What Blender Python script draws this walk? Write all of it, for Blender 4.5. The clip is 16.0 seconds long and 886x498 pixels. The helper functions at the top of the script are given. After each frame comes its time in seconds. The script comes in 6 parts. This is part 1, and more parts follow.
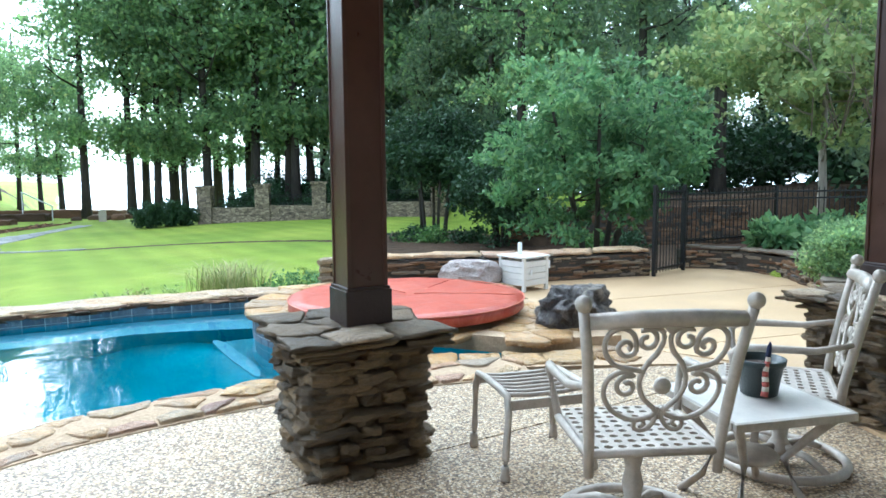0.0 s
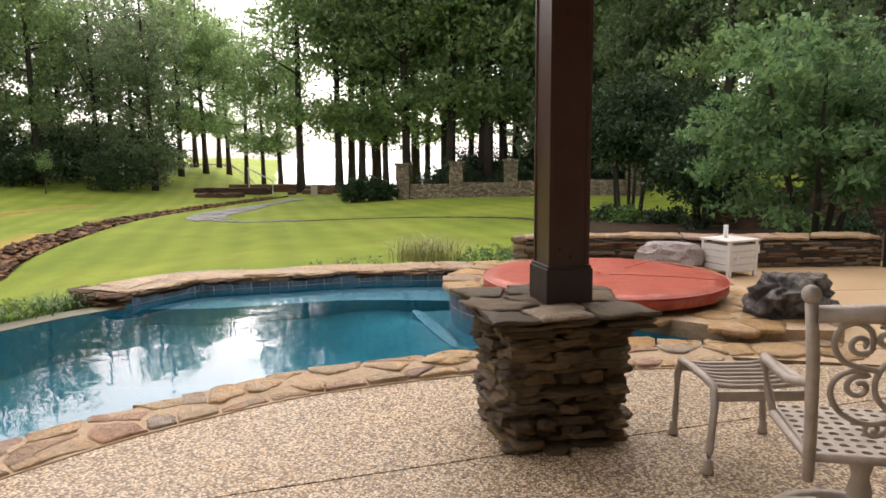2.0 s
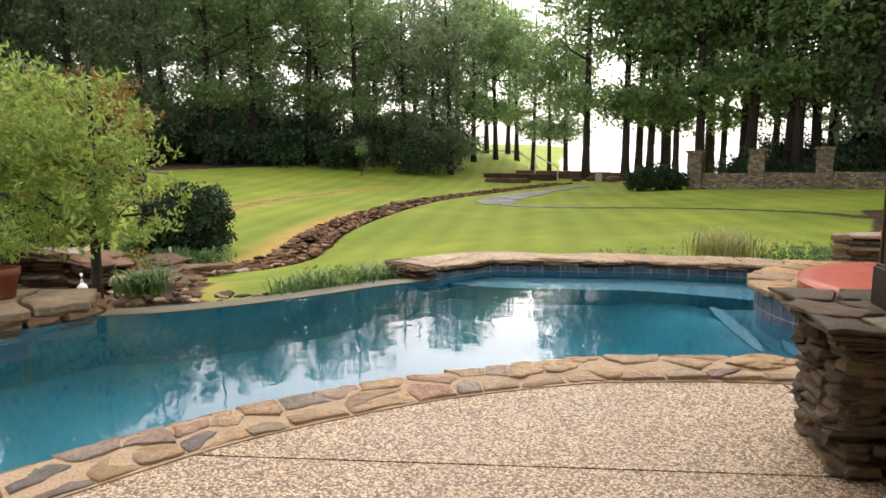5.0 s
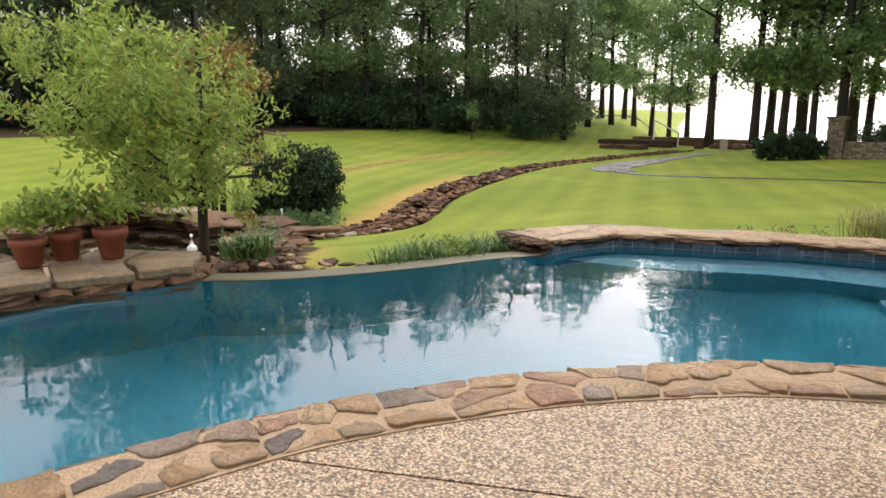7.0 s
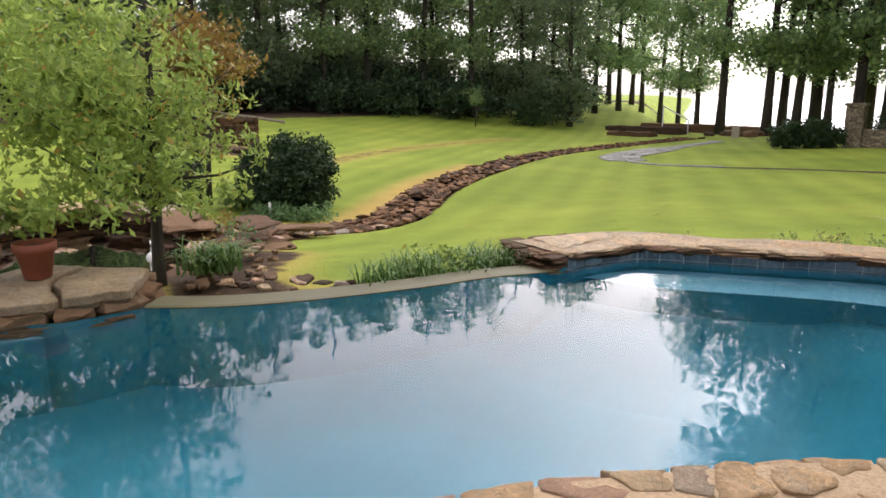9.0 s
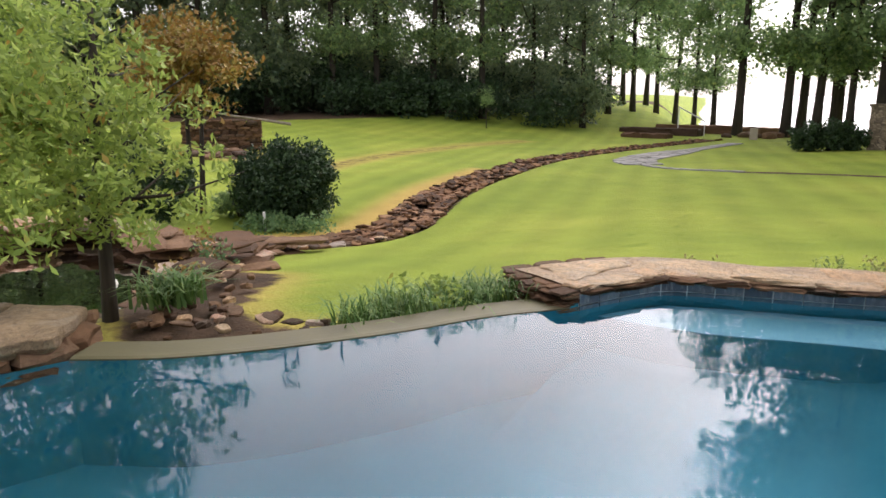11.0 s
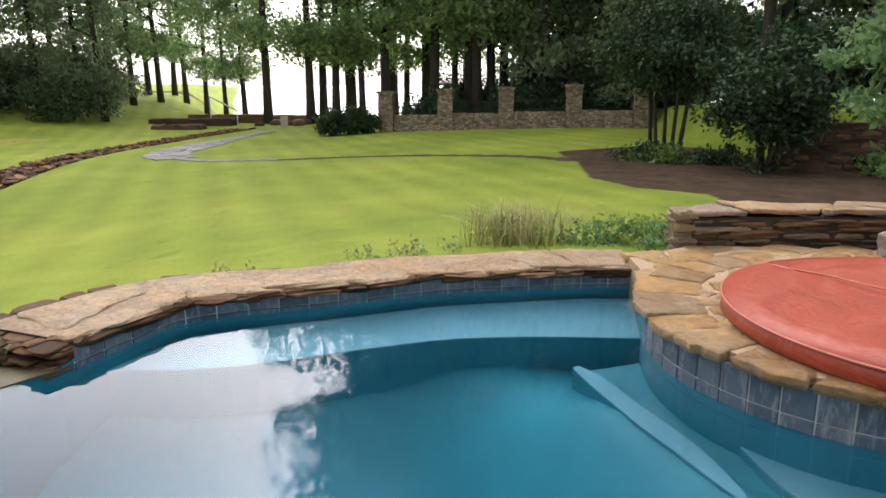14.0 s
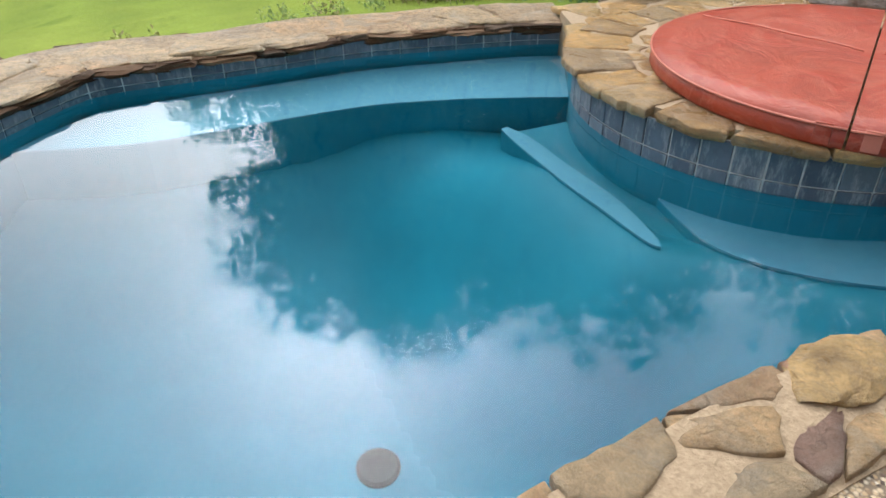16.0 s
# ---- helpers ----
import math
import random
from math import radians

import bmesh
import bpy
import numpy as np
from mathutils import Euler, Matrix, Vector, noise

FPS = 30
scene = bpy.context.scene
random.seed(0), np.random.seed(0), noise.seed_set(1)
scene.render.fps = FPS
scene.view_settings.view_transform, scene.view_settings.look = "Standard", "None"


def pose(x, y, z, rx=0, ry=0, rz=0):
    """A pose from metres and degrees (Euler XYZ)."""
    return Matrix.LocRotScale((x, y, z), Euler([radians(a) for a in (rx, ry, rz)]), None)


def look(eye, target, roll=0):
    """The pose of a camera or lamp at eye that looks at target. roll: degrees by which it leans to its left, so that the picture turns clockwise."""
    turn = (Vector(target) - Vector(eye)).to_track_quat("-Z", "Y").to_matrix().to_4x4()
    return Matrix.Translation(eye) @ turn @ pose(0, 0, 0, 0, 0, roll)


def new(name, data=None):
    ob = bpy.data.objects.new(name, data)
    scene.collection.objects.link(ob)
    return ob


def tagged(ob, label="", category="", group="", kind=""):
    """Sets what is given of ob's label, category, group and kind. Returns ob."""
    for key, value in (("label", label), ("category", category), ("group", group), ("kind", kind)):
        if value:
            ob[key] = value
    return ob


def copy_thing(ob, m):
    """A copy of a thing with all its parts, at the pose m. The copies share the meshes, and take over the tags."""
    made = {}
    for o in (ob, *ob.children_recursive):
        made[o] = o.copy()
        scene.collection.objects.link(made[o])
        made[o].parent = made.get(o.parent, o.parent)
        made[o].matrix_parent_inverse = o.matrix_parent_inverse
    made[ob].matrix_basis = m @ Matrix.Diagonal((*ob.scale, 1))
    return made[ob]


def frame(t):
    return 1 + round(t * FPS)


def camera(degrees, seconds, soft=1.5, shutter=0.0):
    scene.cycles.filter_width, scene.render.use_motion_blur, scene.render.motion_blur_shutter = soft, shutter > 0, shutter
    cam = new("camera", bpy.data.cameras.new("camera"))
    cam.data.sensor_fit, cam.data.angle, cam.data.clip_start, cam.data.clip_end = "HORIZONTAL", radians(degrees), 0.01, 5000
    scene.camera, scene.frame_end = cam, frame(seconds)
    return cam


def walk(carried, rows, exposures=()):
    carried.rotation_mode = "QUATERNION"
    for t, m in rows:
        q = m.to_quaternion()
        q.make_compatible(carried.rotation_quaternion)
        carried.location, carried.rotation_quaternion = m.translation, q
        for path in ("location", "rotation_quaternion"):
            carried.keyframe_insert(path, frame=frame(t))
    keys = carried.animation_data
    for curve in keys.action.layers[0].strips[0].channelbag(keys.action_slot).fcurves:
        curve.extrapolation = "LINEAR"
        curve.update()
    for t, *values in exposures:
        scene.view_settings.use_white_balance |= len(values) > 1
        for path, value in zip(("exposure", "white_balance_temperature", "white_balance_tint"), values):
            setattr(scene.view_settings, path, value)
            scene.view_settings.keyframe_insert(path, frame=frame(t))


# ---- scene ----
cam = camera(64.8, 16.0, soft=1.6)
# seconds, x, y, z, pitch, roll, yaw
PATH = [
    (0.0, 0.478, 1.367, 1.484, -5.90, 0.47, -7.30),
    (0.5, 0.469, 1.355, 1.483, -6.36, 0.47, 0.67),
    (1.0, 0.460, 1.347, 1.484, -6.98, 0.49, 4.22),
    (1.5, 0.435, 1.347, 1.485, -7.31, 0.47, 5.81),
    (2.0, 0.410, 1.338, 1.489, -7.60, 0.48, 8.18),
    (2.5, 0.395, 1.335, 1.492, -7.81, 0.43, 10.19),
    (3.0, 0.372, 1.341, 1.490, -8.02, 0.44, 11.81),
    (3.5, 0.335, 1.329, 1.492, -8.15, 0.39, 13.82),
    (4.0, 0.307, 1.309, 1.483, -8.40, 0.28, 17.12),
    (4.5, 0.286, 1.289, 1.490, -8.52, 0.48, 22.52),
    (5.0, 0.267, 1.259, 1.488, -8.49, 0.35, 30.96),
    (5.2, 0.250, 1.262, 1.487, -8.52, 0.33, 34.05),
    (7.3, -0.255, 1.890, 1.442, -11.61, 0.04, 40.02),
    (7.5, -0.321, 1.988, 1.441, -11.83, 0.02, 40.10),
    (8.0, -0.503, 2.251, 1.441, -12.33, -0.08, 40.11),
    (8.5, -0.668, 2.506, 1.460, -12.37, -0.11, 40.32),
    (9.0, -0.857, 2.715, 1.480, -12.49, -0.05, 40.22),
    (11.5, -1.397, 3.797, 1.535, -12.46, 0.06, 41.35),
    (12.0, -1.448, 4.028, 1.522, -12.49, 0.08, 38.70),
    (12.5, -1.501, 4.152, 1.540, -12.53, 0.06, 29.46),
    (13.0, -1.471, 4.400, 1.531, -12.57, 0.32, 21.93),
    (13.5, -1.458, 4.513, 1.513, -12.85, 0.30, 11.84),
    (14.0, -1.475, 4.538, 1.515, -13.41, 0.32, 5.05),
    (14.5, -1.488, 4.558, 1.511, -17.57, 0.17, 2.01),
    (15.0, -1.477, 4.578, 1.504, -22.89, 0.27, -0.11),
    (15.5, -1.468, 4.594, 1.497, -27.60, 0.33, -0.83),
    (16.0, -1.460, 4.605, 1.493, -32.61, 0.26, -0.98),
]
walk(cam, [(t, pose(x, y, z, 90 + p, r, w)) for t, x, y, z, p, r, w in PATH],
     exposures=[(0.0, 1.86, 5000, -1), (0.6, 1.50, 5750, 5), (1.0, 1.25, 6300, 10), (1.6, 1.01, 6850, 18), (5.0, 0.97, 6850, 17),
                (7.5, 0.89, 6750, 17), (9.0, 0.93, 6650, 18), (13.0, 0.96, 6650, 21), (14.5, 1.08, 6450, 14), (16.0, 1.12, 6100, 8)])

# ---- light: an overcast sky ----
world = bpy.data.worlds.new("world")
scene.world = world
world.use_nodes = True
wn = world.node_tree.nodes
wl = world.node_tree.links
sky = wn.new("ShaderNodeTexSky")
sky.sky_type = "NISHITA"
sky.sun_disc = False
sky.sun_elevation = radians(42)
sky.sun_rotation = radians(-10)
sky.air_density, sky.dust_density, sky.ozone_density = 1.0, 3.0, 1.0
hsv = wn.new("ShaderNodeHueSaturation")
hsv.inputs["Saturation"].default_value = 0.22
wl.new(sky.outputs["Color"], hsv.inputs["Color"])
wl.new(hsv.outputs["Color"], wn["Background"].inputs["Color"])
wn["Background"].inputs["Strength"].default_value = 0.15
sun = new("sun", bpy.data.lights.new("sun", "SUN"))
sun.data.energy, sun.data.angle, sun.data.color = 1.5, radians(140), (1.0, 0.98, 0.95)
sun.matrix_world = look((-3.9, 22.0, 20.0), (0, 0, 0))


# ---- materials ----
class Mat:
    """A small node-material builder."""

    def __init__(self, name, rough=0.7, metal=0.0, spec=0.5):
        self.m = bpy.data.materials.new(name)
        self.m.use_nodes = True
        self.nt = self.m.node_tree
        self.b = self.nt.nodes["Principled BSDF"]
        self.b.inputs["Roughness"].default_value = rough
        self.b.inputs["Metallic"].default_value = metal
        self.b.inputs["Specular IOR Level"].default_value = spec
        self.co = self.nt.nodes.new("ShaderNodeTexCoord")
        self.h = None

    def node(self, kind, **kw):
        n = self.nt.nodes.new(kind)
        for k, v in kw.items():
            n.inputs[k].default_value = v
        return n

    def link(self, a, b):
        self.nt.links.new(a, b)

    def noise(self, scale, detail=4.0, rough=0.6, stretch=(1, 1, 1), world=True, dist=0.0):
        mp = self.nt.nodes.new("ShaderNodeMapping")
        mp.inputs["Scale"].default_value = stretch
        if world:
            g = self.nt.nodes.new("ShaderNodeNewGeometry")
            self.link(g.outputs["Position"], mp.inputs["Vector"])
        else:
            self.link(self.co.outputs["Object"], mp.inputs["Vector"])
        n = self.node("ShaderNodeTexNoise", Scale=scale, Detail=detail, Roughness=rough, Distortion=dist)
        self.link(mp.outputs["Vector"], n.inputs["Vector"])
        return n.outputs["Fac"]

    def voronoi(self, scale, out="Color", rand=1.0, feature="F1", stretch=(1, 1, 1), warp=0.0):
        g = self.nt.nodes.new("ShaderNodeNewGeometry")
        mp = self.nt.nodes.new("ShaderNodeMapping")
        mp.inputs["Scale"].default_value = stretch
        if warp:
            nz = self.node("ShaderNodeTexNoise", Scale=4.0, Detail=4.0)
            self.link(g.outputs["Position"], nz.inputs["Vector"])
            vm = self.nt.nodes.new("ShaderNodeVectorMath")
            vm.operation = "MULTIPLY_ADD"
            vm.inputs[1].default_value = (warp, warp, warp)
            self.link(nz.outputs["Color"], vm.inputs[0])
            self.link(g.outputs["Position"], vm.inputs[2])
            self.link(vm.outputs[0], mp.inputs["Vector"])
        else:
            self.link(g.outputs["Position"], mp.inputs["Vector"])
        n = self.node("ShaderNodeTexVoronoi", Scale=scale, Randomness=rand)
        n.feature = feature
        self.link(mp.outputs["Vector"], n.inputs["Vector"])
        return n.outputs[out]

    def ramp(self, fac, stops):
        r = self.nt.nodes.new("ShaderNodeValToRGB")
        e = r.color_ramp.elements
        while len(e) < len(stops):
            e.new(0.5)
        for el, (p, c) in zip(e, stops):
            el.position, el.color = p, (*c, 1)
        self.link(fac, r.inputs["Fac"])
        return r.outputs["Color"]

    def mix(self, fac, a, b, mode="MIX"):
        n = self.nt.nodes.new("ShaderNodeMix")
        n.data_type, n.blend_type = "RGBA", mode
        for s, v in ((0, fac), (6, a), (7, b)):
            if isinstance(v, (int, float)):
                n.inputs[s].default_value = v
            elif isinstance(v, tuple):
                n.inputs[s].default_value = (*v, 1)
            else:
                self.link(v, n.inputs[s])
        return n.outputs[2]

    def bright(self, col, fac, lo, hi):
        mr = self.node("ShaderNodeMapRange")
        mr.inputs["To Min"].default_value, mr.inputs["To Max"].default_value = lo, hi
        self.link(fac, mr.inputs["Value"])
        cb = self.nt.nodes.new("ShaderNodeCombineColor")
        for s in ("Red", "Green", "Blue"):
            self.link(mr.outputs["Result"], cb.inputs[s])
        return self.mix(1.0, col, cb.outputs["Color"], "MULTIPLY")

    def rnd(self):
        return self.nt.nodes.new("ShaderNodeObjectInfo").outputs["Random"]

    def island(self):
        return self.nt.nodes.new("ShaderNodeNewGeometry").outputs["Random Per Island"]

    def color(self, c):
        if isinstance(c, tuple):
            self.b.inputs["Base Color"].default_value = (*c, 1)
        else:
            self.link(c, self.b.inputs["Base Color"])
        return self

    def rough(self, fac, lo, hi):
        mr = self.node("ShaderNodeMapRange")
        mr.inputs["To Min"].default_value, mr.inputs["To Max"].default_value = lo, hi
        self.link(fac, mr.inputs["Value"])
        self.link(mr.outputs["Result"], self.b.inputs["Roughness"])
        return self

    def bump(self, fac, dist, strength=1.0):
        n = self.node("ShaderNodeBump", Strength=strength, Distance=dist)
        self.link(fac, n.inputs["Height"])
        if self.h is not None:
            self.link(self.h, n.inputs["Normal"])
        self.h = n.outputs["Normal"]
        self.link(self.h, self.b.inputs["Normal"])
        return self


def stone_material(name, stops, wet=0.6, grain=30, bumpd=0.008, streak=(1, 1, 3), mott=0.0, rust=(0.30, 0.12, 0.05), crack=0.0, drift=0.0, vein=0.3, spec=0.5):
    k = Mat(name, spec=spec)
    base = k.ramp(k.rnd(), stops)
    n1 = k.noise(5, 5, 0.65, streak)
    n2 = k.noise(grain, 8, 0.78)
    cleft = k.noise(3.4, 8, 0.72, (1, 1, 2.5), dist=2.2)
    col = k.bright(base, n1, 0.45, 1.5)
    col = k.mix(k.ramp(cleft, [(0.47, (0, 0, 0)), (0.50, (vein, vein, vein)), (0.53, (0, 0, 0))]), col, (0.07, 0.045, 0.03))
    patch = k.noise(2.6, 6, 0.7, dist=1.2)
    col = k.mix(k.ramp(patch, [(0.50, (0, 0, 0)), (0.62, (drift, drift, drift))]), col, (0.50, 0.42, 0.32))
    col = k.mix(k.ramp(patch, [(0.34, (drift * 0.7, drift * 0.7, drift * 0.7)), (0.42, (0, 0, 0))]), col, (0.24, 0.12, 0.075))
    col = k.mix(k.ramp(k.noise(9, 5, 0.75, dist=0.6), [(0.5, (0, 0, 0)), (0.75, (mott, mott, mott))]), col, rust)
    col = k.bright(col, n2, 0.42, 1.6)
    if crack:
        d = k.voronoi(crack, "Distance", feature="DISTANCE_TO_EDGE", stretch=(1, 1, 2), warp=0.25)
        line = k.ramp(d, [(0.0, (0.86, 0.84, 0.81)), (0.010, (1, 1, 1))])
        col = k.mix(1.0, col, line, "MULTIPLY")
        k.bump(line, bumpd * 1.5)
    k.color(col).rough(n1, wet - 0.2, wet + 0.2)
    k.bump(n1, bumpd * 2).bump(cleft, bumpd * 2).bump(n2, bumpd)
    return k.m


M_STACK = stone_material("stacked_fieldstone", [(0, (0.10, 0.07, 0.045)), (0.3, (0.24, 0.17, 0.10)), (0.55, (0.15, 0.12, 0.09)),
                                                (0.75, (0.33, 0.24, 0.13)), (1, (0.08, 0.07, 0.065))])
M_PIER = stone_material("pier_ledgestone", [(0, (0.07, 0.046, 0.023)), (0.3, (0.21, 0.135, 0.06)), (0.55, (0.115, 0.08, 0.042)),
                                            (0.8, (0.31, 0.20, 0.09)), (1, (0.09, 0.068, 0.042))], bumpd=0.022, mott=0.6, rust=(0.05, 0.042, 0.03))
# near-black fill inside piers and walls, visible only between the stones
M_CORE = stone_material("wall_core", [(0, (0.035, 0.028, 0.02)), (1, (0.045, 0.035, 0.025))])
M_FLAG = stone_material("flagstone", [(0, (0.620, 0.402, 0.207)), (0.2, (0.694, 0.456, 0.235)), (0.4, (0.496, 0.324, 0.190)), (0.55, (0.620, 0.336, 0.196)),
                                      (0.7, (0.446, 0.372, 0.291)), (0.85, (0.700, 0.492, 0.269)), (0.96, (0.248, 0.216, 0.190)), (1, (0.496, 0.258, 0.168))],
                        wet=0.5, streak=(1, 1, 1), bumpd=0.024, mott=0.35, crack=2.4, drift=0.5, vein=0.15)
M_BLEACHED = stone_material("bleached_ledgestone", [(0, (0.594, 0.418, 0.234)), (0.3, (0.682, 0.490, 0.279)), (0.5, (0.528, 0.367, 0.216)), (0.7, (0.638, 0.408, 0.211)), (0.9, (0.418, 0.337, 0.252)), (1, (0.550, 0.316, 0.171))],
                            wet=0.55, streak=(1, 1, 1), bumpd=0.022, mott=0.35, rust=(0.24, 0.15, 0.09), drift=0.5, vein=0.5)
M_FLAG_WET = stone_material("wet_golden_flagstone", [(0, (0.512, 0.300, 0.105)), (0.3, (0.614, 0.360, 0.126)), (0.5, (0.384, 0.228, 0.095)),
                                                     (0.75, (0.666, 0.432, 0.179)), (1, (0.307, 0.204, 0.116))], wet=0.32, streak=(1, 1, 1), bumpd=0.014, mott=0.6, rust=(0.14, 0.085, 0.05), crack=2.6, drift=0.35)
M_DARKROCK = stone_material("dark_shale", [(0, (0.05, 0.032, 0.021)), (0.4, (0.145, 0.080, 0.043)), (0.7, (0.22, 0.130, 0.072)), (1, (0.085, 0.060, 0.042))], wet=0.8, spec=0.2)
M_BOULDER = stone_material("weathered_boulder", [(0, (0.48, 0.41, 0.38)), (1, (0.54, 0.46, 0.42))], bumpd=0.02, mott=0.8, rust=(0.25, 0.14, 0.10))
M_VOLC = stone_material("dark_pitted_boulder", [(0, (0.075, 0.06, 0.055)), (1, (0.09, 0.07, 0.06))], bumpd=0.05, grain=16, mott=1.0, rust=(0.42, 0.39, 0.38), drift=0.5)
M_LEDGE = stone_material("sandy_ledge_stone", [(0, (0.44, 0.32, 0.19)), (0.5, (0.36, 0.26, 0.16)), (1, (0.50, 0.36, 0.21))], streak=(1, 1, 1), bumpd=0.018, drift=0.4, vein=0.6)


def mortar():
    k = Mat("mortar", 0.85)
    n = k.noise(60, 4)
    k.color(k.ramp(n, [(0.3, (0.36, 0.25, 0.15)), (0.7, (0.50, 0.365, 0.23))])).bump(n, 0.006).bump(k.noise(9, 4), 0.02)
    return k.m


M_MORTAR = mortar()


def aggregate():
    k = Mat("exposed_aggregate", 0.55)
    c = k.voronoi(75, "Color")
    sep = k.nt.nodes.new("ShaderNodeSeparateColor")
    k.link(c, sep.inputs["Color"])
    peb = k.ramp(sep.outputs["Red"], [(0.0, (0.035, 0.022, 0.016)), (0.15, (0.16, 0.092, 0.055)), (0.29, (0.50, 0.33, 0.175)), (0.5, (0.60, 0.43, 0.245)), (0.75, (0.68, 0.53, 0.345)), (1, (0.75, 0.64, 0.48))])
    d = k.voronoi(75, "Distance")
    col = k.mix(k.ramp(d, [(0.35, (0, 0, 0)), (0.75, (1, 1, 1))]), peb, (0.20, 0.14, 0.085))
    big = k.noise(1.3, 4)
    col = k.bright(col, big, 0.72, 1.22)
    col = k.bright(col, k.noise(14, 3), 0.8, 1.15)
    inv = k.node("ShaderNodeInvert")
    k.link(d, inv.inputs["Color"])
    k.color(col).rough(big, 0.35, 0.75).bump(inv.outputs["Color"], 0.004)
    return k.m


M_AGG = aggregate()


def tan_concrete():
    k = Mat("tan_concrete", 0.5)
    n = k.noise(1.1, 5)
    k.color(k.bright(k.ramp(n, [(0.25, (0.38, 0.25, 0.13)), (0.75, (0.56, 0.39, 0.215))]), k.noise(40, 3), 0.8, 1.15)).rough(n, 0.3, 0.7).bump(k.noise(40, 3), 0.003)
    return k.m


M_TAN = tan_concrete()


def lawn():
    k = Mat("lawn_ground", 0.9, spec=0.2)
    a = k.noise(0.22, 5, 0.65)
    b = k.noise(1.6, 5, 0.7)
    c = k.noise(35, 3, 0.7, (1, 1, 1))
    col = k.ramp(a, [(0.3, (0.18, 0.258, 0.032)), (0.5, (0.245, 0.318, 0.042)), (0.7, (0.335, 0.38, 0.058))])
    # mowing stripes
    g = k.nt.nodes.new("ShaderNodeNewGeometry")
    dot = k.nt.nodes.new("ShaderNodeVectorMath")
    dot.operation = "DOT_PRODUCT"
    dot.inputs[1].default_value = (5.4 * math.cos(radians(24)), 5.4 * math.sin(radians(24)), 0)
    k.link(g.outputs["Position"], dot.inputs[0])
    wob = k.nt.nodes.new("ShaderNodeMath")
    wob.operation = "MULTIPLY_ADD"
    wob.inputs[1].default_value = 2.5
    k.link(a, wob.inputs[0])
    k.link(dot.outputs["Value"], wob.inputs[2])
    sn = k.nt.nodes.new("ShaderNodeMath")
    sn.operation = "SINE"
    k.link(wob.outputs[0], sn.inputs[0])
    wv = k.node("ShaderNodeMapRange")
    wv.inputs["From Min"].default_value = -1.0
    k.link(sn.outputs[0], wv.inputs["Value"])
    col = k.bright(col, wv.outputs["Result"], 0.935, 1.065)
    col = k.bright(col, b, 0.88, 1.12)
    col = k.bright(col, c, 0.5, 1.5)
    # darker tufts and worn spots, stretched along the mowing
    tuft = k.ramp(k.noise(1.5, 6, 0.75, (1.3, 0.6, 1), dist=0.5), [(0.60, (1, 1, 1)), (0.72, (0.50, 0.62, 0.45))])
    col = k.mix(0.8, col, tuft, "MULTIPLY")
    # bare soil and mulch, held in a vertex attribute that follows the beds and tracks
    at = k.nt.nodes.new("ShaderNodeAttribute")
    at.attribute_name = "soil"
    mul = k.nt.nodes.new("ShaderNodeMath")
    mul.operation = "ADD"
    k.link(at.outputs["Fac"], mul.inputs[0])
    nn = k.node("ShaderNodeMapRange")
    nn.inputs["To Min"].default_value, nn.inputs["To Max"].default_value = -0.35, 0.35
    k.link(k.noise(3.5, 4, 0.7), nn.inputs["Value"])
    k.link(nn.outputs["Result"], mul.inputs[1])
    f = k.ramp(mul.outputs[0], [(0.40, (0, 0, 0)), (0.62, (1, 1, 1))])
    soil = k.bright(k.ramp(b, [(0.3, (0.035, 0.023, 0.014)), (0.7, (0.12, 0.076, 0.046))]), c, 0.5, 1.5)
    at2 = k.nt.nodes.new("ShaderNodeAttribute")
    at2.attribute_name = "straw"
    straw = k.bright(k.ramp(c, [(0.3, (0.44, 0.27, 0.075)), (0.7, (0.62, 0.42, 0.14))]), b, 0.7, 1.3)
    col = k.mix(at2.outputs["Fac"], col, straw)
    k.color(k.mix(f, col, soil)).bump(c, 0.03).bump(b, 0.04)
    return k.m


M_LAWN = lawn()


def water(name, tint, bumps, rough=0.02):
    k = Mat(name, rough, spec=0.5)
    k.b.inputs["Transmission Weight"].default_value = 1.0
    k.b.inputs["IOR"].default_value = 1.34
    k.color(tint)
    for s, d in bumps:
        k.bump(k.noise(s, 2, 0.5, dist=0.3), d)
    return k.m


M_WATER = water("pool_water", (0.80, 0.95, 1.0), [(1.1, 0.0065), (4.5, 0.0013)])
M_POND = water("pond_water", (0.10, 0.10, 0.065), [(3.0, 0.003)])


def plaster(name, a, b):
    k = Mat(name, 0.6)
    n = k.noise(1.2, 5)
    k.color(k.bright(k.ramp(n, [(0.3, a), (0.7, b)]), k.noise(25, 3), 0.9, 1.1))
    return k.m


# light lost in the water is put into colour: darker deep, paler shallow
M_DEPTH_TINT = plaster("depth_tinted_plaster", (0.008, 0.18, 0.255), (0.014, 0.245, 0.335))
M_SHALLOW_TINT = plaster("shallow_tinted_plaster", (0.085, 0.29, 0.39), (0.13, 0.36, 0.46))


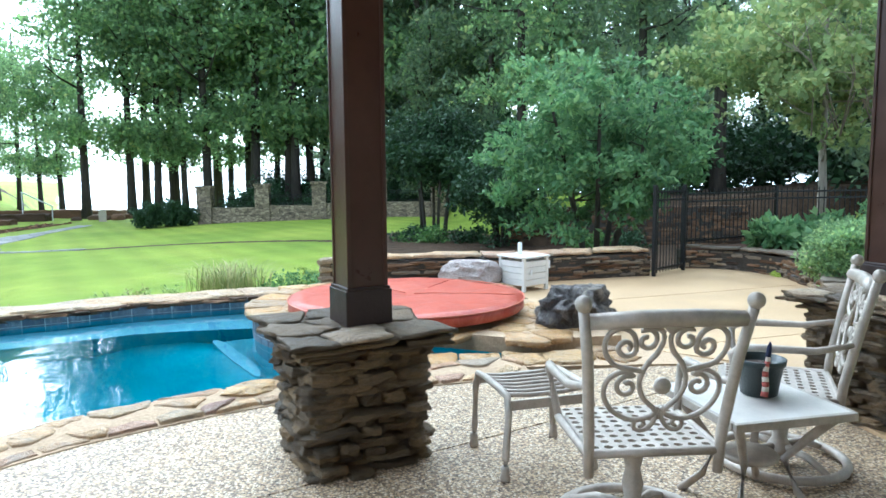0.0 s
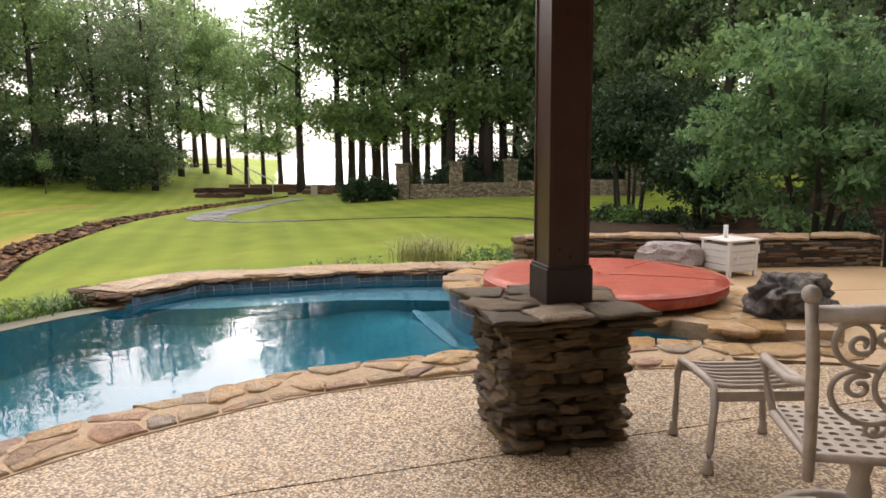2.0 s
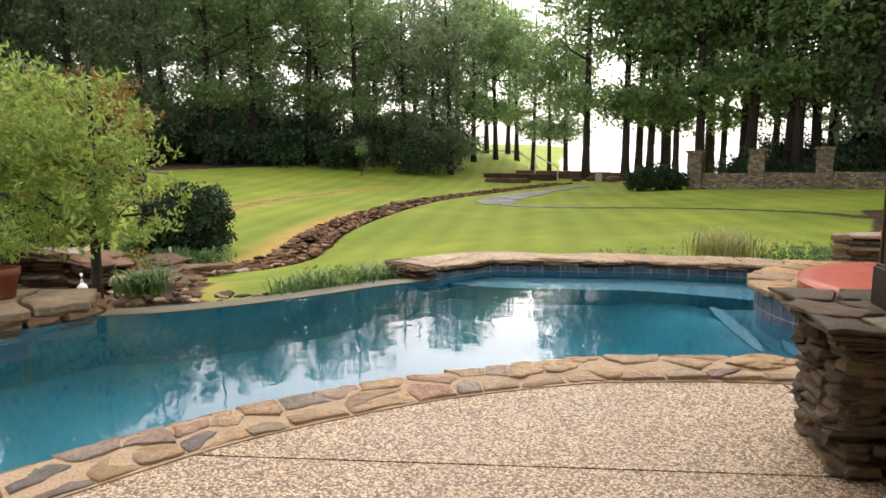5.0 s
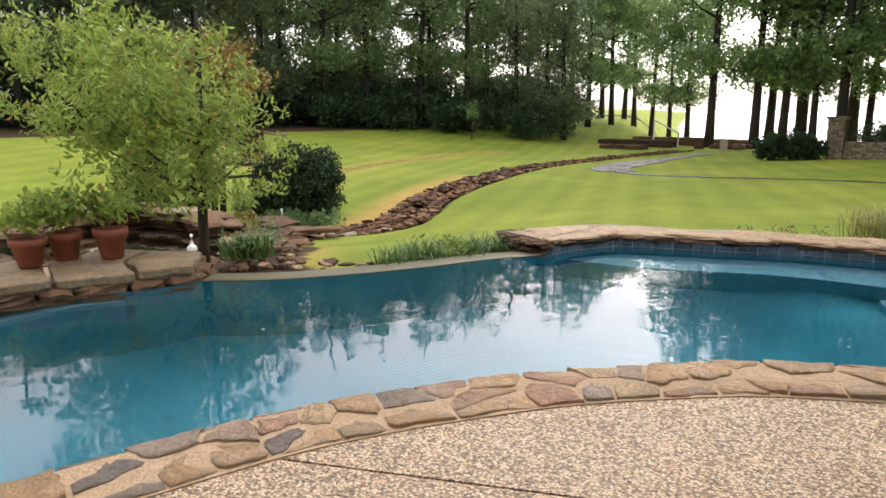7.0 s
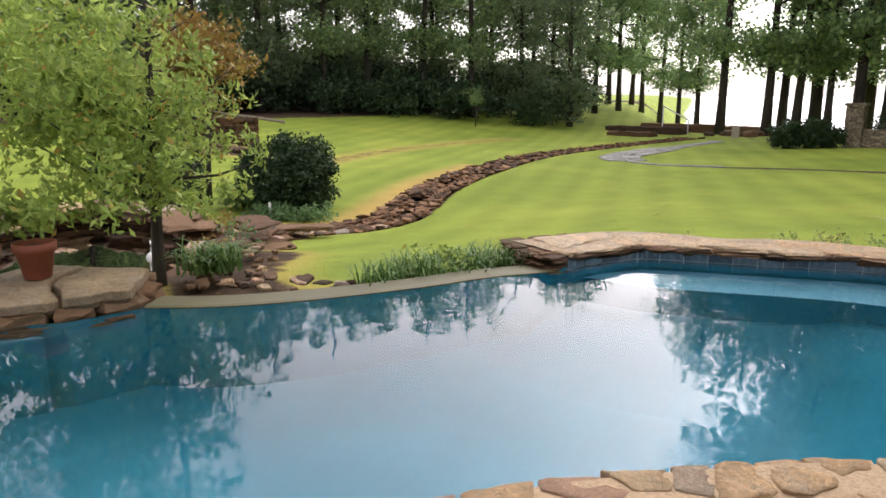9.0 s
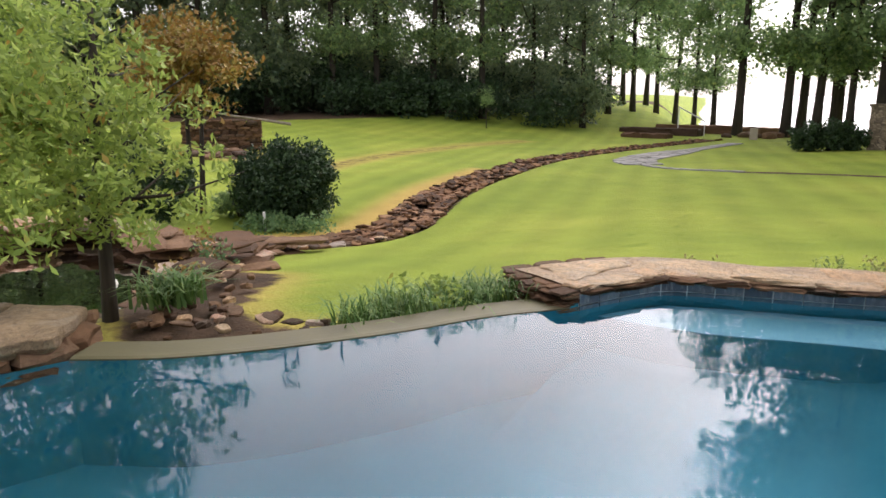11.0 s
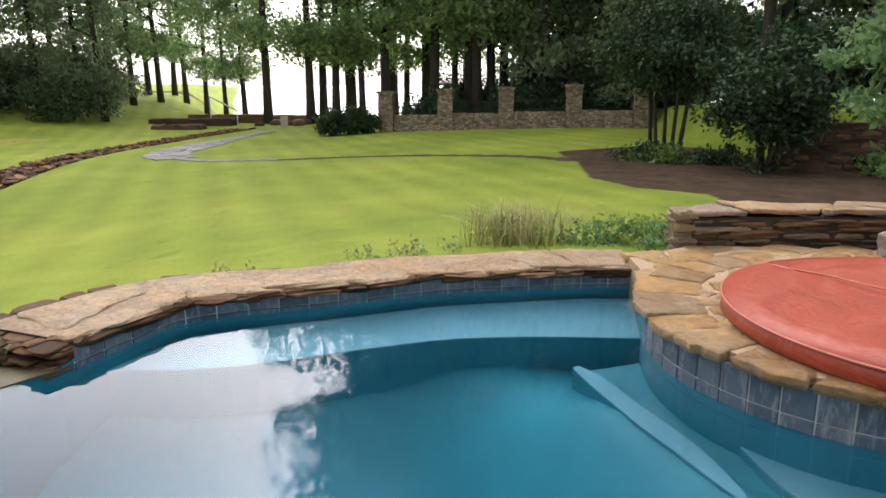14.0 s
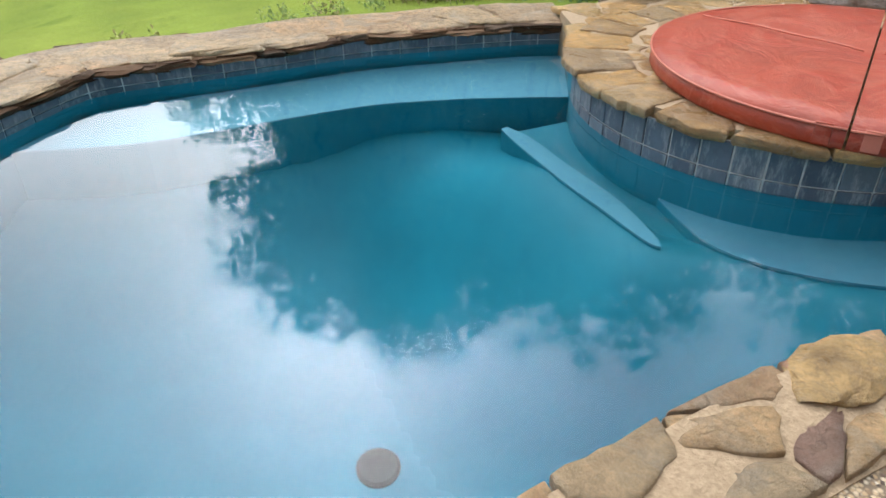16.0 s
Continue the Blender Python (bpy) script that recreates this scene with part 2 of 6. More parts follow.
def tile_mat():
    k = Mat("slate_blue_tile", 0.4)
    n1, n2 = k.noise(9, 5, 0.7), k.noise(60, 4)
    base = k.ramp(k.rnd(), [(0, (0.075, 0.095, 0.13)), (0.5, (0.105, 0.13, 0.17)), (1, (0.15, 0.175, 0.21))])
    col = k.bright(base, n1, 0.5, 1.5)
    scum = k.ramp(k.noise(7, 5, 0.8, (3, 3, 0.7)), [(0.50, (0, 0, 0)), (0.68, (1, 1, 1))])
    col = k.mix(k.mix(0.55, (0.0, 0.0, 0.0), scum), col, (0.5, 0.5, 0.48))
    k.color(col).rough(n1, 0.25, 0.6).bump(n2, 0.002)
    return k.m


M_TILE = tile_mat()


def plain(name, c, rough=0.6, metal=0.0, var=0.25, scale=12, bump=0.002, spec=0.5):
    k = Mat(name, rough, metal, spec)
    n = k.noise(scale, 5, 0.65, world=False)
    k.color(k.bright(k.mix(0.0, c, c), n, 1 - var, 1 + var)).rough(n, max(0.05, rough - 0.15), min(1, rough + 0.15))
    k.bump(k.noise(scale * 8, 3, world=False), bump)
    return k.m


M_GROUT = plain("grout", (0.66, 0.66, 0.64), 0.8)
M_WEIR = plain("wet_weir_concrete", (0.118, 0.110, 0.060), 0.55, var=0.45, scale=4, spec=0.3)
M_WOODPOST = plain("dark_stained_wood", (0.055, 0.022, 0.016), 0.32, var=0.5, scale=5, bump=0.001)
M_PLINTH = plain("dark_plinth_wood", (0.030, 0.016, 0.014), 0.42, var=0.4, scale=9)


def vinyl():
    k = Mat("red_vinyl", 0.42)
    n = k.noise(3, 5, 0.65, dist=0.8)
    fade = k.ramp(k.noise(1.4, 6, 0.7, dist=1.6), [(0.47, (0, 0, 0)), (0.5, (0.45, 0.45, 0.45)), (0.54, (0.08, 0.08, 0.08)), (0.75, (0.3, 0.3, 0.3))])
    k.color(k.mix(fade, k.bright(k.ramp(n, [(0.3, (0.30, 0.036, 0.016)), (0.7, (0.43, 0.058, 0.024))]), k.noise(45, 3), 0.88, 1.1), (0.52, 0.16, 0.10)))
    k.rough(n, 0.3, 0.55).bump(n, 0.02).bump(k.noise(120, 2), 0.0015)
    return k.m


M_VINYL = vinyl()
M_VINYL_SEAM = plain("faded_red_vinyl", (0.56, 0.17, 0.11), 0.5)
M_ALU = plain("weathered_cast_aluminium", (0.44, 0.385, 0.33), 0.5, 0.25, var=0.45, scale=18, bump=0.002)
M_WHITE = plain("white_painted_wood", (0.72, 0.70, 0.66), 0.5, var=0.12)
M_PVC = plain("white_pvc", (0.82, 0.82, 0.80), 0.35, var=0.06)
M_IRON = plain("black_wrought_iron", (0.012, 0.012, 0.013), 0.45, 0.4)
M_TERRA = plain("terracotta", (0.33, 0.105, 0.06), 0.75, var=0.35)
M_POTGREEN = plain("dark_green_plastic", (0.022, 0.032, 0.032), 0.4)
M_SOIL = plain("potting_soil", (0.05, 0.032, 0.022), 0.95, var=0.5, scale=30, bump=0.01)
M_MULCH = plain("bark_mulch", (0.11, 0.055, 0.035), 0.9, var=0.6, scale=9, bump=0.02)
M_RAIL = plain("white_enamel", (0.75, 0.75, 0.75), 0.4)
M_STUCCO = plain("tan_stucco", (0.42, 0.36, 0.28), 0.85, scale=4, bump=0.004)
M_BEAM = plain("porch_beam_wood", (0.07, 0.03, 0.02), 0.5, var=0.4)
M_CEIL = plain("porch_ceiling_wood", (0.22, 0.13, 0.08), 0.6, var=0.3, scale=3)
M_ROOF = plain("roof_shingle", (0.07, 0.06, 0.055), 0.9)


def bark(name, a, b):
    k = Mat(name, 0.9)
    n = k.noise(7, 5, 0.7, (1, 1, 0.15))
    k.color(k.ramp(n, [(0.3, a), (0.7, b)])).bump(n, 0.03)
    return k.m


M_BARK = bark("dark_bark", (0.018, 0.015, 0.012), (0.07, 0.055, 0.042))
M_BARK_PALE = bark("pale_bark", (0.16, 0.13, 0.10), (0.38, 0.33, 0.27))


def leaf(name, stops, trans=0.25):
    k = Mat(name, 0.5, spec=0.3)
    col = k.bright(k.ramp(k.island(), stops), k.noise(0.7, 4, 0.6), 0.5, 1.5)
    # clump-sized noise puts lit and shaded foliage into the leaf colour
    col = k.bright(col, k.noise(2.4, 3, 0.6), 0.55, 1.45)
    k.color(col)
    tr = k.nt.nodes.new("ShaderNodeBsdfTranslucent")
    k.link(col, tr.inputs["Color"])
    ms = k.nt.nodes.new("ShaderNodeMixShader")
    ms.inputs[0].default_value = trans
    k.link(k.b.outputs[0], ms.inputs[1])
    k.link(tr.outputs[0], ms.inputs[2])
    k.link(ms.outputs[0], k.nt.nodes["Material Output"].inputs["Surface"])
    return k.m


L_WOOD = leaf("woodland_leaves", [(0, (0.172, 0.264, 0.132)), (0.5, (0.264, 0.395, 0.172)), (0.9, (0.382, 0.527, 0.211)), (1, (0.501, 0.553, 0.211))], 0.6)
# haze over the far wood is put into these greyer leaf colours
L_HAZED = leaf("hazed_woodland_leaves", [(0, (0.140, 0.200, 0.120)), (0.5, (0.210, 0.290, 0.160)), (0.9, (0.290, 0.370, 0.180)), (1, (0.360, 0.390, 0.180))], 0.55)
L_DARK = leaf("dark_glossy_leaves", [(0, (0.022, 0.050, 0.022)), (0.6, (0.036, 0.075, 0.030)), (1, (0.065, 0.11, 0.045))], 0.15)
L_GREEN = leaf("fresh_green_leaves", [(0, (0.10, 0.19, 0.085)), (0.6, (0.17, 0.30, 0.125)), (1, (0.27, 0.40, 0.16))], 0.5)
L_YELLOW = leaf("yellow_green_leaves", [(0, (0.22, 0.30, 0.12)), (0.6, (0.32, 0.41, 0.16)), (1, (0.46, 0.48, 0.19))], 0.5)
L_WILLOW = leaf("willow_leaves", [(0, (0.20, 0.29, 0.07)), (0.5, (0.32, 0.43, 0.10)), (0.95, (0.44, 0.55, 0.14)), (1, (0.45, 0.27, 0.07))], 0.48)
L_GRASS = leaf("strap_leaves", [(0, (0.07, 0.15, 0.04)), (0.6, (0.12, 0.23, 0.06)), (1, (0.22, 0.32, 0.09))])
L_DRY = leaf("dry_grass_blades", [(0, (0.16, 0.20, 0.06)), (0.5, (0.30, 0.30, 0.11)), (1, (0.52, 0.44, 0.22))])
L_RUST = leaf("rust_leaves", [(0, (0.24, 0.15, 0.04)), (0.5, (0.36, 0.21, 0.055)), (1, (0.34, 0.32, 0.09))])
L_ROSE = leaf("red_rose_petals", [(0, (0.55, 0.02, 0.03)), (1, (0.75, 0.08, 0.08))], 0.1)


# ---- mesh helpers ----
def mesh(name, verts, faces, mat, smooth=False):
    me = bpy.data.meshes.new(name)
    me.from_pydata([tuple(v) for v in verts], [], faces)
    me.materials.append(mat)
    if smooth:
        me.polygons.foreach_set("use_smooth", [True] * len(me.polygons))
    me.update()
    return me


def from_bm(name, bm, mat, smooth=False):
    me = bpy.data.meshes.new(name)
    bmesh.ops.recalc_face_normals(bm, faces=bm.faces)
    bm.to_mesh(me)
    bm.free()
    me.materials.append(mat)
    if smooth:
        me.polygons.foreach_set("use_smooth", [True] * len(me.polygons))
    return me


def put(name, me, parent=None, m=None, label="", category="", group="", kind=""):
    ob = new(name, me)
    if parent is not None:
        ob.parent = parent
    if m is not None:
        ob.matrix_basis = m
    return tagged(ob, label, category, group, kind)


def empty(name, m, label, category, group="", kind=""):
    ob = new(name)
    ob.matrix_basis = m
    return tagged(ob, label, category, group, kind)


def part(name, bm, material, parent, label="", smooth=False, m=None):
    return put(name, from_bm(name, bm, material, smooth), parent, m, label)


def box_bm(sx, sy, sz, at=(0, 0, 0), bevel=0.0, seg=2):
    bm = bmesh.new()
    bmesh.ops.create_cube(bm, size=1.0, matrix=Matrix.Translation(at) @ Matrix.Diagonal((sx, sy, sz, 1)))
    if bevel:
        bmesh.ops.bevel(bm, geom=list(bm.edges), offset=bevel, segments=seg, affect="EDGES", profile=0.6)
    return bm


def tube_bm(points, radius, sides=8, closed=False, bm=None):
    """A round bar along points; radius a number or one per point."""
    bm = bm or bmesh.new()
    pts = [Vector(p) for p in points]
    n = len(pts)
    rings = []
    up = Vector((0, 0, 1))
    for i, p in enumerate(pts):
        a = pts[(i - 1) % n] if closed or i else p
        b = pts[(i + 1) % n] if closed or i < n - 1 else p
        d = (b - a).normalized()
        side = d.cross(up)
        if side.length < 0.05:
            side = d.cross(Vector((1, 0, 0)))
        side.normalize()
        nrm = side.cross(d)
        r = radius[i] if isinstance(radius, (list, tuple)) else radius
        rings.append([bm.verts.new(p + (side * math.cos(2 * math.pi * k / sides) + nrm * math.sin(2 * math.pi * k / sides)) * r) for k in range(sides)])
    for i in range(n if closed else n - 1):
        a, b = rings[i], rings[(i + 1) % n]
        for k in range(sides):
            bm.faces.new((a[k], a[(k + 1) % sides], b[(k + 1) % sides], b[k]))
    if not closed:
        bm.faces.new(rings[0][::-1])
        bm.faces.new(rings[-1])
    return bm


def lathe_bm(profile, sides=24, at=(0, 0, 0), bm=None):
    bm = bm or bmesh.new()
    rings = [[bm.verts.new((at[0] + r * math.cos(2 * math.pi * k / sides), at[1] + r * math.sin(2 * math.pi * k / sides), at[2] + z)) for k in range(sides)] for r, z in profile]
    for a, b in zip(rings, rings[1:]):
        for k in range(sides):
            bm.faces.new((a[k], a[(k + 1) % sides], b[(k + 1) % sides], b[k]))
    bm.faces.new(rings[0][::-1])
    bm.faces.new(rings[-1])
    return bm


def spline(pts, step=0.1, closed=False):
    """A smooth line through the points, sampled about every step metres."""
    P = [np.array(p, float) for p in pts]
    n = len(P)
    out = []
    for i in range(n if closed else n - 1):
        g = (lambda k: P[k % n]) if closed else (lambda k: P[min(max(k, 0), n - 1)])
        a, b, c, d = g(i - 1), g(i), g(i + 1), g(i + 2)
        m = max(2, int(np.linalg.norm(c - b) / step))
        for k in range(m):
            t = k / m
            out.append(0.5 * (2 * b + (c - a) * t + (2 * a - 5 * b + 4 * c - d) * t * t + (3 * b - a - 3 * c + d) * t ** 3))
    if not closed:
        out.append(P[-1])
    return out


class Track:
    """A line measured by its length."""

    def __init__(self, pts):
        self.p = np.array([q[:2] for q in pts], float)
        self.s = np.concatenate([[0], np.cumsum(np.linalg.norm(np.diff(self.p, axis=0), axis=1))])
        self.length = float(self.s[-1])

    def at(self, s, off=0.0):
        """The point at length s, set off to the left of the way by off, and the way's angle."""
        x, y = np.interp(s, self.s, self.p[:, 0]), np.interp(s, self.s, self.p[:, 1])
        e = 0.06
        a, b = max(0, s - e), min(self.length, s + e)
        dx = np.interp(b, self.s, self.p[:, 0]) - np.interp(a, self.s, self.p[:, 0])
        dy = np.interp(b, self.s, self.p[:, 1]) - np.interp(a, self.s, self.p[:, 1])
        l = math.hypot(dx, dy) or 1
        return x - dy / l * off, y + dx / l * off, math.atan2(dy, dx)


def inside(x, y, poly):
    c = False
    j = len(poly) - 1
    for i in range(len(poly)):
        xi, yi, xj, yj = poly[i][0], poly[i][1], poly[j][0], poly[j][1]
        if (yi > y) != (yj > y) and x < (xj - xi) * (y - yi) / (yj - yi) + xi:
            c = not c
        j = i
    return c


def prism(name, poly, z0, z1, mat, parent=None, **tags):
    bm = bmesh.new()
    lo = [bm.verts.new((p[0], p[1], z0)) for p in poly]
    hi = [bm.verts.new((p[0], p[1], z1)) for p in poly]
    n = len(poly)
    for i in range(n):
        bm.faces.new((lo[i], lo[(i + 1) % n], hi[(i + 1) % n], hi[i]))
    bm.faces.new(hi)
    bm.faces.new(lo[::-1])
    bmesh.ops.triangulate(bm, faces=[f for f in bm.faces if len(f.verts) > 4])
    return put(name, from_bm(name, bm, mat), parent, **tags)


def cells(w, h, size, rng, jitter=0.42, grow=1.0):
    """Voronoi cells of a jittered grid in a w x h rectangle: lists of corners."""
    nx, ny = max(1, round(w / size)), max(1, round(h / size))
    sx, sy = w / nx, h / ny
    seeds = {}
    for i in range(-1, nx + 1):
        for j in range(-1, ny + 1):
            seeds[i, j] = ((i + 0.5 + rng.uniform(-jitter, jitter)) * sx, (j + 0.5 + rng.uniform(-jitter, jitter)) * sy)
    out = []
    for i in range(nx):
        for j in range(ny):
            cx, cy = seeds[i, j]
            poly = [(0, 0), (w, 0), (w, h), (0, h)]
            for di in (-2, -1, 0, 1, 2):
                for dj in (-2, -1, 0, 1, 2):
                    q = seeds.get((i + di, j + dj))
                    if q is None or (di == 0 and dj == 0) or not (0 <= j + dj < ny):
                        continue
                    mx, my, ux, uy = (cx + q[0]) / 2, (cy + q[1]) / 2, q[0] - cx, q[1] - cy
                    nw = []
                    for a, b in zip(poly, poly[1:] + poly[:1]):
                        da, db = (a[0] - mx) * ux + (a[1] - my) * uy, (b[0] - mx) * ux + (b[1] - my) * uy
                        if da <= 0:
                            nw.append(a)
                        if (da < 0 < db) or (db < 0 < da):
                            t = da / (da - db)
                            nw.append((a[0] + (b[0] - a[0]) * t, a[1] + (b[1] - a[1]) * t))
                    poly = nw
                    if not poly:
                        break
            if len(poly) >= 3:
                out.append(poly)
    return out


def flagstone(poly, to_world, z, thick, mat, parent, rng, gap=0.012, ragged=0.012, name="flagstone"):
    """One stone with an uneven outline and eased edges, its corners given in the plan of to_world."""
    cx, cy = sum(p[0] for p in poly) / len(poly), sum(p[1] for p in poly) / len(poly)
    ring = []
    seed = Vector((rng.uniform(0, 90), rng.uniform(0, 90), 0))
    for a, b in zip(poly, poly[1:] + poly[:1]):
        l = math.hypot(b[0] - a[0], b[1] - a[1])
        if l < 0.02:
            continue
        k = max(1, min(7, round(l / 0.05)))
        for i in range(k):
            t = i / k
            ring.append((a[0] + (b[0] - a[0]) * t, a[1] + (b[1] - a[1]) * t))
    if len(ring) < 3:
        return None
    sh = []
    for x, y in ring:
        d = math.hypot(x - cx, y - cy) or 1
        wear = ragged * (0.22 + 0.8 * noise.noise(Vector((x * 5, y * 5, 0)) + seed) + 0.9 * noise.noise(Vector((x * 21, y * 21, 0)) + seed))
        f = max(0.3, (d - gap - max(-0.3 * ragged, wear)) / d)
        sh.append((cx + (x - cx) * f, cy + (y - cy) * f))
    # corners of a split stone are never sharp
    n = len(sh)
    sh = [tuple(0.90 * sh[i][c] + 0.05 * (sh[i - 1][c] + sh[(i + 1) % n][c]) for c in (0, 1)) for i in range(n)]
    tilt = (rng.uniform(-0.02, 0.02), rng.uniform(-0.02, 0.02))
    dz = rng.uniform(-0.005, 0.006)
    ox, oy = to_world(cx, cy)
    verts = []
    for scale, zz in ((0.94, -thick), (1.0, -thick * 0.6), (0.995, -0.009), (0.975, -0.001), (0.6, 0.002)):
        for x, y in sh:
            px, py = cx + (x - cx) * scale, cy + (y - cy) * scale
            wx, wy = to_world(px, py)
            zj = 0.010 * noise.noise(Vector((px * 7, py * 7, 3)) + seed) + rng.uniform(-0.002, 0.002)
            verts.append((wx - ox, wy - oy, zz + dz + zj + tilt[0] * (wx - ox) + tilt[1] * (wy - oy)))
    verts.append((0, 0, dz + 0.001 + 0.008 * noise.noise(seed)))
    faces = [tuple(range(n))[::-1]] + [(4 * n + i, 4 * n + (i + 1) % n, 5 * n) for i in range(n)]
    for r in range(4):
        for i in range(n):
            faces.append((r * n + i, r * n + (i + 1) % n, (r + 1) * n + (i + 1) % n, (r + 1) * n + i))
    me = mesh(name, verts, faces, mat)
    for p in [me.polygons[i] for i in range(len(me.polygons)) if 1 <= i <= n or i > 4 * n]:
        p.use_smooth = True
    return put(name, me, parent, Matrix.Translation((ox, oy, z)))


def stone_variants(mat, count, seed, sides=11):
    """Rough split stones, one metre each way, to be scaled."""
    rng = random.Random(seed)
    out = []
    for _ in range(count):
        verts = []
        base = [(math.cos(2 * math.pi * k / sides), math.sin(2 * math.pi * k / sides)) for k in range(sides)]
        outline = []
        for x, y in base:
            m = max(abs(x), abs(y))
            outline.append((x / m * 0.5 * rng.uniform(0.9, 1.05), y / m * 0.5 * rng.uniform(0.85, 1.08)))
        for z, sc in ((-0.5, 0.9), (-0.25, 1.0), (0.2, rng.uniform(0.93, 1.04)), (0.5, 0.88)):
            for x, y in outline:
                verts.append((x * sc * rng.uniform(0.92, 1.08), y * sc * rng.uniform(0.86, 1.12), z + rng.uniform(-0.16, 0.16)))
        faces = [tuple(range(sides))[::-1], tuple(range(3 * sides, 4 * sides))]
        for r in range(3):
            for i in range(sides):
                faces.append((r * sides + i, r * sides + (i + 1) % sides, (r + 1) * sides + (i + 1) % sides, (r + 1) * sides + i))
        out.append(mesh("stone", verts, faces, mat))
    return out


V_STACK = stone_variants(M_STACK, 10, 3)
V_PIER = stone_variants(M_PIER, 10, 4)
V_DARK = stone_variants(M_DARKROCK, 10, 5)
V_FLAGROCK = stone_variants(M_FLAG, 6, 6)
V_BLEACHED = stone_variants(M_BLEACHED, 6, 7)


def stack_face(parent, track, z0, z1, rng, variants, depth=0.16, course=0.06, length=(0.14, 0.42), proud=0.03, off=0.0, batter=0.0):
    """Courses of split stones along a track; the face lies off to its left."""
    z = z0
    while z < z1 - 0.02:
        h = min(course * rng.uniform(0.65, 1.4), z1 - z + 0.01)
        s = -rng.uniform(0, 0.15)
        while s < track.length:
            l = rng.uniform(*length)
            e = min(s + l, track.length + 0.02)
            b = max(s, -0.02)
            if e - b > 0.05:
                x, y, a = track.at((b + e) / 2, off + rng.uniform(-proud, proud) - batter * (z - z0))
                put("stone", rng.choice(variants), parent,
                    Matrix.LocRotScale((x, y, z + h / 2), Euler((rng.uniform(-.04, .04), rng.uniform(-.03, .03), a + rng.uniform(-.06, .06) + rng.choice((0, math.pi)))),
                                       (e - b, depth * rng.uniform(0.85, 1.15), h * 1.06)))
            s = e + 0.004
        z += h


# ---- ground ----
CREEK = [(-11.0, 8.9), (-12.0, 10.0), (-12.05, 11.3), (-11.5, 12.2), (-11.8, 13.8), (-12.6, 15.3), (-14.2, 18.2), (-15.5, 21.6), (-17.7, 28.5), (-18.3, 34.3), (-18.2, 40.3), (-17.8, 48)]
PATHLINE = [(-15.2, 44.7), (-15.1, 38.6), (-14.8, 31.6), (-13.3, 29.0), (-11.6, 28.1), (-9.2, 27.9)]
CREEK_T = Track(spline(CREEK, 0.4))


def creek_x(y):
    return float(np.interp(y, [c[1] for c in CREEK], [c[0] for c in CREEK]))


def smooth(a, b, v):
    t = min(1.0, max(0.0, (v - a) / (b - a)))
    return t * t * (3 - 2 * t)


def ground_z(x, y):
    s = max(0.0, math.hypot(x + 1.5, y - 9) - 1.5)
    z = -0.06 - 1.15 * (1 - math.exp(-s / 8))
    z += 0.03 * min(15, max(0, x + 12)) * smooth(14, 32, y) + 0.012 * min(24, max(0, x + 12)) * smooth(32, 14, y)
    z -= 0.38 * math.exp(-((x + 12) ** 2 + (y - 12) ** 2) / 50)
    z += 0.42 * math.exp(-((x + 8.8) ** 2 + (y - 6) ** 2) / 10)
    if y > 6:
        z += 1.35 * smooth(3, 22, creek_x(y) - x) * (1 - 0.3 * smooth(40, 60, y))
    else:
        z += 1.35 * smooth(3, 22, -7 - x)
    z += 1.0 * smooth(52, 75, math.hypot(x, y)) * smooth(0.36, 0.42, -x / max(y, 1)) * (1 if y > 0 else 0)
    if y > 50:
        z -= 6.5 * smooth(54, 76, y) * (1 - smooth(0.36, 0.46, -x / y))
    if x > 0.5:
        z += 0.75 * smooth(0.5, 6, x) * smooth(14, 10, y)
        z += 2.2 * smooth(12, 26, x) * smooth(40, 12, y)
        z += 1.45 * smooth(5.6, 6.6, x) * smooth(22.7, 23.2, y) * smooth(60, 30, y)
    return z


# pool outline, anticlockwise from the near bank
NEAR = [(-3.4, 1.3), (-3.15, 2.3), (-2.96, 3.1), (-2.82, 3.6), (-2.64, 4.02), (-2.42, 4.42), (-2.14, 4.86), (-1.8, 5.26), (-1.38, 5.67), (-0.98, 5.92), (-0.62, 6.12), (-0.14, 6.33), (0.45, 6.50), (1.15, 6.62), (1.7, 6.74)]
SPA_C, SPA_R = (0.75, 8.75), 1.32
SPA_ARC = [(SPA_C[0] + SPA_R * math.cos(a), SPA_C[1] + SPA_R * math.sin(a)) for a in np.radians(np.arange(283, 168, -5))]
FAR = [(-0.40, 10.17), (-0.80, 10.14), (-1.62, 9.97), (-2.05, 9.85), (-2.74, 9.52), (-3.26, 9.30), (-3.69, 9.07), (-3.89, 8.64), (-4.02, 8.22)]
WEIR = [(-4.05, 8.12), (-4.39, 7.55), (-4.62, 6.95), (-4.88, 6.4), (-5.14, 5.93), (-5.45, 5.5), (-5.85, 5.12)]
BACK = [(-5.95, 4.6), (-6.35, 3.9), (-6.5, 2.8), (-6.1, 1.6), (-5.0, 0.9), (-4.1, 0.9)]
near_mid = Track(spline(NEAR, 0.1))
near_line = [near_mid.at(u, -0.05)[:2] for u in np.linspace(0, near_mid.length, 90)]
far_line = spline(FAR, 0.1)
weir_line = spline(WEIR, 0.1)
back_line = spline(BACK, 0.2)
POOL = [tuple(p[:2]) for p in near_line] + [(1.95, 6.95), (1.3, 7.36)] + SPA_ARC + [tuple(p[:2]) for p in far_line] + [tuple(p[:2]) for p in weir_line] + [tuple(p[:2]) for p in back_line]
WATER_Z = -0.10
near_track_line = Track(near_line)


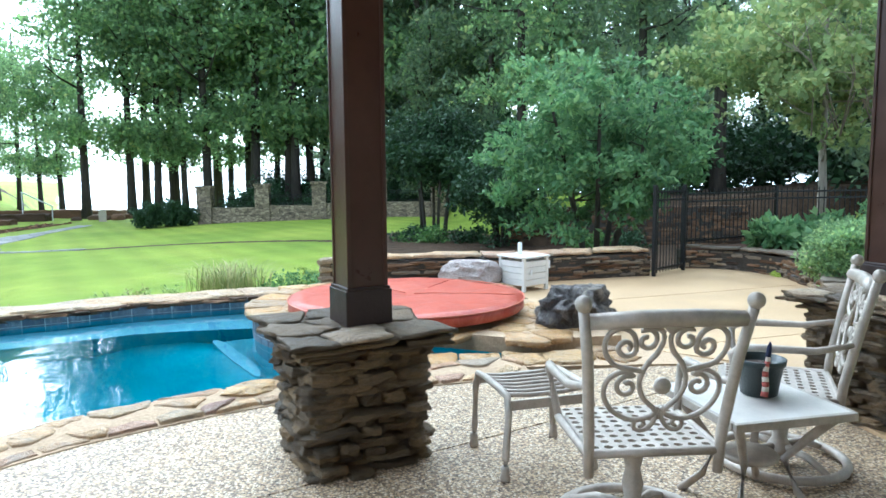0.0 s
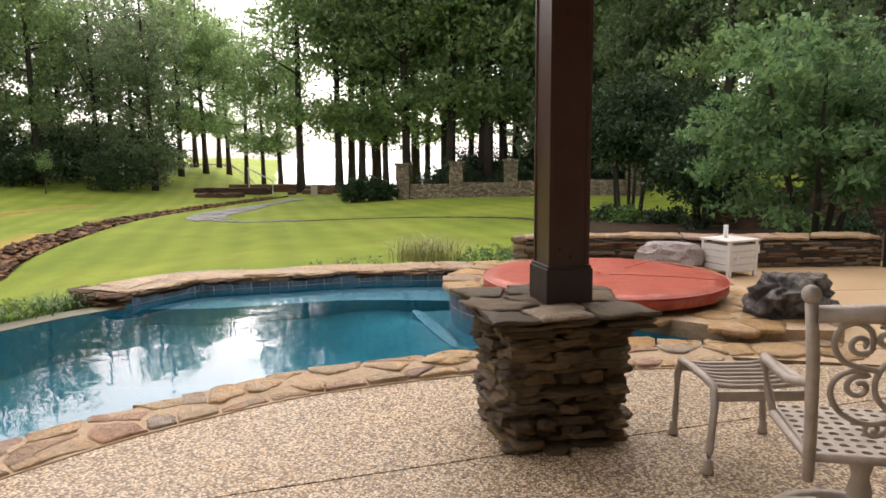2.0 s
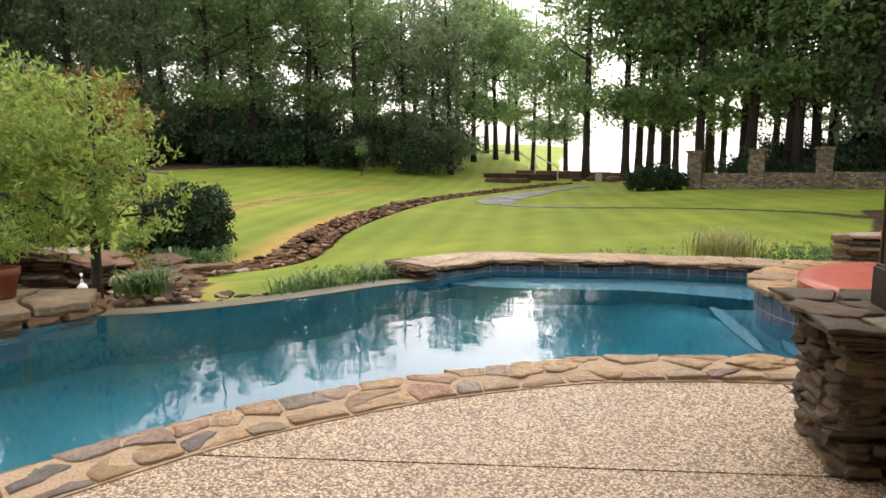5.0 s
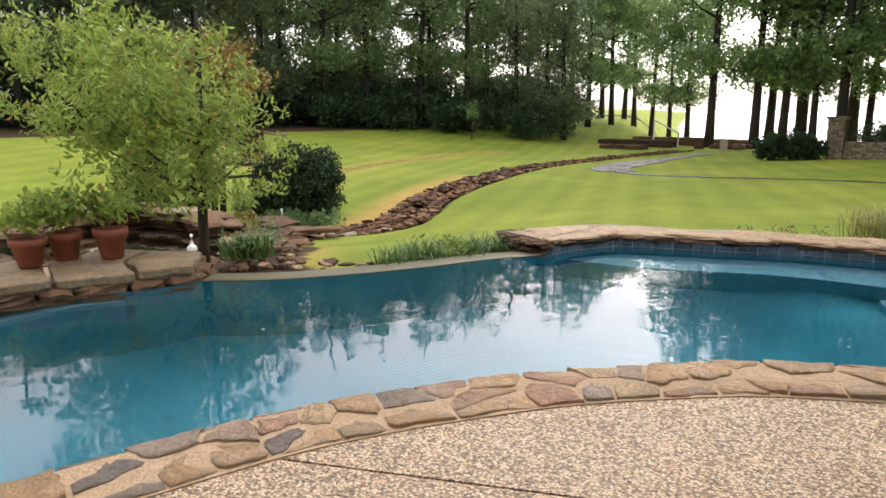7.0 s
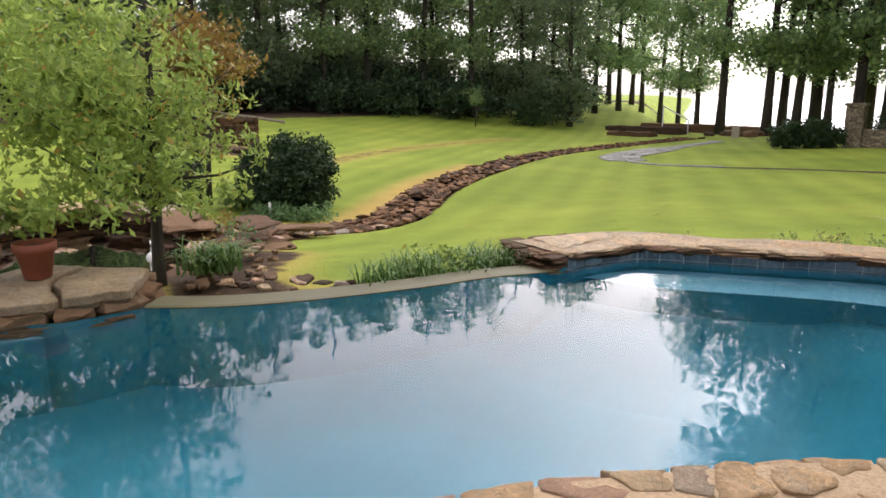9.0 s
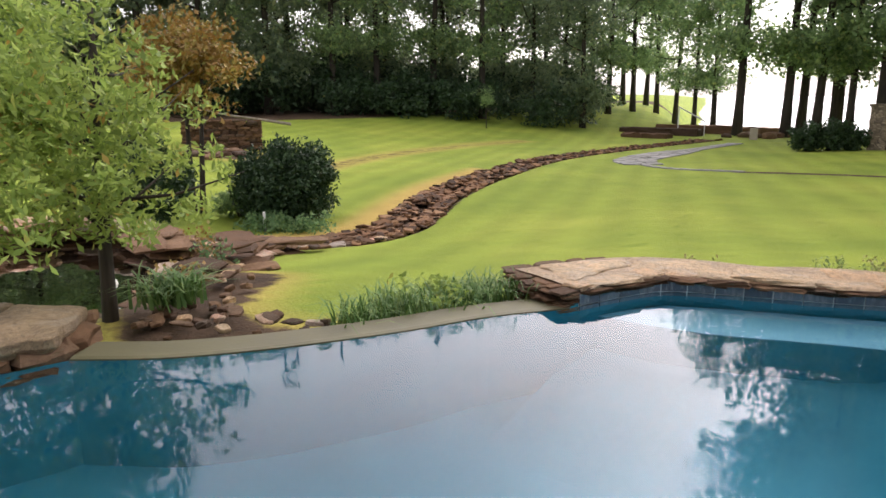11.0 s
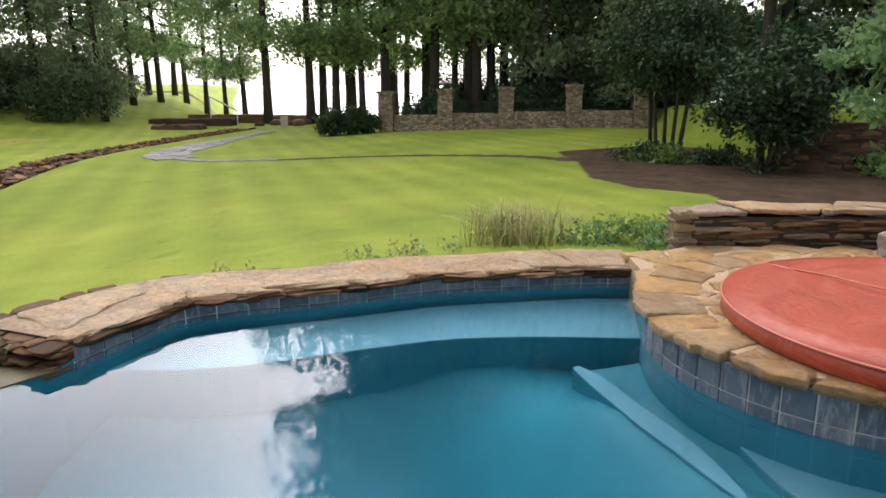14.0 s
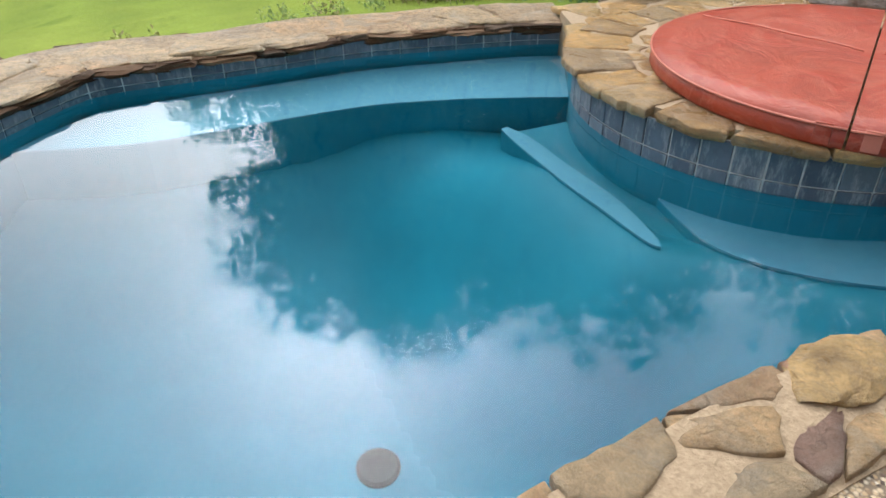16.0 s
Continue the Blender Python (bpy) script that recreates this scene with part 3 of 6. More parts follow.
def near_outer(u):
    """Where the near coping ends, measured from the water's edge."""
    return 0.385 - 0.03 * smooth(4.3, 6.2, u)


PATIO = [(-3.0, -1.0), (-2.98, 0.9)] + [near_track_line.at(u, 0.03 - near_outer(u))[:2] for u in np.linspace(0.1, near_track_line.length, 26)] + [(2.2, 6.45), (3.4, 6.45), (3.4, -1.0)]
RIGHT_PATIO = [(3.4, 3.0), (3.4, 6.45), (2.6, 7.2), (2.6, 8.4), (2.3, 9.4), (2.2, 10.6), (3.9, 11.0), (5.0, 11.45), (5.9, 11.95), (6.4, 11.5), (6.6, 10.4), (6.1, 9.0), (5.0, 7.6), (4.6, 6.0), (4.6, 3.0)]
POND = [(-7.95, 6.85), (-7.8, 6.3), (-7.95, 5.6), (-8.6, 4.9), (-10.4, 4.7), (-12.0, 6.0), (-12.0, 7.8), (-10.6, 8.1), (-9.6, 8.0), (-8.6, 7.4)]
BANK = Track(spline([(-8.0, 7.7), (-7.3, 6.9), (-6.75, 6.3), (-6.1, 6.25), (-5.6, 6.2), (-5.2, 6.7)], 0.15))
MULCH = [(0.2, 28.2), (0.6, 24.5), (0.5, 21.3), (1.2, 19.3), (2.4, 18.3), (2.6, 11.8), (4, 11.6), (14, 18), (14, 22.8), (6, 23), (5.2, 29), (3, 29.5)]
TRACK_SOIL = Track(spline([(-20.5, 18.5), (-22.2, 22.1), (-23.6, 26.2), (-24.6, 31.7), (-24.6, 37)], 0.5))
EDGE_SOIL = Track(spline([(-9.2, 27.9), (-5.0, 28.1), (-1.1, 26.9), (0.4, 25.4)], 0.4))


WEIR_T = Track(weir_line)


def poly_depth(x, y, poly):
    """How deep a point lies inside a polygon; negative outside."""
    best = 1e9
    for (ax, ay), (bx, by) in zip(poly, poly[1:] + poly[:1]):
        l2 = (bx - ax) ** 2 + (by - ay) ** 2
        t = min(1.0, max(0.0, ((x - ax) * (bx - ax) + (y - ay) * (by - ay)) / l2))
        best = min(best, math.hypot(x - ax - t * (bx - ax), y - ay - t * (by - ay)))
    return best if inside(x, y, poly) else -best



def near_track(tr, x, y):
    return float(np.min(np.hypot(tr.p[:, 0] - x, tr.p[:, 1] - y)))


def grow_axis(lo, hi, fine0, fine1, step):
    a = list(np.arange(fine0, fine1, step))
    v, s = fine1, step
    while v < hi:
        a.append(v)
        s *= 1.12
        v += s
    a.append(hi)
    v, s = fine0, step
    while v > lo:
        s *= 1.12
        v -= s
        a.insert(0, max(v, lo))
    return a


def build_ground():
    xs = grow_axis(-900, 900, -22, 7, 0.28)
    ys = grow_axis(-300, 1500, 0, 34, 0.28)
    pool_wide = [(-3.6, 0.8), (-2.9, 3.6), (-1.1, 5.75), (3.0, 6.3), (2.0, 7.4), (1.6, 9.8), (-0.2, 10.35), (-1.0, 10.3), (-2.9, 9.75), (-4.0, 9.3), (-4.32, 8.5), (-4.28, 8.15), (-5.0, 6.6), (-6.1, 5.2), (-6.7, 3.8), (-6.7, 2.6), (-6.2, 1.3), (-5.0, 0.6)]
    nx = len(xs)
    verts, soil, straw = [], [], []
    for y in ys:
        for x in xs:
            z = ground_z(x, y)
            so = st = 0.0
            if -12 < x < 8 and -5 < y < 14:
                if inside(x, y, pool_wide):
                    z = -2.4
                elif inside(x, y, PATIO) or inside(x, y, RIGHT_PATIO):
                    z = -0.3
                elif -7.4 < x < -6.0 and 3.5 < y < 6.3:
                    z = min(z, -0.25)
                elif inside(x, y, POND):
                    z = -1.0
                elif x < -6.2 and y > 3:
                    z = min(z, -0.30 - 0.12 * smooth(-6.5, -7.6, x) + 0.55 * smooth(0.5, 2.6, -poly_depth(x, y, POND)))
            if -30 < x < 16 and -1 < y < 50:
                d = near_track(CREEK_T, x, y)
                w = 0.55 if y > 11 else 0.4
                z -= 0.22 * (1 - smooth(w * 0.4, w + 0.5, d))
                so = max(so, 1 - smooth(w, w + 0.35, d))
                if x < creek_x(y) + 0.2 and 8 < y < 24:
                    st = max(st, 0.8 * (1 - smooth(w + 0.4, w + 1.25, d)))
                tw = 1 - smooth(0.35, 0.9, near_track(TRACK_SOIL, x, y))
                so, st = max(so, 0.48 * tw), max(st, 0.5 * tw)
                so = max(so, 0.9 * (1 - smooth(0.22, 0.5, near_track(EDGE_SOIL, x, y))))
                if x > -3 and y > 10:
                    so = max(so, smooth(-0.35, 0.35, poly_depth(x, y, MULCH)))
                if x < -4 and y < 9:
                    st = max(st, 0.75 * (1 - smooth(0.35, 0.95, near_track(WEIR_T, x, y))))
                if -6.9 < x < -5.5 and 5.4 < y < 7.2:
                    st = max(st, 0.3)
                if x < -4.8 and y < 9.5:
                    bank = near_track(BANK, x, y)
                    so, st = max(so, 0.85 * smooth(0.75, 0.3, bank)), max(st, 0.55 * smooth(0.95, 0.5, bank))
                    so = max(so, 0.62 * smooth(1.3, 0.2, -poly_depth(x, y, POND)))
            if x < -20 and 14 < y < 23:
                so, st = max(so, 0.75 * smooth(2.2, 1.0, math.hypot(x + 25.2, y - 18.0))), max(st, 0.4 * smooth(2.4, 1.4, math.hypot(x + 25.2, y - 18.0)))
            if x > 8:
                so = max(so, 0.9 * smooth(8.5, 10, x) * smooth(12, 14, y) * smooth(70, 60, y))
            if (x < -36 or y < -3) and y < 90:
                so = max(so, 0.8)
            verts.append((x, y, z))
            soil.append(so)
            straw.append(st)
    faces = []
    for j in range(len(ys) - 1):
        for i in range(nx - 1):
            a = j * nx + i
            faces.append((a, a + 1, a + nx + 1, a + nx))
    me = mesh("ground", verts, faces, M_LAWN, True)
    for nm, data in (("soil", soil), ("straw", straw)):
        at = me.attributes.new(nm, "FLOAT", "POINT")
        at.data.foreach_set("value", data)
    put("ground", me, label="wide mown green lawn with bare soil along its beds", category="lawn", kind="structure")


build_ground()

# the lake beyond the lawn
lake = mesh("lake", [(-900, 62, -4.2), (900, 62, -4.2), (1500, 2500, -4.2), (-1500, 2500, -4.2)], [(0, 1, 2, 3)],
            plain("lake_water", (0.50, 0.53, 0.55), 0.25, var=0.05, scale=0.02, bump=0.0))
put("water", lake, label="pale misty lake under an overcast sky", category="lake", kind="structure")

# ---- patio slabs, cut along the joints ----


def patio_slabs(poly, cuts, mat, name, label, z=0.0):
    base = bmesh.new()
    base.faces.new([base.verts.new((x, y, 0)) for x, y in poly])
    pieces = [base]
    for (ax, ay), (bx, by) in cuts:
        d = Vector((bx - ax, by - ay, 0)).normalized()
        nrm = Vector((-d.y, d.x, 0))
        nxt = []
        for b in pieces:
            for sgn in (1, -1):
                c = b.copy()
                g = list(c.verts) + list(c.edges) + list(c.faces)
                bmesh.ops.bisect_plane(c, geom=g, plane_co=Vector((ax, ay, 0)) + nrm * sgn * 0.007, plane_no=nrm * sgn, clear_inner=True)
                if len(c.faces):
                    nxt.append(c)
            b.free()
        pieces = nxt
    root = empty(name, Matrix.Identity(4), label, "patio", kind="structure")
    for b in pieces:
        bmesh.ops.triangulate(b, faces=b.faces)
        geo = bmesh.ops.extrude_face_region(b, geom=list(b.faces))
        for v in geo["geom"]:
            if isinstance(v, bmesh.types.BMVert):
                v.co.z -= 0.12
        part("slab", b, mat, root, m=Matrix.Translation((0, 0, z)))
    return root


JA, JB = ((-2.64, 3.29), (0.26, 4.70)), ((0.02, 5.75), (0.76, 4.30))
patio_slabs(PATIO, [JA, JB, ((-1.9, 0.2), (1.0, 1.61))], M_AGG, "pavement_patio", "exposed pebble aggregate patio slabs beside the pool")
patio_slabs(RIGHT_PATIO, [((2.0, 8.9), (6.5, 9.9)), ((2.5, 6.8), (5.5, 7.4))], M_TAN, "pavement_terrace", "smooth tan concrete terrace leading to the gate", 0.02)
prism("joint_bed", [(p[0] * 0.995, p[1]) for p in PATIO], -0.22, -0.018, plain("dark_joint_sand", (0.07, 0.05, 0.035), 0.9), label="dark sand in the patio joints", category="joint", kind="structure")

# ---- pool ----


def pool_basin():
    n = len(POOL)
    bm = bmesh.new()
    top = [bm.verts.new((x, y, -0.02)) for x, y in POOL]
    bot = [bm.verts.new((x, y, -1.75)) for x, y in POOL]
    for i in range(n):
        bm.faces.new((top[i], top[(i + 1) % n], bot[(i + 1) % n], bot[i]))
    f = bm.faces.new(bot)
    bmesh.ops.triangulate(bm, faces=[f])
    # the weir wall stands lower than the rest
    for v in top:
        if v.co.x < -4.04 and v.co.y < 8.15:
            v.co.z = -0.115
    root = put("pool_basin", from_bm("pool_basin", bm, M_DEPTH_TINT), label="blue plastered freeform swimming pool basin, its colour darkened for water depth", category="pool", kind="structure")
    bm = bmesh.new()
    f = bm.faces.new([bm.verts.new((x, y, WATER_Z)) for x, y in POOL])
    bmesh.ops.triangulate(bm, faces=[f])
    w = put("water_pool", from_bm("water_pool", bm, M_WATER), label="clear blue pool water with soft ripples", category="pool water", kind="structure")
    w.visible_shadow = False
    for p in w.data.polygons:
        if p.normal.z < 0:
            p.flip()
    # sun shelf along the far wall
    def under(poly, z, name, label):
        # bodies keep the depth-darkened tint, only the treads are pale
        body = prism(name, poly, -1.74, z - 0.02, M_DEPTH_TINT, root)
        prism("tread", poly, z - 0.018, z, M_SHALLOW_TINT, body, label=label)

    shelf = [(-3.95, 8.42), (-3.2, 8.55), (-2.3, 8.95), (-1.77, 9.14), (-1.1, 9.22), (-0.52, 9.22)]
    shelf_poly = spline(shelf, 0.15) + [np.array(p) for p in [(-0.42, 10.1), (-0.8, 10.08), (-1.62, 9.9), (-2.05, 9.78), (-2.74, 9.46), (-3.26, 9.24), (-3.66, 9.02), (-3.86, 8.66)]]
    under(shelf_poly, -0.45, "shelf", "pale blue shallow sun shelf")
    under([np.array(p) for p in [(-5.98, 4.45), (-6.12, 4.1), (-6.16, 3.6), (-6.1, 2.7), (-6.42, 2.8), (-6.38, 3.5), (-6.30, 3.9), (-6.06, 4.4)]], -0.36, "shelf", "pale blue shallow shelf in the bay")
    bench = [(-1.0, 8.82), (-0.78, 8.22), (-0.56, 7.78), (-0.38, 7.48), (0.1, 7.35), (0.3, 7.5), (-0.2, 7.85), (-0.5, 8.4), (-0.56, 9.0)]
    prism("bench", bench, -1.74, -0.66, M_DEPTH_TINT, root)
    # the floor rises towards the steps, added to soften their dark side walls
    edge = Track(spline([(-1.02, 8.9), (-0.78, 8.2), (-0.56, 7.76), (-0.40, 7.46), (-0.15, 7.4), (0.1, 7.22), (0.45, 7.08), (0.8, 7.03)], 0.1))
    bm = bmesh.new()
    gx, gy = np.arange(-4.1, 1.41, 0.1), np.arange(6.0, 9.31, 0.1)
    lip = Track(spline(shelf, 0.1))
    grid = [[bm.verts.new((x, y, -1.756 + 1.19 * (1 - 0.3 * smooth(8.2, 9.0, y)) * smooth(1.3, -0.05, near_track(edge, x, y)) + 0.6 * smooth(-0.9, -2.0, x) * max(0.0, 1 - near_track(lip, x, y) / 1.5) ** 2)) for x in gx] for y in gy]
    for p, q in zip(grid, grid[1:]):
        for k in range(len(gx) - 1):
            bm.faces.new((p[k], p[k + 1], q[k + 1], q[k]))
    put("floor_slope", from_bm("floor_slope", bm, M_DEPTH_TINT, True), root)
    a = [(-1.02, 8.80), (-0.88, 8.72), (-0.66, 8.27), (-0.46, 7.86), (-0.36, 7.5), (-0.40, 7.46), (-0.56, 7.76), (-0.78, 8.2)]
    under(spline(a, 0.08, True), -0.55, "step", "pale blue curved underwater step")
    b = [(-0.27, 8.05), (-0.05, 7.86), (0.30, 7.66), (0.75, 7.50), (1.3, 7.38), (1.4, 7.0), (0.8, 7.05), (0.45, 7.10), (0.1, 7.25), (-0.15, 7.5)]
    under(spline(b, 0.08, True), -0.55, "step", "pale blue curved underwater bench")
    part("drain", lathe_bm([(0.105, 0), (0.105, 0.02), (0.09, 0.035), (0.02, 0.04)], 20), M_IRON, root, "round grey main drain", m=Matrix.Translation((-1.74, 6.84, -1.75)))
    return root


pool = pool_basin()


def weir():
    outer = [Track(weir_line).at(s, -0.36)[:2] for s in np.linspace(0, Track(weir_line).length, 40)]
    bm = bmesh.new()
    inner = [Track(weir_line).at(s, 0.012)[:2] for s in np.linspace(0, Track(weir_line).length, 40)]
    rows = []
    for (ix, iy), (ox, oy) in zip(inner, outer):
        rows.append([bm.verts.new((ix, iy, WATER_Z - 0.015)), bm.verts.new((ix, iy, WATER_Z + 0.006)), bm.verts.new((ix * 0.9 + ox * 0.1, iy * 0.9 + oy * 0.1, WATER_Z + 0.012)), bm.verts.new((ox, oy, WATER_Z - 0.012)), bm.verts.new((ox, oy, -0.9))])
    for a, b in zip(rows, rows[1:]):
        for k in range(4):
            bm.faces.new((a[k], b[k], b[k + 1], a[k + 1]))
    put("weir", from_bm("weir", bm, M_WEIR), label="wet olive-grey concrete overflow edge of the pool", category="pool edge", kind="structure")


weir()
rng = random.Random(11)


def coping(name, line, width, z, label, off0=-0.06, cell=0.36, thick=0.07, mat=M_FLAG, flip=1, seed=1, gap=0.004, rag=0.04, bed=0.006, lip=0.055, skip=0.0, bedmat=M_MORTAR):
    """Flagstones along a line; the strip lies flip * width to the line's side."""
    r = random.Random(seed)
    tr = Track(line)
    root = empty(name, Matrix.Identity(4), label, "coping", kind="structure")
    zfun = z if callable(z) else (lambda s, v: z)
    wfun = width if callable(width) else (lambda s: width)

    def to_world(u, v):
        x, y, _ = tr.at(u, flip * (off0 + v * wfun(u)))
        return x, y

    nmean = wfun(tr.length / 2) - off0
    for poly in cells(tr.length, nmean, cell, r, 0.48):
        if r.random() < skip:
            continue
        flagstone([(u, v) for u, v in poly], lambda u, v: to_world(u, v / nmean), zfun(sum(p[0] for p in poly) / len(poly), sum(p[1] for p in poly) / len(poly) / nmean), thick, mat, root, r, gap, rag)
    bm = bmesh.new()
    rows = []
    for s in np.linspace(0, tr.length, int(tr.length / 0.12) + 2):
        i, o = tr.at(s, flip * (off0 + lip)), tr.at(s, flip * (off0 + wfun(s) + 0.01))
        c = ((i[0] + o[0]) / 2, (i[1] + o[1]) / 2)
        rows.append([bm.verts.new((i[0], i[1], -0.4)), bm.verts.new((i[0], i[1], zfun(s, 0.1) - bed)), bm.verts.new((*c, zfun(s, 0.5) - bed)), bm.verts.new((o[0], o[1], zfun(s, 1) - bed)), bm.verts.new((o[0], o[1], -0.4))])
    for a, b in zip(rows, rows[1:]):
        for k in range(4):
            bm.faces.new((a[k], b[k], b[k + 1], a[k + 1]))
    put("mortar_bed", from_bm("mortar_bed", bm, bedmat), root, label="sandy mortar between the stones")
    return root


def near_top(s, v):
    """The near coping mounds up along the water, most of all towards the spa."""
    return 0.010 + (0.025 + 0.03 * smooth(3.8, 5.6, s)) * (1 - max(0.0, v) ** 1.6)


coping("pavement_near_coping", near_line, lambda s: near_outer(s) + 0.02, near_top, "irregular tan and rose flagstone coping along the near pool edge", flip=-1, cell=0.25, seed=2, off0=-0.03, gap=0.002, rag=0.028, bed=0.004, lip=0.045, skip=0.0)
coping("pavement_far_coping", far_line, lambda s: 0.62 if s < 3.4 else 0.62 + 0.2 * min(1, (s - 3.4)), lambda s, v: 0.046 + 0.022 * noise.noise(Vector((s * 2.1, v * 2.0, 0.5))), "thick bleached uneven flagstone coping on the far pool wall", flip=-1, cell=0.44, thick=0.030, seed=5, rag=0.06, lip=0.17, mat=M_BLEACHED, off0=-0.025, bed=0.005, bedmat=M_BLEACHED)


def far_courses():
    """Thin ragged shale showing in layers under the lip of the far coping."""
    r = random.Random(6)
    root = empty("wall_far_coping_bed", Matrix.Identity(4), "dark ragged layered stone under the far coping", "coping", kind="structure")
    track = Track(far_line)
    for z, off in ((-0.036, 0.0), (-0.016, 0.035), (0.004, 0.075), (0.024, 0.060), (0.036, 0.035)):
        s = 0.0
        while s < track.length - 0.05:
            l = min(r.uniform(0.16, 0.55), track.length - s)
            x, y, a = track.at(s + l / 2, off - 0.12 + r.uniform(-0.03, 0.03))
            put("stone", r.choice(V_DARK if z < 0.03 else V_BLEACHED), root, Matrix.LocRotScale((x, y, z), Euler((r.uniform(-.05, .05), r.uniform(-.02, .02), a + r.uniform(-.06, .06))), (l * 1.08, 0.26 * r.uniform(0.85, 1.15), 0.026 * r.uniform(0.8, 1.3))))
            s += l


far_courses()

# ---- pool tiles ----


def tile_band(name, track, z0, rows, width, side, root_label, off=0.0):
    root = empty(name, Matrix.Identity(4), root_label, "tiles", kind="structure")
    me_cache = {}
    for r, (h, zb) in enumerate(rows):
        n = int(track.length / width)
        w = track.length / n
        for i in range(n):
            if h not in me_cache:
                me_cache[h] = from_bm("tile", box_bm(w - 0.010, 0.014, h - 0.010, bevel=0.0022, seg=1), M_TILE)
            x, y, a = track.at((i + 0.5) * w, off)
            put("tile", me_cache[h], root, pose(x, y, z0 + zb + h / 2, 0, 0, math.degrees(a)))
    bm = bmesh.new()
    zt, zl = max(b + h for h, b in rows), min(b for _, b in rows)
    prev = None
    for s in np.linspace(0, track.length, int(track.length / 0.05)):
        x, y, _ = track.at(s, off - side * 0.004)
        cur = (bm.verts.new((x, y, z0 + zl)), bm.verts.new((x, y, z0 + zt)))
        if prev:
            bm.faces.new((prev[0], cur[0], cur[1], prev[1]))
        prev = cur
    put("grout", from_bm("grout", bm, M_GROUT), root, label="pale grey grout")


spa_track = Track(SPA_ARC)
tile_band("trim_spa_tiles", spa_track, 0, [(0.160, -0.040), (0.085, -0.125)], 0.155, 1, "slate blue square tiles with white scale on the spa wall", off=0.007)
far_track = Track(far_line)
tile_band("trim_far_tiles", far_track, 0, [(0.10, -0.10), (0.12, -0.22)], 0.22, 1, "slate blue waterline tiles under the far coping", off=0.006)

# ---- spa ----
spa_poly = [(SPA_C[0] + (SPA_R - 0.02) * math.cos(a), SPA_C[1] + (SPA_R - 0.02) * math.sin(a)) for a in np.radians(np.arange(0, 360, 8))]
prism("wall_spa", spa_poly, -1.7, 0.170, M_MORTAR, label="round raised spa wall set into the pool", category="spa wall", kind="structure")
DECK = [(1.25, 7.42), (1.95, 7.02), (2.75, 7.05), (2.3, 9.4), (2.15, 10.55), (0.2, 10.7), (-0.45, 10.2), (-0.4, 9.4), (0.6, 9.9), (1.7, 9.3), (1.9, 8.4)]
prism("pavement_deck_bed", DECK, -0.5, 0.110, M_MORTAR, label="mortar bed under the spa deck stones", category="deck", kind="structure")


def spa_stones():
    r = random.Random(8)
    root = empty("pavement_spa_coping", Matrix.Identity(4), "golden brown wet flagstones laid around the raised spa", "coping", kind="structure")
    cc = (1.0, 8.43)
    # the overhanging outer ring
    a = 96.0
    while a < 305:
        w = r.uniform(11, 21)
        r0, r1 = SPA_R - r.uniform(0.24, 0.34), SPA_R + r.uniform(0.06, 0.10)
        ring = [(SPA_C[0] + q * math.cos(math.radians(t)), SPA_C[1] + q * math.sin(math.radians(t))) for q, t in ((r0, a), (r1, a), (r1 + 0.01, a + w / 2), (r1, a + w), (r0, a + w))]
        flagstone(ring, lambda x, y: (x, y), 0.178, 0.055, M_FLAG_WET, root, r, 0.004, 0.035)
        a += w
    for size, seed in ((0.19, 8), (0.36, 9)):
        r = random.Random(seed)
        for poly in cells(6.4, 5.6, size, r):
            w = [(x - 1.6, y + 6.2) for x, y in poly]
            cx, cy = sum(p[0] for p in w) / len(w), sum(p[1] for p in w) / len(w)
            d = math.hypot(cx - SPA_C[0], cy - SPA_C[1])
            dcov = math.hypot(cx - cc[0], cy - cc[1])
            if dcov < 1.0:
                continue
            if d < SPA_R - 0.33:
                if size < 0.3:
                    flagstone(w, lambda x, y: (x, y), 0.172, 0.04, M_FLAG_WET, root, r, 0.010, 0.022)
            elif size > 0.3 and d > SPA_R + 0.02 and (inside(cx, cy, DECK) or (0.9 < cx < 2.75 and 6.5 < cy < 6.95) or (2.0 < cx < 2.75 and 6.5 < cy < 7.1)):
                z = 0.115 if inside(cx, cy, DECK) else 0.035
                flagstone(w, lambda x, y: (x, y), z, 0.05, M_FLAG_WET, root, r, 0.006, 0.03)


spa_stones()
prism("pavement_link_bed", [(1.6, 6.55), (3.4, 6.4), (2.75, 7.1), (2.0, 6.95), (1.9, 6.78)], -0.4, 0.015, M_MORTAR, label="mortar bed beside the terrace", category="deck", kind="structure")


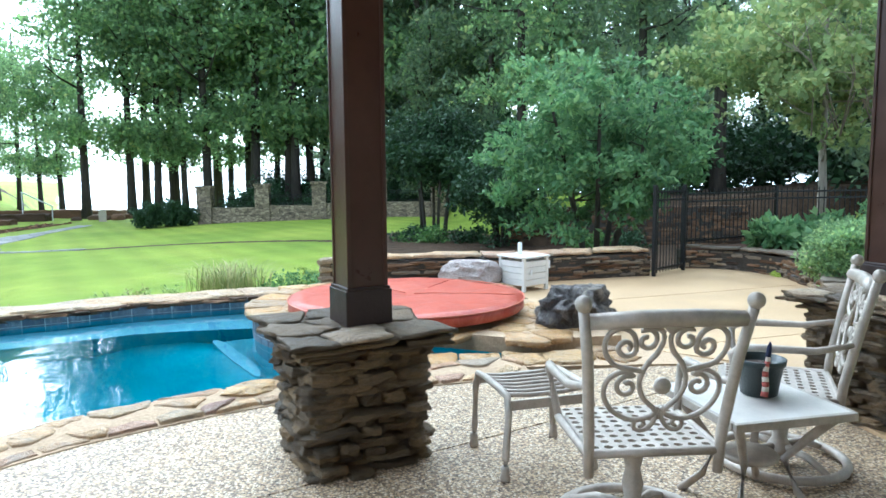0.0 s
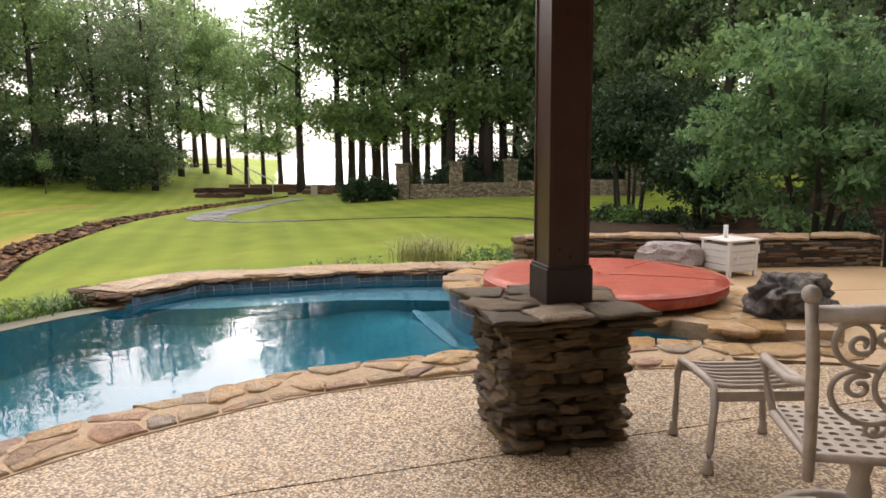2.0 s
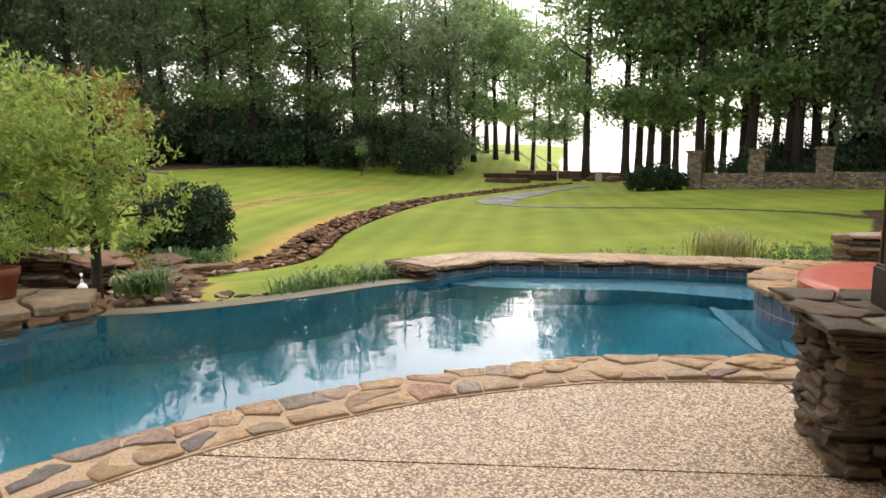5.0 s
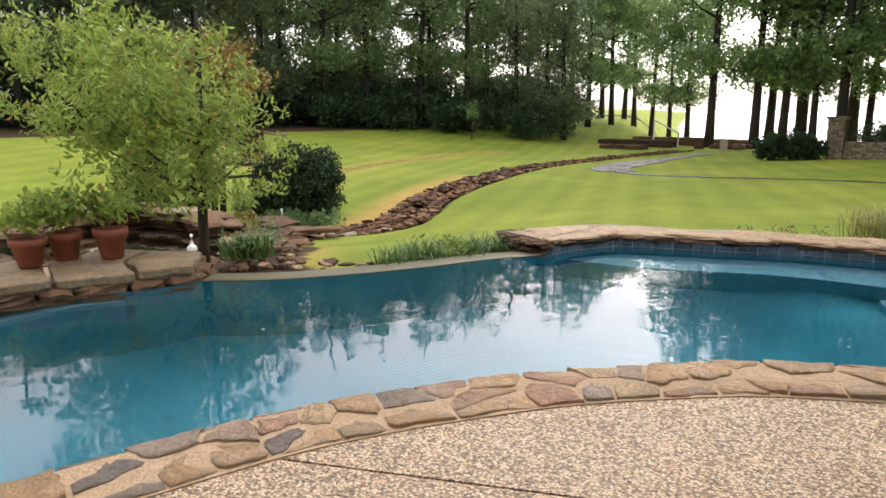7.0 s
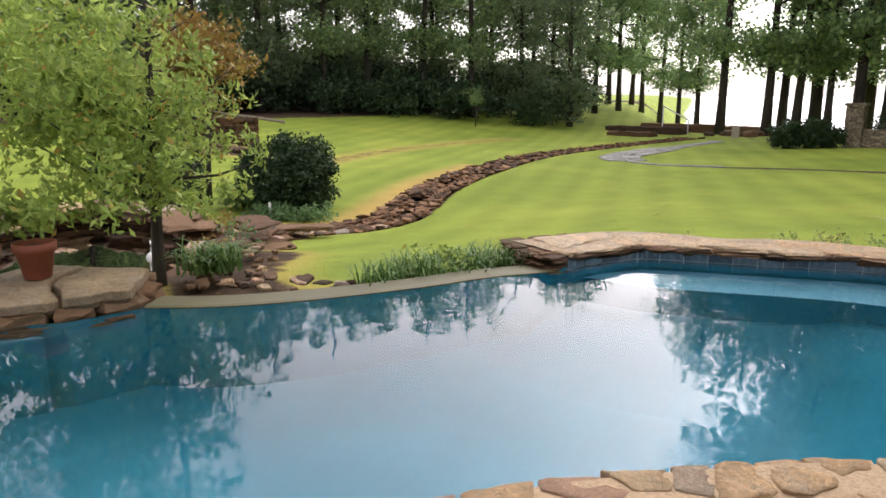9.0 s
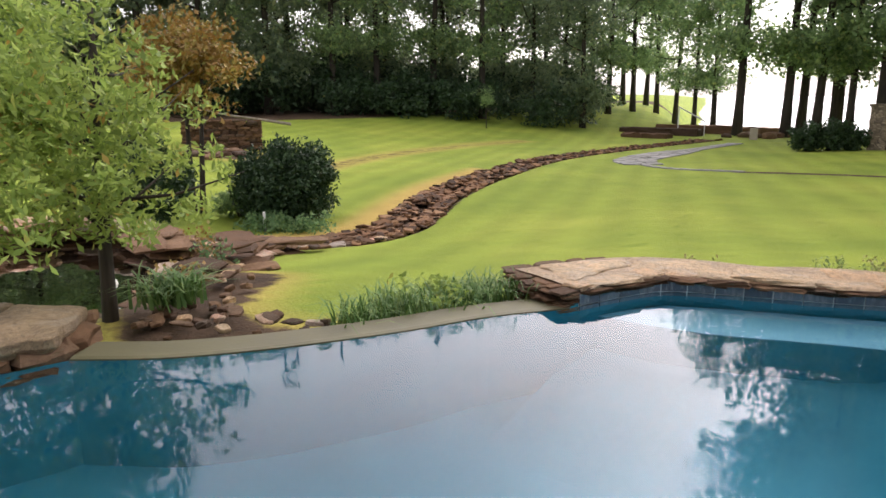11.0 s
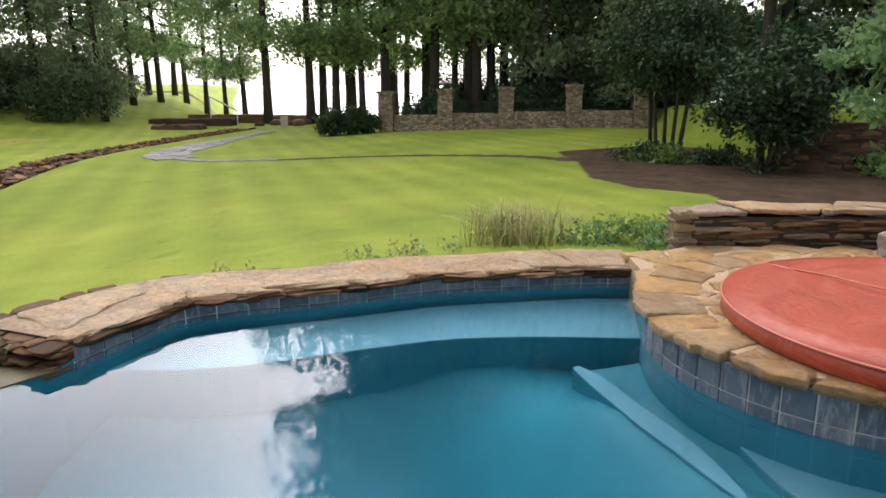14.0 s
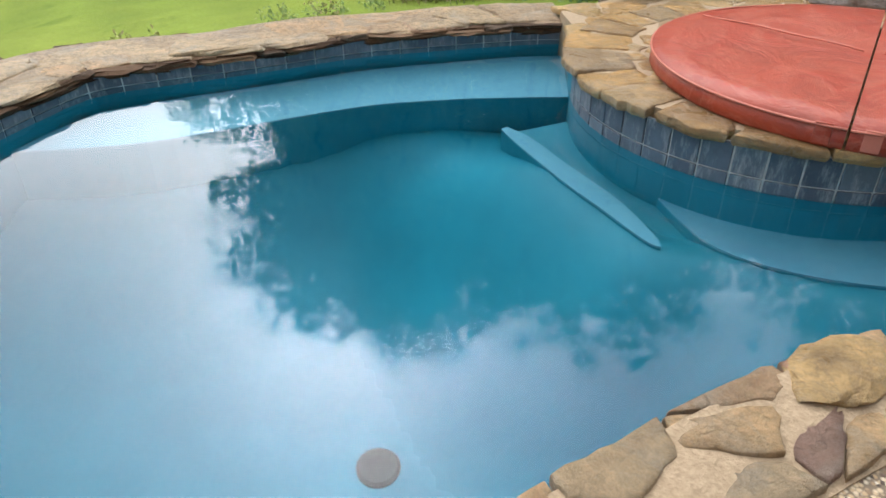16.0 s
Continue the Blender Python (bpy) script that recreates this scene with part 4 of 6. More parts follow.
def spa_cover():
    root = empty("spa_cover", pose(1.0, 8.43, 0.172, 0, 0, -32.5), "round red vinyl spa cover folded in two halves, slightly dished", "spa cover")
    for s in (1, -1):
        bm = bmesh.new()
        R, n, rings = 1.19, 44, 7
        pts = []
        for k in range(n + 1):
            a = -math.pi / 2 + math.pi * k / n
            pts.append((s * max(0.006, R * math.cos(a)), R * math.sin(a)))
        top = []
        for j in range(rings + 1):
            f = j / rings
            row = []
            for x, y in pts:
                px, py = s * 0.006 + (x - s * 0.006) * f, y * f
                h = 0.125 + 0.012 * math.sin(px * 4) * math.cos(py * 3) - 0.016 * (1 - f)
                if j == rings:
                    h -= 0.018
                row.append(bm.verts.new((px, py, h)))
            top.append(row)
        for a, b in zip(top, top[1:]):
            for k in range(n):
                try:
                    bm.faces.new((a[k], a[k + 1], b[k + 1], b[k]))
                except ValueError:
                    pass
        low = [bm.verts.new((v.co.x * 1.004, v.co.y * 1.004, 0.02)) for v in top[-1]]
        lo2 = [bm.verts.new((v.co.x * 0.985, v.co.y * 0.985, 0.0)) for v in top[-1]]
        for k in range(n):
            bm.faces.new((top[-1][k], top[-1][k + 1], low[k + 1], low[k]))
            bm.faces.new((low[k], low[k + 1], lo2[k + 1], lo2[k]))
        bmesh.ops.remove_doubles(bm, verts=bm.verts, dist=0.001)
        half = part("half", bm, M_VINYL, root, smooth=True)
        rim = [(x * 1.006, y * 1.006, 0.107) for x, y in pts]
        part("piping", tube_bm(rim, 0.007, 5), M_VINYL_SEAM, half, "faded red piping", smooth=True)
        cr = [(s * (0.05 + 0.98 * k / 12), 0.06 + 0.34 * k / 12 + 0.015 * math.sin(k), 0.132 + 0.012 * math.sin((0.05 + k / 12) * 4) * math.cos(0.9) - 0.012 * (1 - k / 12)) for k in range(13)]
        part("seam", tube_bm(cr, 0.006, 4), M_VINYL_SEAM, half, "faded stitched crease", smooth=True)
        part("strap", box_bm(0.075, 0.012, 0.10, (s * 0.10, -1.188, 0.07), 0.003), M_VINYL_SEAM if s > 0 else M_VINYL, half, "short red vinyl strap")


spa_cover()


# ---- piers and posts ----
def stone_pier(x, y, rot, height, seed, half=0.29):
    r = random.Random(seed)
    root = empty("stone_pier", pose(x, y, 0, 0, 0, rot), "square pier of stacked brown ledgestone carrying a porch post", "pier", "porch piers")
    part("core", box_bm(half * 2 - 0.12, half * 2 - 0.12, height - 0.02, (0, 0, (height - 0.02) / 2)), M_CORE, root, "dark core behind the stones")
    c = half - 0.05
    for k in range(4):
        a = math.radians(90 * k)
        p, q = (-half, -c), (half, -c)
        tr = Track([(p[0] * math.cos(a) - p[1] * math.sin(a), p[0] * math.sin(a) + p[1] * math.cos(a)), (q[0] * math.cos(a) - q[1] * math.sin(a), q[0] * math.sin(a) + q[1] * math.cos(a))])
        stack_face(root, tr, 0.0, height - 0.08, r, V_PIER, 0.17, 0.034, (0.07, 0.34), 0.05)
    for lay, (zz, n, s) in enumerate(((height - 0.110, 3, half + 0.06), (height - 0.082, 2, half + 0.12), (height - 0.058, 3, half + 0.15), (height - 0.038, 2, half + 0.13), (height - 0.018, 3, half + 0.17))):
        for poly in cells(2 * s, 2 * s, 2 * s / n, r, 0.3):
            flagstone([(u - s, v - s) for u, v in poly], lambda u, v: (u, v), zz + 0.035, 0.020, (M_PIER if r.random() < 0.55 else M_LEDGE) if lay == 4 else M_PIER, root, r, 0.004, 0.055, "cap_stone")
    return root


def porch_post(x, y, rot, z0, z1):
    root = empty("porch_post", pose(x, y, z0, 0, 0, rot), "dark reddish-brown stained square wooden porch post on a stone pier", "post", "porch posts")
    sh = part("shaft", box_bm(0.212, 0.212, z1 - z0, (0, 0, (z1 - z0) / 2), 0.006), M_WOODPOST, root)
    for sx, sy in ((-1, -1), (1, -1), (-1, 1), (1, 1)):
        part("corner_trim", box_bm(0.022, 0.022, z1 - z0 - 0.2, (sx * 0.102, sy * 0.102, 0.2 + (z1 - z0 - 0.2) / 2), 0.004), M_WOODPOST, sh)
    pl = part("plinth", box_bm(0.258, 0.258, 0.185, (0, 0, 0.0925), 0.006), M_PLINTH, root, "darker plinth box")
    part("cap_moulding", box_bm(0.245, 0.245, 0.018, (0, 0, 0.192), 0.007), M_PLINTH, pl)
    return root


PIER_ROT = 21.5
stone_pier(0.445, 5.085, PIER_ROT, 0.70, 21)
porch_post(0.503, 5.10, PIER_ROT, 0.715, 3.0)
stone_pier(3.70, 5.20, 12, 0.72, 22)
porch_post(3.78, 5.26, 12, 0.735, 3.0)

# porch roof and the house behind the walk
prism("wall_house", [(-4.5, -1.35), (9.5, -1.35), (9.5, -1.1), (-4.5, -1.1)], -0.3, 3.3, M_STUCCO, label="plain tan stucco house wall behind the porch", category="wall", kind="structure")
prism("ceiling", [(0.25, -1.1), (9.5, -1.1), (9.5, 5.5), (0.25, 5.3)], 3.22, 3.30, M_CEIL, label="stained board porch ceiling", category="ceiling", kind="structure")
prism("roof", [(0.0, -1.4), (9.8, -1.4), (9.8, 5.8), (0.0, 5.55)], 3.302, 3.42, M_ROOF, label="dark shingled porch roof", category="roof", kind="structure")
prism("beam", [(0.3, 4.98), (9.5, 5.2), (9.5, 5.42), (0.3, 5.2)], 3.0, 3.218, M_BEAM, label="dark stained porch beam resting on the posts", category="beam", kind="structure")


# ---- leaf work ----
def leaves(name, centres, radii, per, size, mat, seed, aspect=0.45, squash=0.8, droop=0.0):
    """A crown of single leaves gathered in clumps round the centres."""
    g = np.random.default_rng(seed)
    c = np.repeat(np.asarray(centres, float), per, axis=0)
    rad = np.repeat(np.asarray(radii, float), per)[:, None]
    n = len(c)
    d = g.normal(size=(n, 3))
    d /= np.linalg.norm(d, axis=1)[:, None]
    p = c + d * rad * (g.random((n, 1)) ** 0.45) * np.array([1, 1, squash])
    ax = g.normal(size=(n, 3))
    ax[:, 2] -= droop
    ax /= np.linalg.norm(ax, axis=1)[:, None]
    up = g.normal(size=(n, 3)) + np.array([0, 0, 0.7])
    sd = np.cross(ax, up)
    sd /= np.linalg.norm(sd, axis=1)[:, None] + 1e-9
    s = size * g.uniform(0.6, 1.3, (n, 1))
    nb = np.cross(sd, ax) * s * 0.12
    v = np.stack([p, p + ax * s * 0.55 + sd * s * aspect * 0.5 - nb, p + ax * s, p + ax * s * 0.55 - sd * s * aspect * 0.5 - nb], 1).reshape(-1, 3)
    me = bpy.data.meshes.new(name)
    me.vertices.add(4 * n)
    me.vertices.foreach_set("co", v.ravel())
    me.loops.add(4 * n)
    me.loops.foreach_set("vertex_index", np.arange(4 * n, dtype=np.int32))
    me.polygons.add(n)
    me.polygons.foreach_set("loop_start", np.arange(0, 4 * n, 4, dtype=np.int32))
    me.materials.append(mat)
    me.update(calc_edges=True)
    return me


def crown_points(g, count, rx, ry, rz, z, fill=0.5, lean=(0, 0)):
    """Uneven clump centres in an ellipsoid at height z, thicker towards its skin."""
    out = []
    while len(out) < count:
        d = g.normal(size=3)
        d /= np.linalg.norm(d)
        r = g.random() ** fill
        wob = 0.78 + 0.35 * noise.noise(Vector(d * 2.3) + Vector((count, rx, z)))
        q = d * r * wob
        out.append((q[0] * rx + lean[0] * (q[2] + 1), q[1] * ry + lean[1] * (q[2] + 1), z + q[2] * rz))
    return out


def trunk_mesh(seed, height, r0, limbs, mat, lean=0.04, stems=1, spread=0.0, limb_from=0.35, limb_len=0.28, foot=0.12):
    g = random.Random(seed)
    bm = bmesh.new()
    for s in range(stems):
        a0 = 2 * math.pi * s / max(1, stems) + g.uniform(0, 1)
        pts, rad = [], []
        x, y = (foot * math.cos(a0), foot * math.sin(a0)) if stems > 1 else (0, 0)
        dx, dy = g.uniform(-lean, lean) + spread * math.cos(a0), g.uniform(-lean, lean) + spread * math.sin(a0)
        for k in range(9):
            t = k / 8
            pts.append((x + dx * t * height + g.uniform(-.02, .02) * height * 0.25 * t, y + dy * t * height + g.uniform(-.02, .02) * height * 0.25 * t, height * t - 0.25 * (k == 0)))
            rad.append(r0 * (1.25 if k == 0 else 1) * (1 - 0.82 * t) + 0.008)
        tube_bm(pts, rad, 7, bm=bm)
        for _ in range(limbs):
            t = g.uniform(limb_from, 0.95)
            i = min(7, int(t * 8))
            b = Vector(pts[i]).lerp(Vector(pts[i + 1]), t * 8 - i)
            a = g.uniform(0, 2 * math.pi)
            l = height * limb_len * g.uniform(0.5, 1.1) * (1.15 - t)
            e = b + Vector((math.cos(a) * l, math.sin(a) * l, l * g.uniform(0.1, 0.8)))
            mid = b.lerp(e, 0.5) + Vector((0, 0, -0.06 * l))
            rr = max(0.008, rad[i] * 0.42)
            tube_bm([b, mid, e], [rr, rr * 0.6, rr * 0.2], 5, bm=bm)
    return from_bm("trunk", bm, mat, True)


def tree(name, label, x, y, z, trunk_me, crown_me, scale, rot, group="", category="tree"):
    root = empty(name, Matrix.LocRotScale((x, y, z), Euler((0, 0, rot)), (scale, scale, scale)), label, category, group)
    put("trunk", trunk_me, root)
    put("crown", crown_me, root)
    return root


gg = np.random.default_rng(5)
# three tall woodland kinds: bare stem below, and full to the ground
WOOD = []
for s in range(3):
    pts = crown_points(gg, 120, 4.2, 4.2, 6.8, 12.0, 0.42) + crown_points(gg, 40, 3.6, 3.6, 1.6, 5.2, 0.6)
    WOOD.append((trunk_mesh(40 + s, 18, 0.27, 16, M_BARK, 0.02), leaves("crown", pts, gg.uniform(0.5, 1.25, len(pts)), 46, 0.31, L_WOOD, 60 + s, 0.55, 0.7)))
FULL = []
for s in range(3):
    pts = crown_points(gg, 130, 3.6, 3.6, 8.0, 9.2, 0.42) + crown_points(gg, 60, 3.4, 3.4, 2.4, 2.8, 0.6)
    FULL.append((trunk_mesh(50 + s, 17, 0.24, 12, M_BARK, 0.03), leaves("crown", pts, gg.uniform(0.45, 1.1, len(pts)), 42, 0.33, L_HAZED, 70 + s, 0.5, 0.7)))
pts = crown_points(gg, 230, 6.2, 6.2, 11.0, 21.0, 0.45) + crown_points(gg, 40, 5.0, 5.0, 2.5, 9.0, 0.5)
TALL = (trunk_mesh(58, 30, 0.24, 20, M_BARK, 0.015), leaves("crown", pts, gg.uniform(0.8, 1.7, len(pts)), 44, 0.40, L_WOOD, 78, 0.55, 0.7))
UNDER = []
for s in range(2):
    pts = crown_points(gg, 60, 2.4, 2.4, 1.6, 1.3, 0.6)
    UNDER.append(leaves("foliage", pts, gg.uniform(0.4, 0.8, len(pts)), 40, 0.22, L_DARK, 80 + s, 0.5))

P0 = (-1.46, 4.5)


def polar(b, d):
    a = math.radians(b)
    return P0[0] - d * math.sin(a), P0[1] + d * math.cos(a)


r = random.Random(77)
# lake-side trees with bare stems
for b, d, s in [(18.9, 51, 0.95), (15.6, 50, 0.95), (13.6, 49, 0.9), (12.5, 52, 0.8), (11.5, 48, 0.7), (9.6, 47, 1.0), (8.0, 51, 0.75), (5.8, 46, 1.05), (4.2, 50, 0.8), (2.4, 45, 1.0), (1.2, 47, 0.95), (-1.5, 47, 1.0),
                (28.5, 61, 0.80), (26.6, 64, 0.70), (24.8, 66, 0.70), (23.4, 60, 0.58), (27.4, 72, 0.85), (29.8, 68, 0.90), (25.6, 74, 0.80), (22.0, 57, 0.55), (20.6, 56, 0.7), (14.6, 54, 0.95), (3.2, 52, 1.0)]:
    x, y = polar(b, d)
    t, c = r.choice(WOOD)
    tree("tree", "tall lakeside hardwood with a bare dark trunk and leafy crown", x, y, ground_z(x, y) - 0.1, t, c, s * 1.22 * r.uniform(0.95, 1.08), r.uniform(0, 6.28), "lakeside trees")
# the wood beyond the lawn
for ring, (d0, d1, step) in enumerate(((50, 54, 4.0), (57, 63, 3.8), (66, 74, 3.8))):
    b = 30.5 + ring * 1.5
    while b < 100:
        x, y = polar(b, r.uniform(d0, d1))
        t, c = r.choice(FULL if r.random() < 0.65 + 0.15 * ring else WOOD)
        tree("tree", "tall woodland tree at the shaded edge of the lawn", x, y, ground_z(x, y) - 0.1, t, c, float(np.interp(b, [30, 42, 54, 100], [0.86, 1.0, 1.12, 1.12])) * (1 + 0.1 * ring) * r.uniform(0.92, 1.08), r.uniform(0, 6.28), "woodland trees")
        b += step * r.uniform(0.75, 1.3)
# trees behind the pillars, the garden wall and the fence
for ring, (d0, d1, step, b0, b1) in enumerate(((44, 50, 4.5, -2, -30), (52, 60, 4.0, -1, -34), (25, 32, 8.0, -19, -85), (35, 44, 5.5, -10, -88))):
    b = b0
    while b > b1:
        x, y = polar(b, r.uniform(d0, d1))
        t, c = r.choice(FULL if r.random() < 0.7 else WOOD)
        tree("tree", "tall dark tree in the wood behind the garden", x, y, ground_z(x, y) - 0.1, t, c, r.uniform(0.8, 1.1), r.uniform(0, 6.28), "garden wood trees")
        b -= step * r.uniform(0.75, 1.3)
for b, d, s in [(12.3, 51, 1.3), (9.0, 53, 1.4), (6.4, 50, 1.35), (3.0, 46, 1.3), (0.2, 50, 1.3), (-3.0, 43, 1.2), (-8.5, 42, 1.05), (-11.4, 45, 1.15), (-14, 40, 1.0), (-20, 38, 1.0)]:
    x, y = polar(b, d)
    t, c = TALL
    tree("tree", "very tall old hardwood at the edge of the wood", x, y, ground_z(x, y) - 0.1, t, c, s, r.uniform(0, 6.28), "garden wood trees")
for b, d, s in [(-4.5, 44, 1.4), (-7.4, 46, 1.5), (-10.3, 45, 1.45)]:
    x, y = polar(b, d)
    t, c = r.choice(FULL)
    tree("tree", "tall dark tree in the wood behind the garden", x, y, ground_z(x, y) - 0.1, t, c, s, r.uniform(0, 6.28), "garden wood trees")
# undergrowth
for b, d, s in [(b, 47.5 + (k % 3), 1.25) for k, b in enumerate((3.5, 1.6, -0.8, -2.6, -4.4, -6.4, -8.5, -10.4, -12.5))] + [(r.uniform(30, 95), r.uniform(49, 58), r.uniform(0.8, 1.7)) for _ in range(64)] + [(r.uniform(-14, 8), r.uniform(41, 46), r.uniform(0.6, 1.15)) for _ in range(24)] + [(r.uniform(-80, -14), r.uniform(26, 42), r.uniform(0.9, 1.7)) for _ in range(44)]:
    x, y = polar(b, d)
    put("undergrowth", r.choice(UNDER), None, Matrix.LocRotScale((x, y, ground_z(x, y) - 0.15), Euler((0, 0, r.uniform(0, 6.28))), (s, s, s)), "dark leafy undergrowth at the edge of the wood", "shrub", "undergrowth")

# near trees and shrubs
pts = crown_points(gg, 230, 2.7, 2.45, 1.95, 2.5, 0.5)
tree("tree", "dense fresh-green garden tree behind the stone wall", 4.9, 13.7, ground_z(4.9, 13.7), trunk_mesh(91, 3.4, 0.06, 7, M_BARK, stems=5, spread=0.25), leaves("crown", pts, gg.uniform(0.2, 0.5, len(pts)), 80, 0.135, L_GREEN, 91, 0.5, 0.42), 1.0, 0.4)
pts = crown_points(gg, 230, 2.35, 2.2, 1.75, 3.1, 0.55)
tree("tree", "dark multi-stemmed evergreen in a mulch bed", 3.3, 26.2, ground_z(3.3, 26.2), trunk_mesh(92, 4.0, 0.06, 4, M_BARK, stems=6, spread=0.10, foot=0.42), leaves("crown", pts, gg.uniform(0.35, 0.7, len(pts)), 70, 0.17, L_DARK, 92), 1.0, 1.0)
# foliage down to the ground, added to fill the shade under the evergreen
pts = crown_points(gg, 190, 2.2, 1.9, 1.9, 1.9, 0.55)
tree("tree", "low dark evergreen shrub filling the shaded gap in a mulch bed", 5.0, 22.6, ground_z(5.0, 22.6), trunk_mesh(93, 2.6, 0.06, 4, M_BARK, stems=4, spread=0.14), leaves("crown", pts, gg.uniform(0.35, 0.7, len(pts)), 70, 0.17, L_DARK, 93), 1.0, 1.0)
pts = crown_points(gg, 170, 3.3, 3.0, 1.9, 4.3, 0.55)
pale_tree = tree("tree", "pale-trunked tree with yellow-green leaves by the fence", 9.3, 13.6, ground_z(9.3, 13.6), trunk_mesh(94, 5.0, 0.10, 9, M_BARK_PALE, limb_from=0.45, limb_len=0.5), leaves("crown", pts, gg.uniform(0.25, 0.6, len(pts)), 90, 0.15, L_YELLOW, 94, 0.6, 0.5), 1.0, 0.0)
tw = random.Random(98)
bm = bmesh.new()
for _ in range(13):
    a = Vector((tw.uniform(-0.9, 0.6), tw.uniform(-1.6, -0.6), tw.uniform(2.6, 3.3)))
    e = a + Vector((tw.uniform(-2.2, 1.2), tw.uniform(-1.4, -0.3), tw.uniform(0.7, 2.0)))
    mid = a.lerp(e, 0.5) + Vector((tw.uniform(-.2, .2), tw.uniform(-.2, .2), tw.uniform(0.1, 0.4)))
    tube_bm([a, mid, e], [0.016, 0.011, 0.004], 5, bm=bm)
    for _ in range(3):
        q = mid.lerp(e, tw.random())
        tube_bm([q, q + Vector((tw.uniform(-.6, .4), tw.uniform(-.4, .1), tw.uniform(-0.1, 0.5)))], [0.007, 0.003], 4, bm=bm)
part("bare_twigs", bm, M_BARK_PALE, pale_tree, "pale leafless twigs", smooth=True)
# slender-leaved tree beside the pond
wx, wy = -7.15, 5.92
pts = crown_points(gg, 210, 1.5, 1.5, 1.15, 1.9, 0.55, (-0.27, -0.42)) + crown_points(gg, 110, 1.95, 1.95, 1.4, 1.85, 0.35, (-0.27, -0.42)) + crown_points(gg, 24, 1.4, 1.4, 0.3, 1.05, 0.5, (-0.2, -0.3))
tree("tree", "bright yellow-green slender-leaved tree beside the pond", wx, wy, ground_z(wx, wy) - 0.1, trunk_mesh(95, 2.9, 0.06, 26, M_BARK, stems=1, limb_from=0.22, limb_len=0.5), leaves("crown", pts, gg.uniform(0.10, 0.25, len(pts)), 38, 0.09, L_WILLOW, 95, 0.36, 0.8, droop=-0.3), 1.0, 0.0)
# a taller tree turning rust and a dark shrub behind the pond
qx, qy = -16.6, 12.1
pts = crown_points(gg, 120, 1.75, 1.75, 1.45, 3.5, 0.6)
tree("tree", "small tree with leaves turning rust and yellow", qx, qy, ground_z(qx, qy), trunk_mesh(96, 4.0, 0.07, 8, M_BARK, stems=2, spread=0.06), leaves("crown", pts, gg.uniform(0.25, 0.5, len(pts)), 50, 0.15, L_RUST, 96, 0.5, 0.6), 1.0, 0.0)


def round_bush(x, y, rad, h, mat, label, seed, leaf_size=0.07, count=150, per=60, sink=0.0, category="bush", name="bush"):
    g = np.random.default_rng(seed)
    P = []
    for _ in range(count):
        d = g.normal(size=3)
        d /= np.linalg.norm(d)
        rr = 0.12 + 0.83 * g.random() ** 0.45
        P.append((d[0] * rad * rr, d[1] * rad * rr, h / 2 + d[2] * h / 2 * rr))
    root = empty(name, Matrix.Translation((x, y, ground_z(x, y) - sink)), label, category)
    put("foliage", leaves("foliage", P, g.uniform(0.08, 0.2, count) * rad * 1.4, per, leaf_size, mat, seed, 0.5), root)
    bm = bmesh.new()
    for k in range(5):
        a = k * 1.26
        tube_bm([(0, 0, -0.1), (0.25 * rad * math.cos(a), 0.25 * rad * math.sin(a), h * 0.35), (0.6 * rad * math.cos(a), 0.6 * rad * math.sin(a), h * 0.7)], [0.03, 0.02, 0.008], 5, bm=bm)
    part("branchwork", bm, M_BARK, root)
    return root


BX, BY = -14.5, 13.2
round_bush(BX, BY, 1.25, 2.0, L_DARK, "rounded clipped dark green bush beside the stone creek", 101, 0.10, 330, 70, 0.14)
round_bush(-16.1, 10.4, 1.2, 2.0, L_DARK, "dark spreading shrub behind the pond", 104, 0.12, 150, 60)
round_bush(-15.6, 12.6, 0.6, 0.7, L_WOOD, "small loose green shrub behind the pond", 102, 0.09, 70, 40)
for bb, dd, rr, hh in [(14.1, 37, 1.0, 1.5), (12.6, 37.5, 1.1, 1.6), (11.4, 38, 0.9, 1.2)]:
    x, y = polar(bb, dd)
    round_bush(x, y, rr, hh, L_DARK, "low dark green shrub beside the stone pillars", 103 + int(dd), 0.15, 90, 40)
x, y = -29.8, 40.3
tree("tree", "slender young tree standing alone on the lawn", x, y, ground_z(x, y), trunk_mesh(97, 2.6, 0.03, 6, M_BARK), leaves("crown", crown_points(gg, 34, 1.1, 1.1, 0.9, 2.0), [0.3] * 34, 22, 0.12, L_WOOD, 97), 1.0, 0.0)


def low_plant(x, y, z, w, h, mat, label, seed, count=26, per=26, size=0.06):
    g = np.random.default_rng(seed)
    P = [(g.normal() * w * 0.4, g.normal() * w * 0.4, h * g.random() * 0.7) for _ in range(count)]
    root = empty("low_plant", Matrix.Translation((x, y, z)), label, "plant", "low bedding plants")
    put("foliage", leaves("foliage", P, [h * 0.4] * count, per, size, mat, seed, 0.55), root)


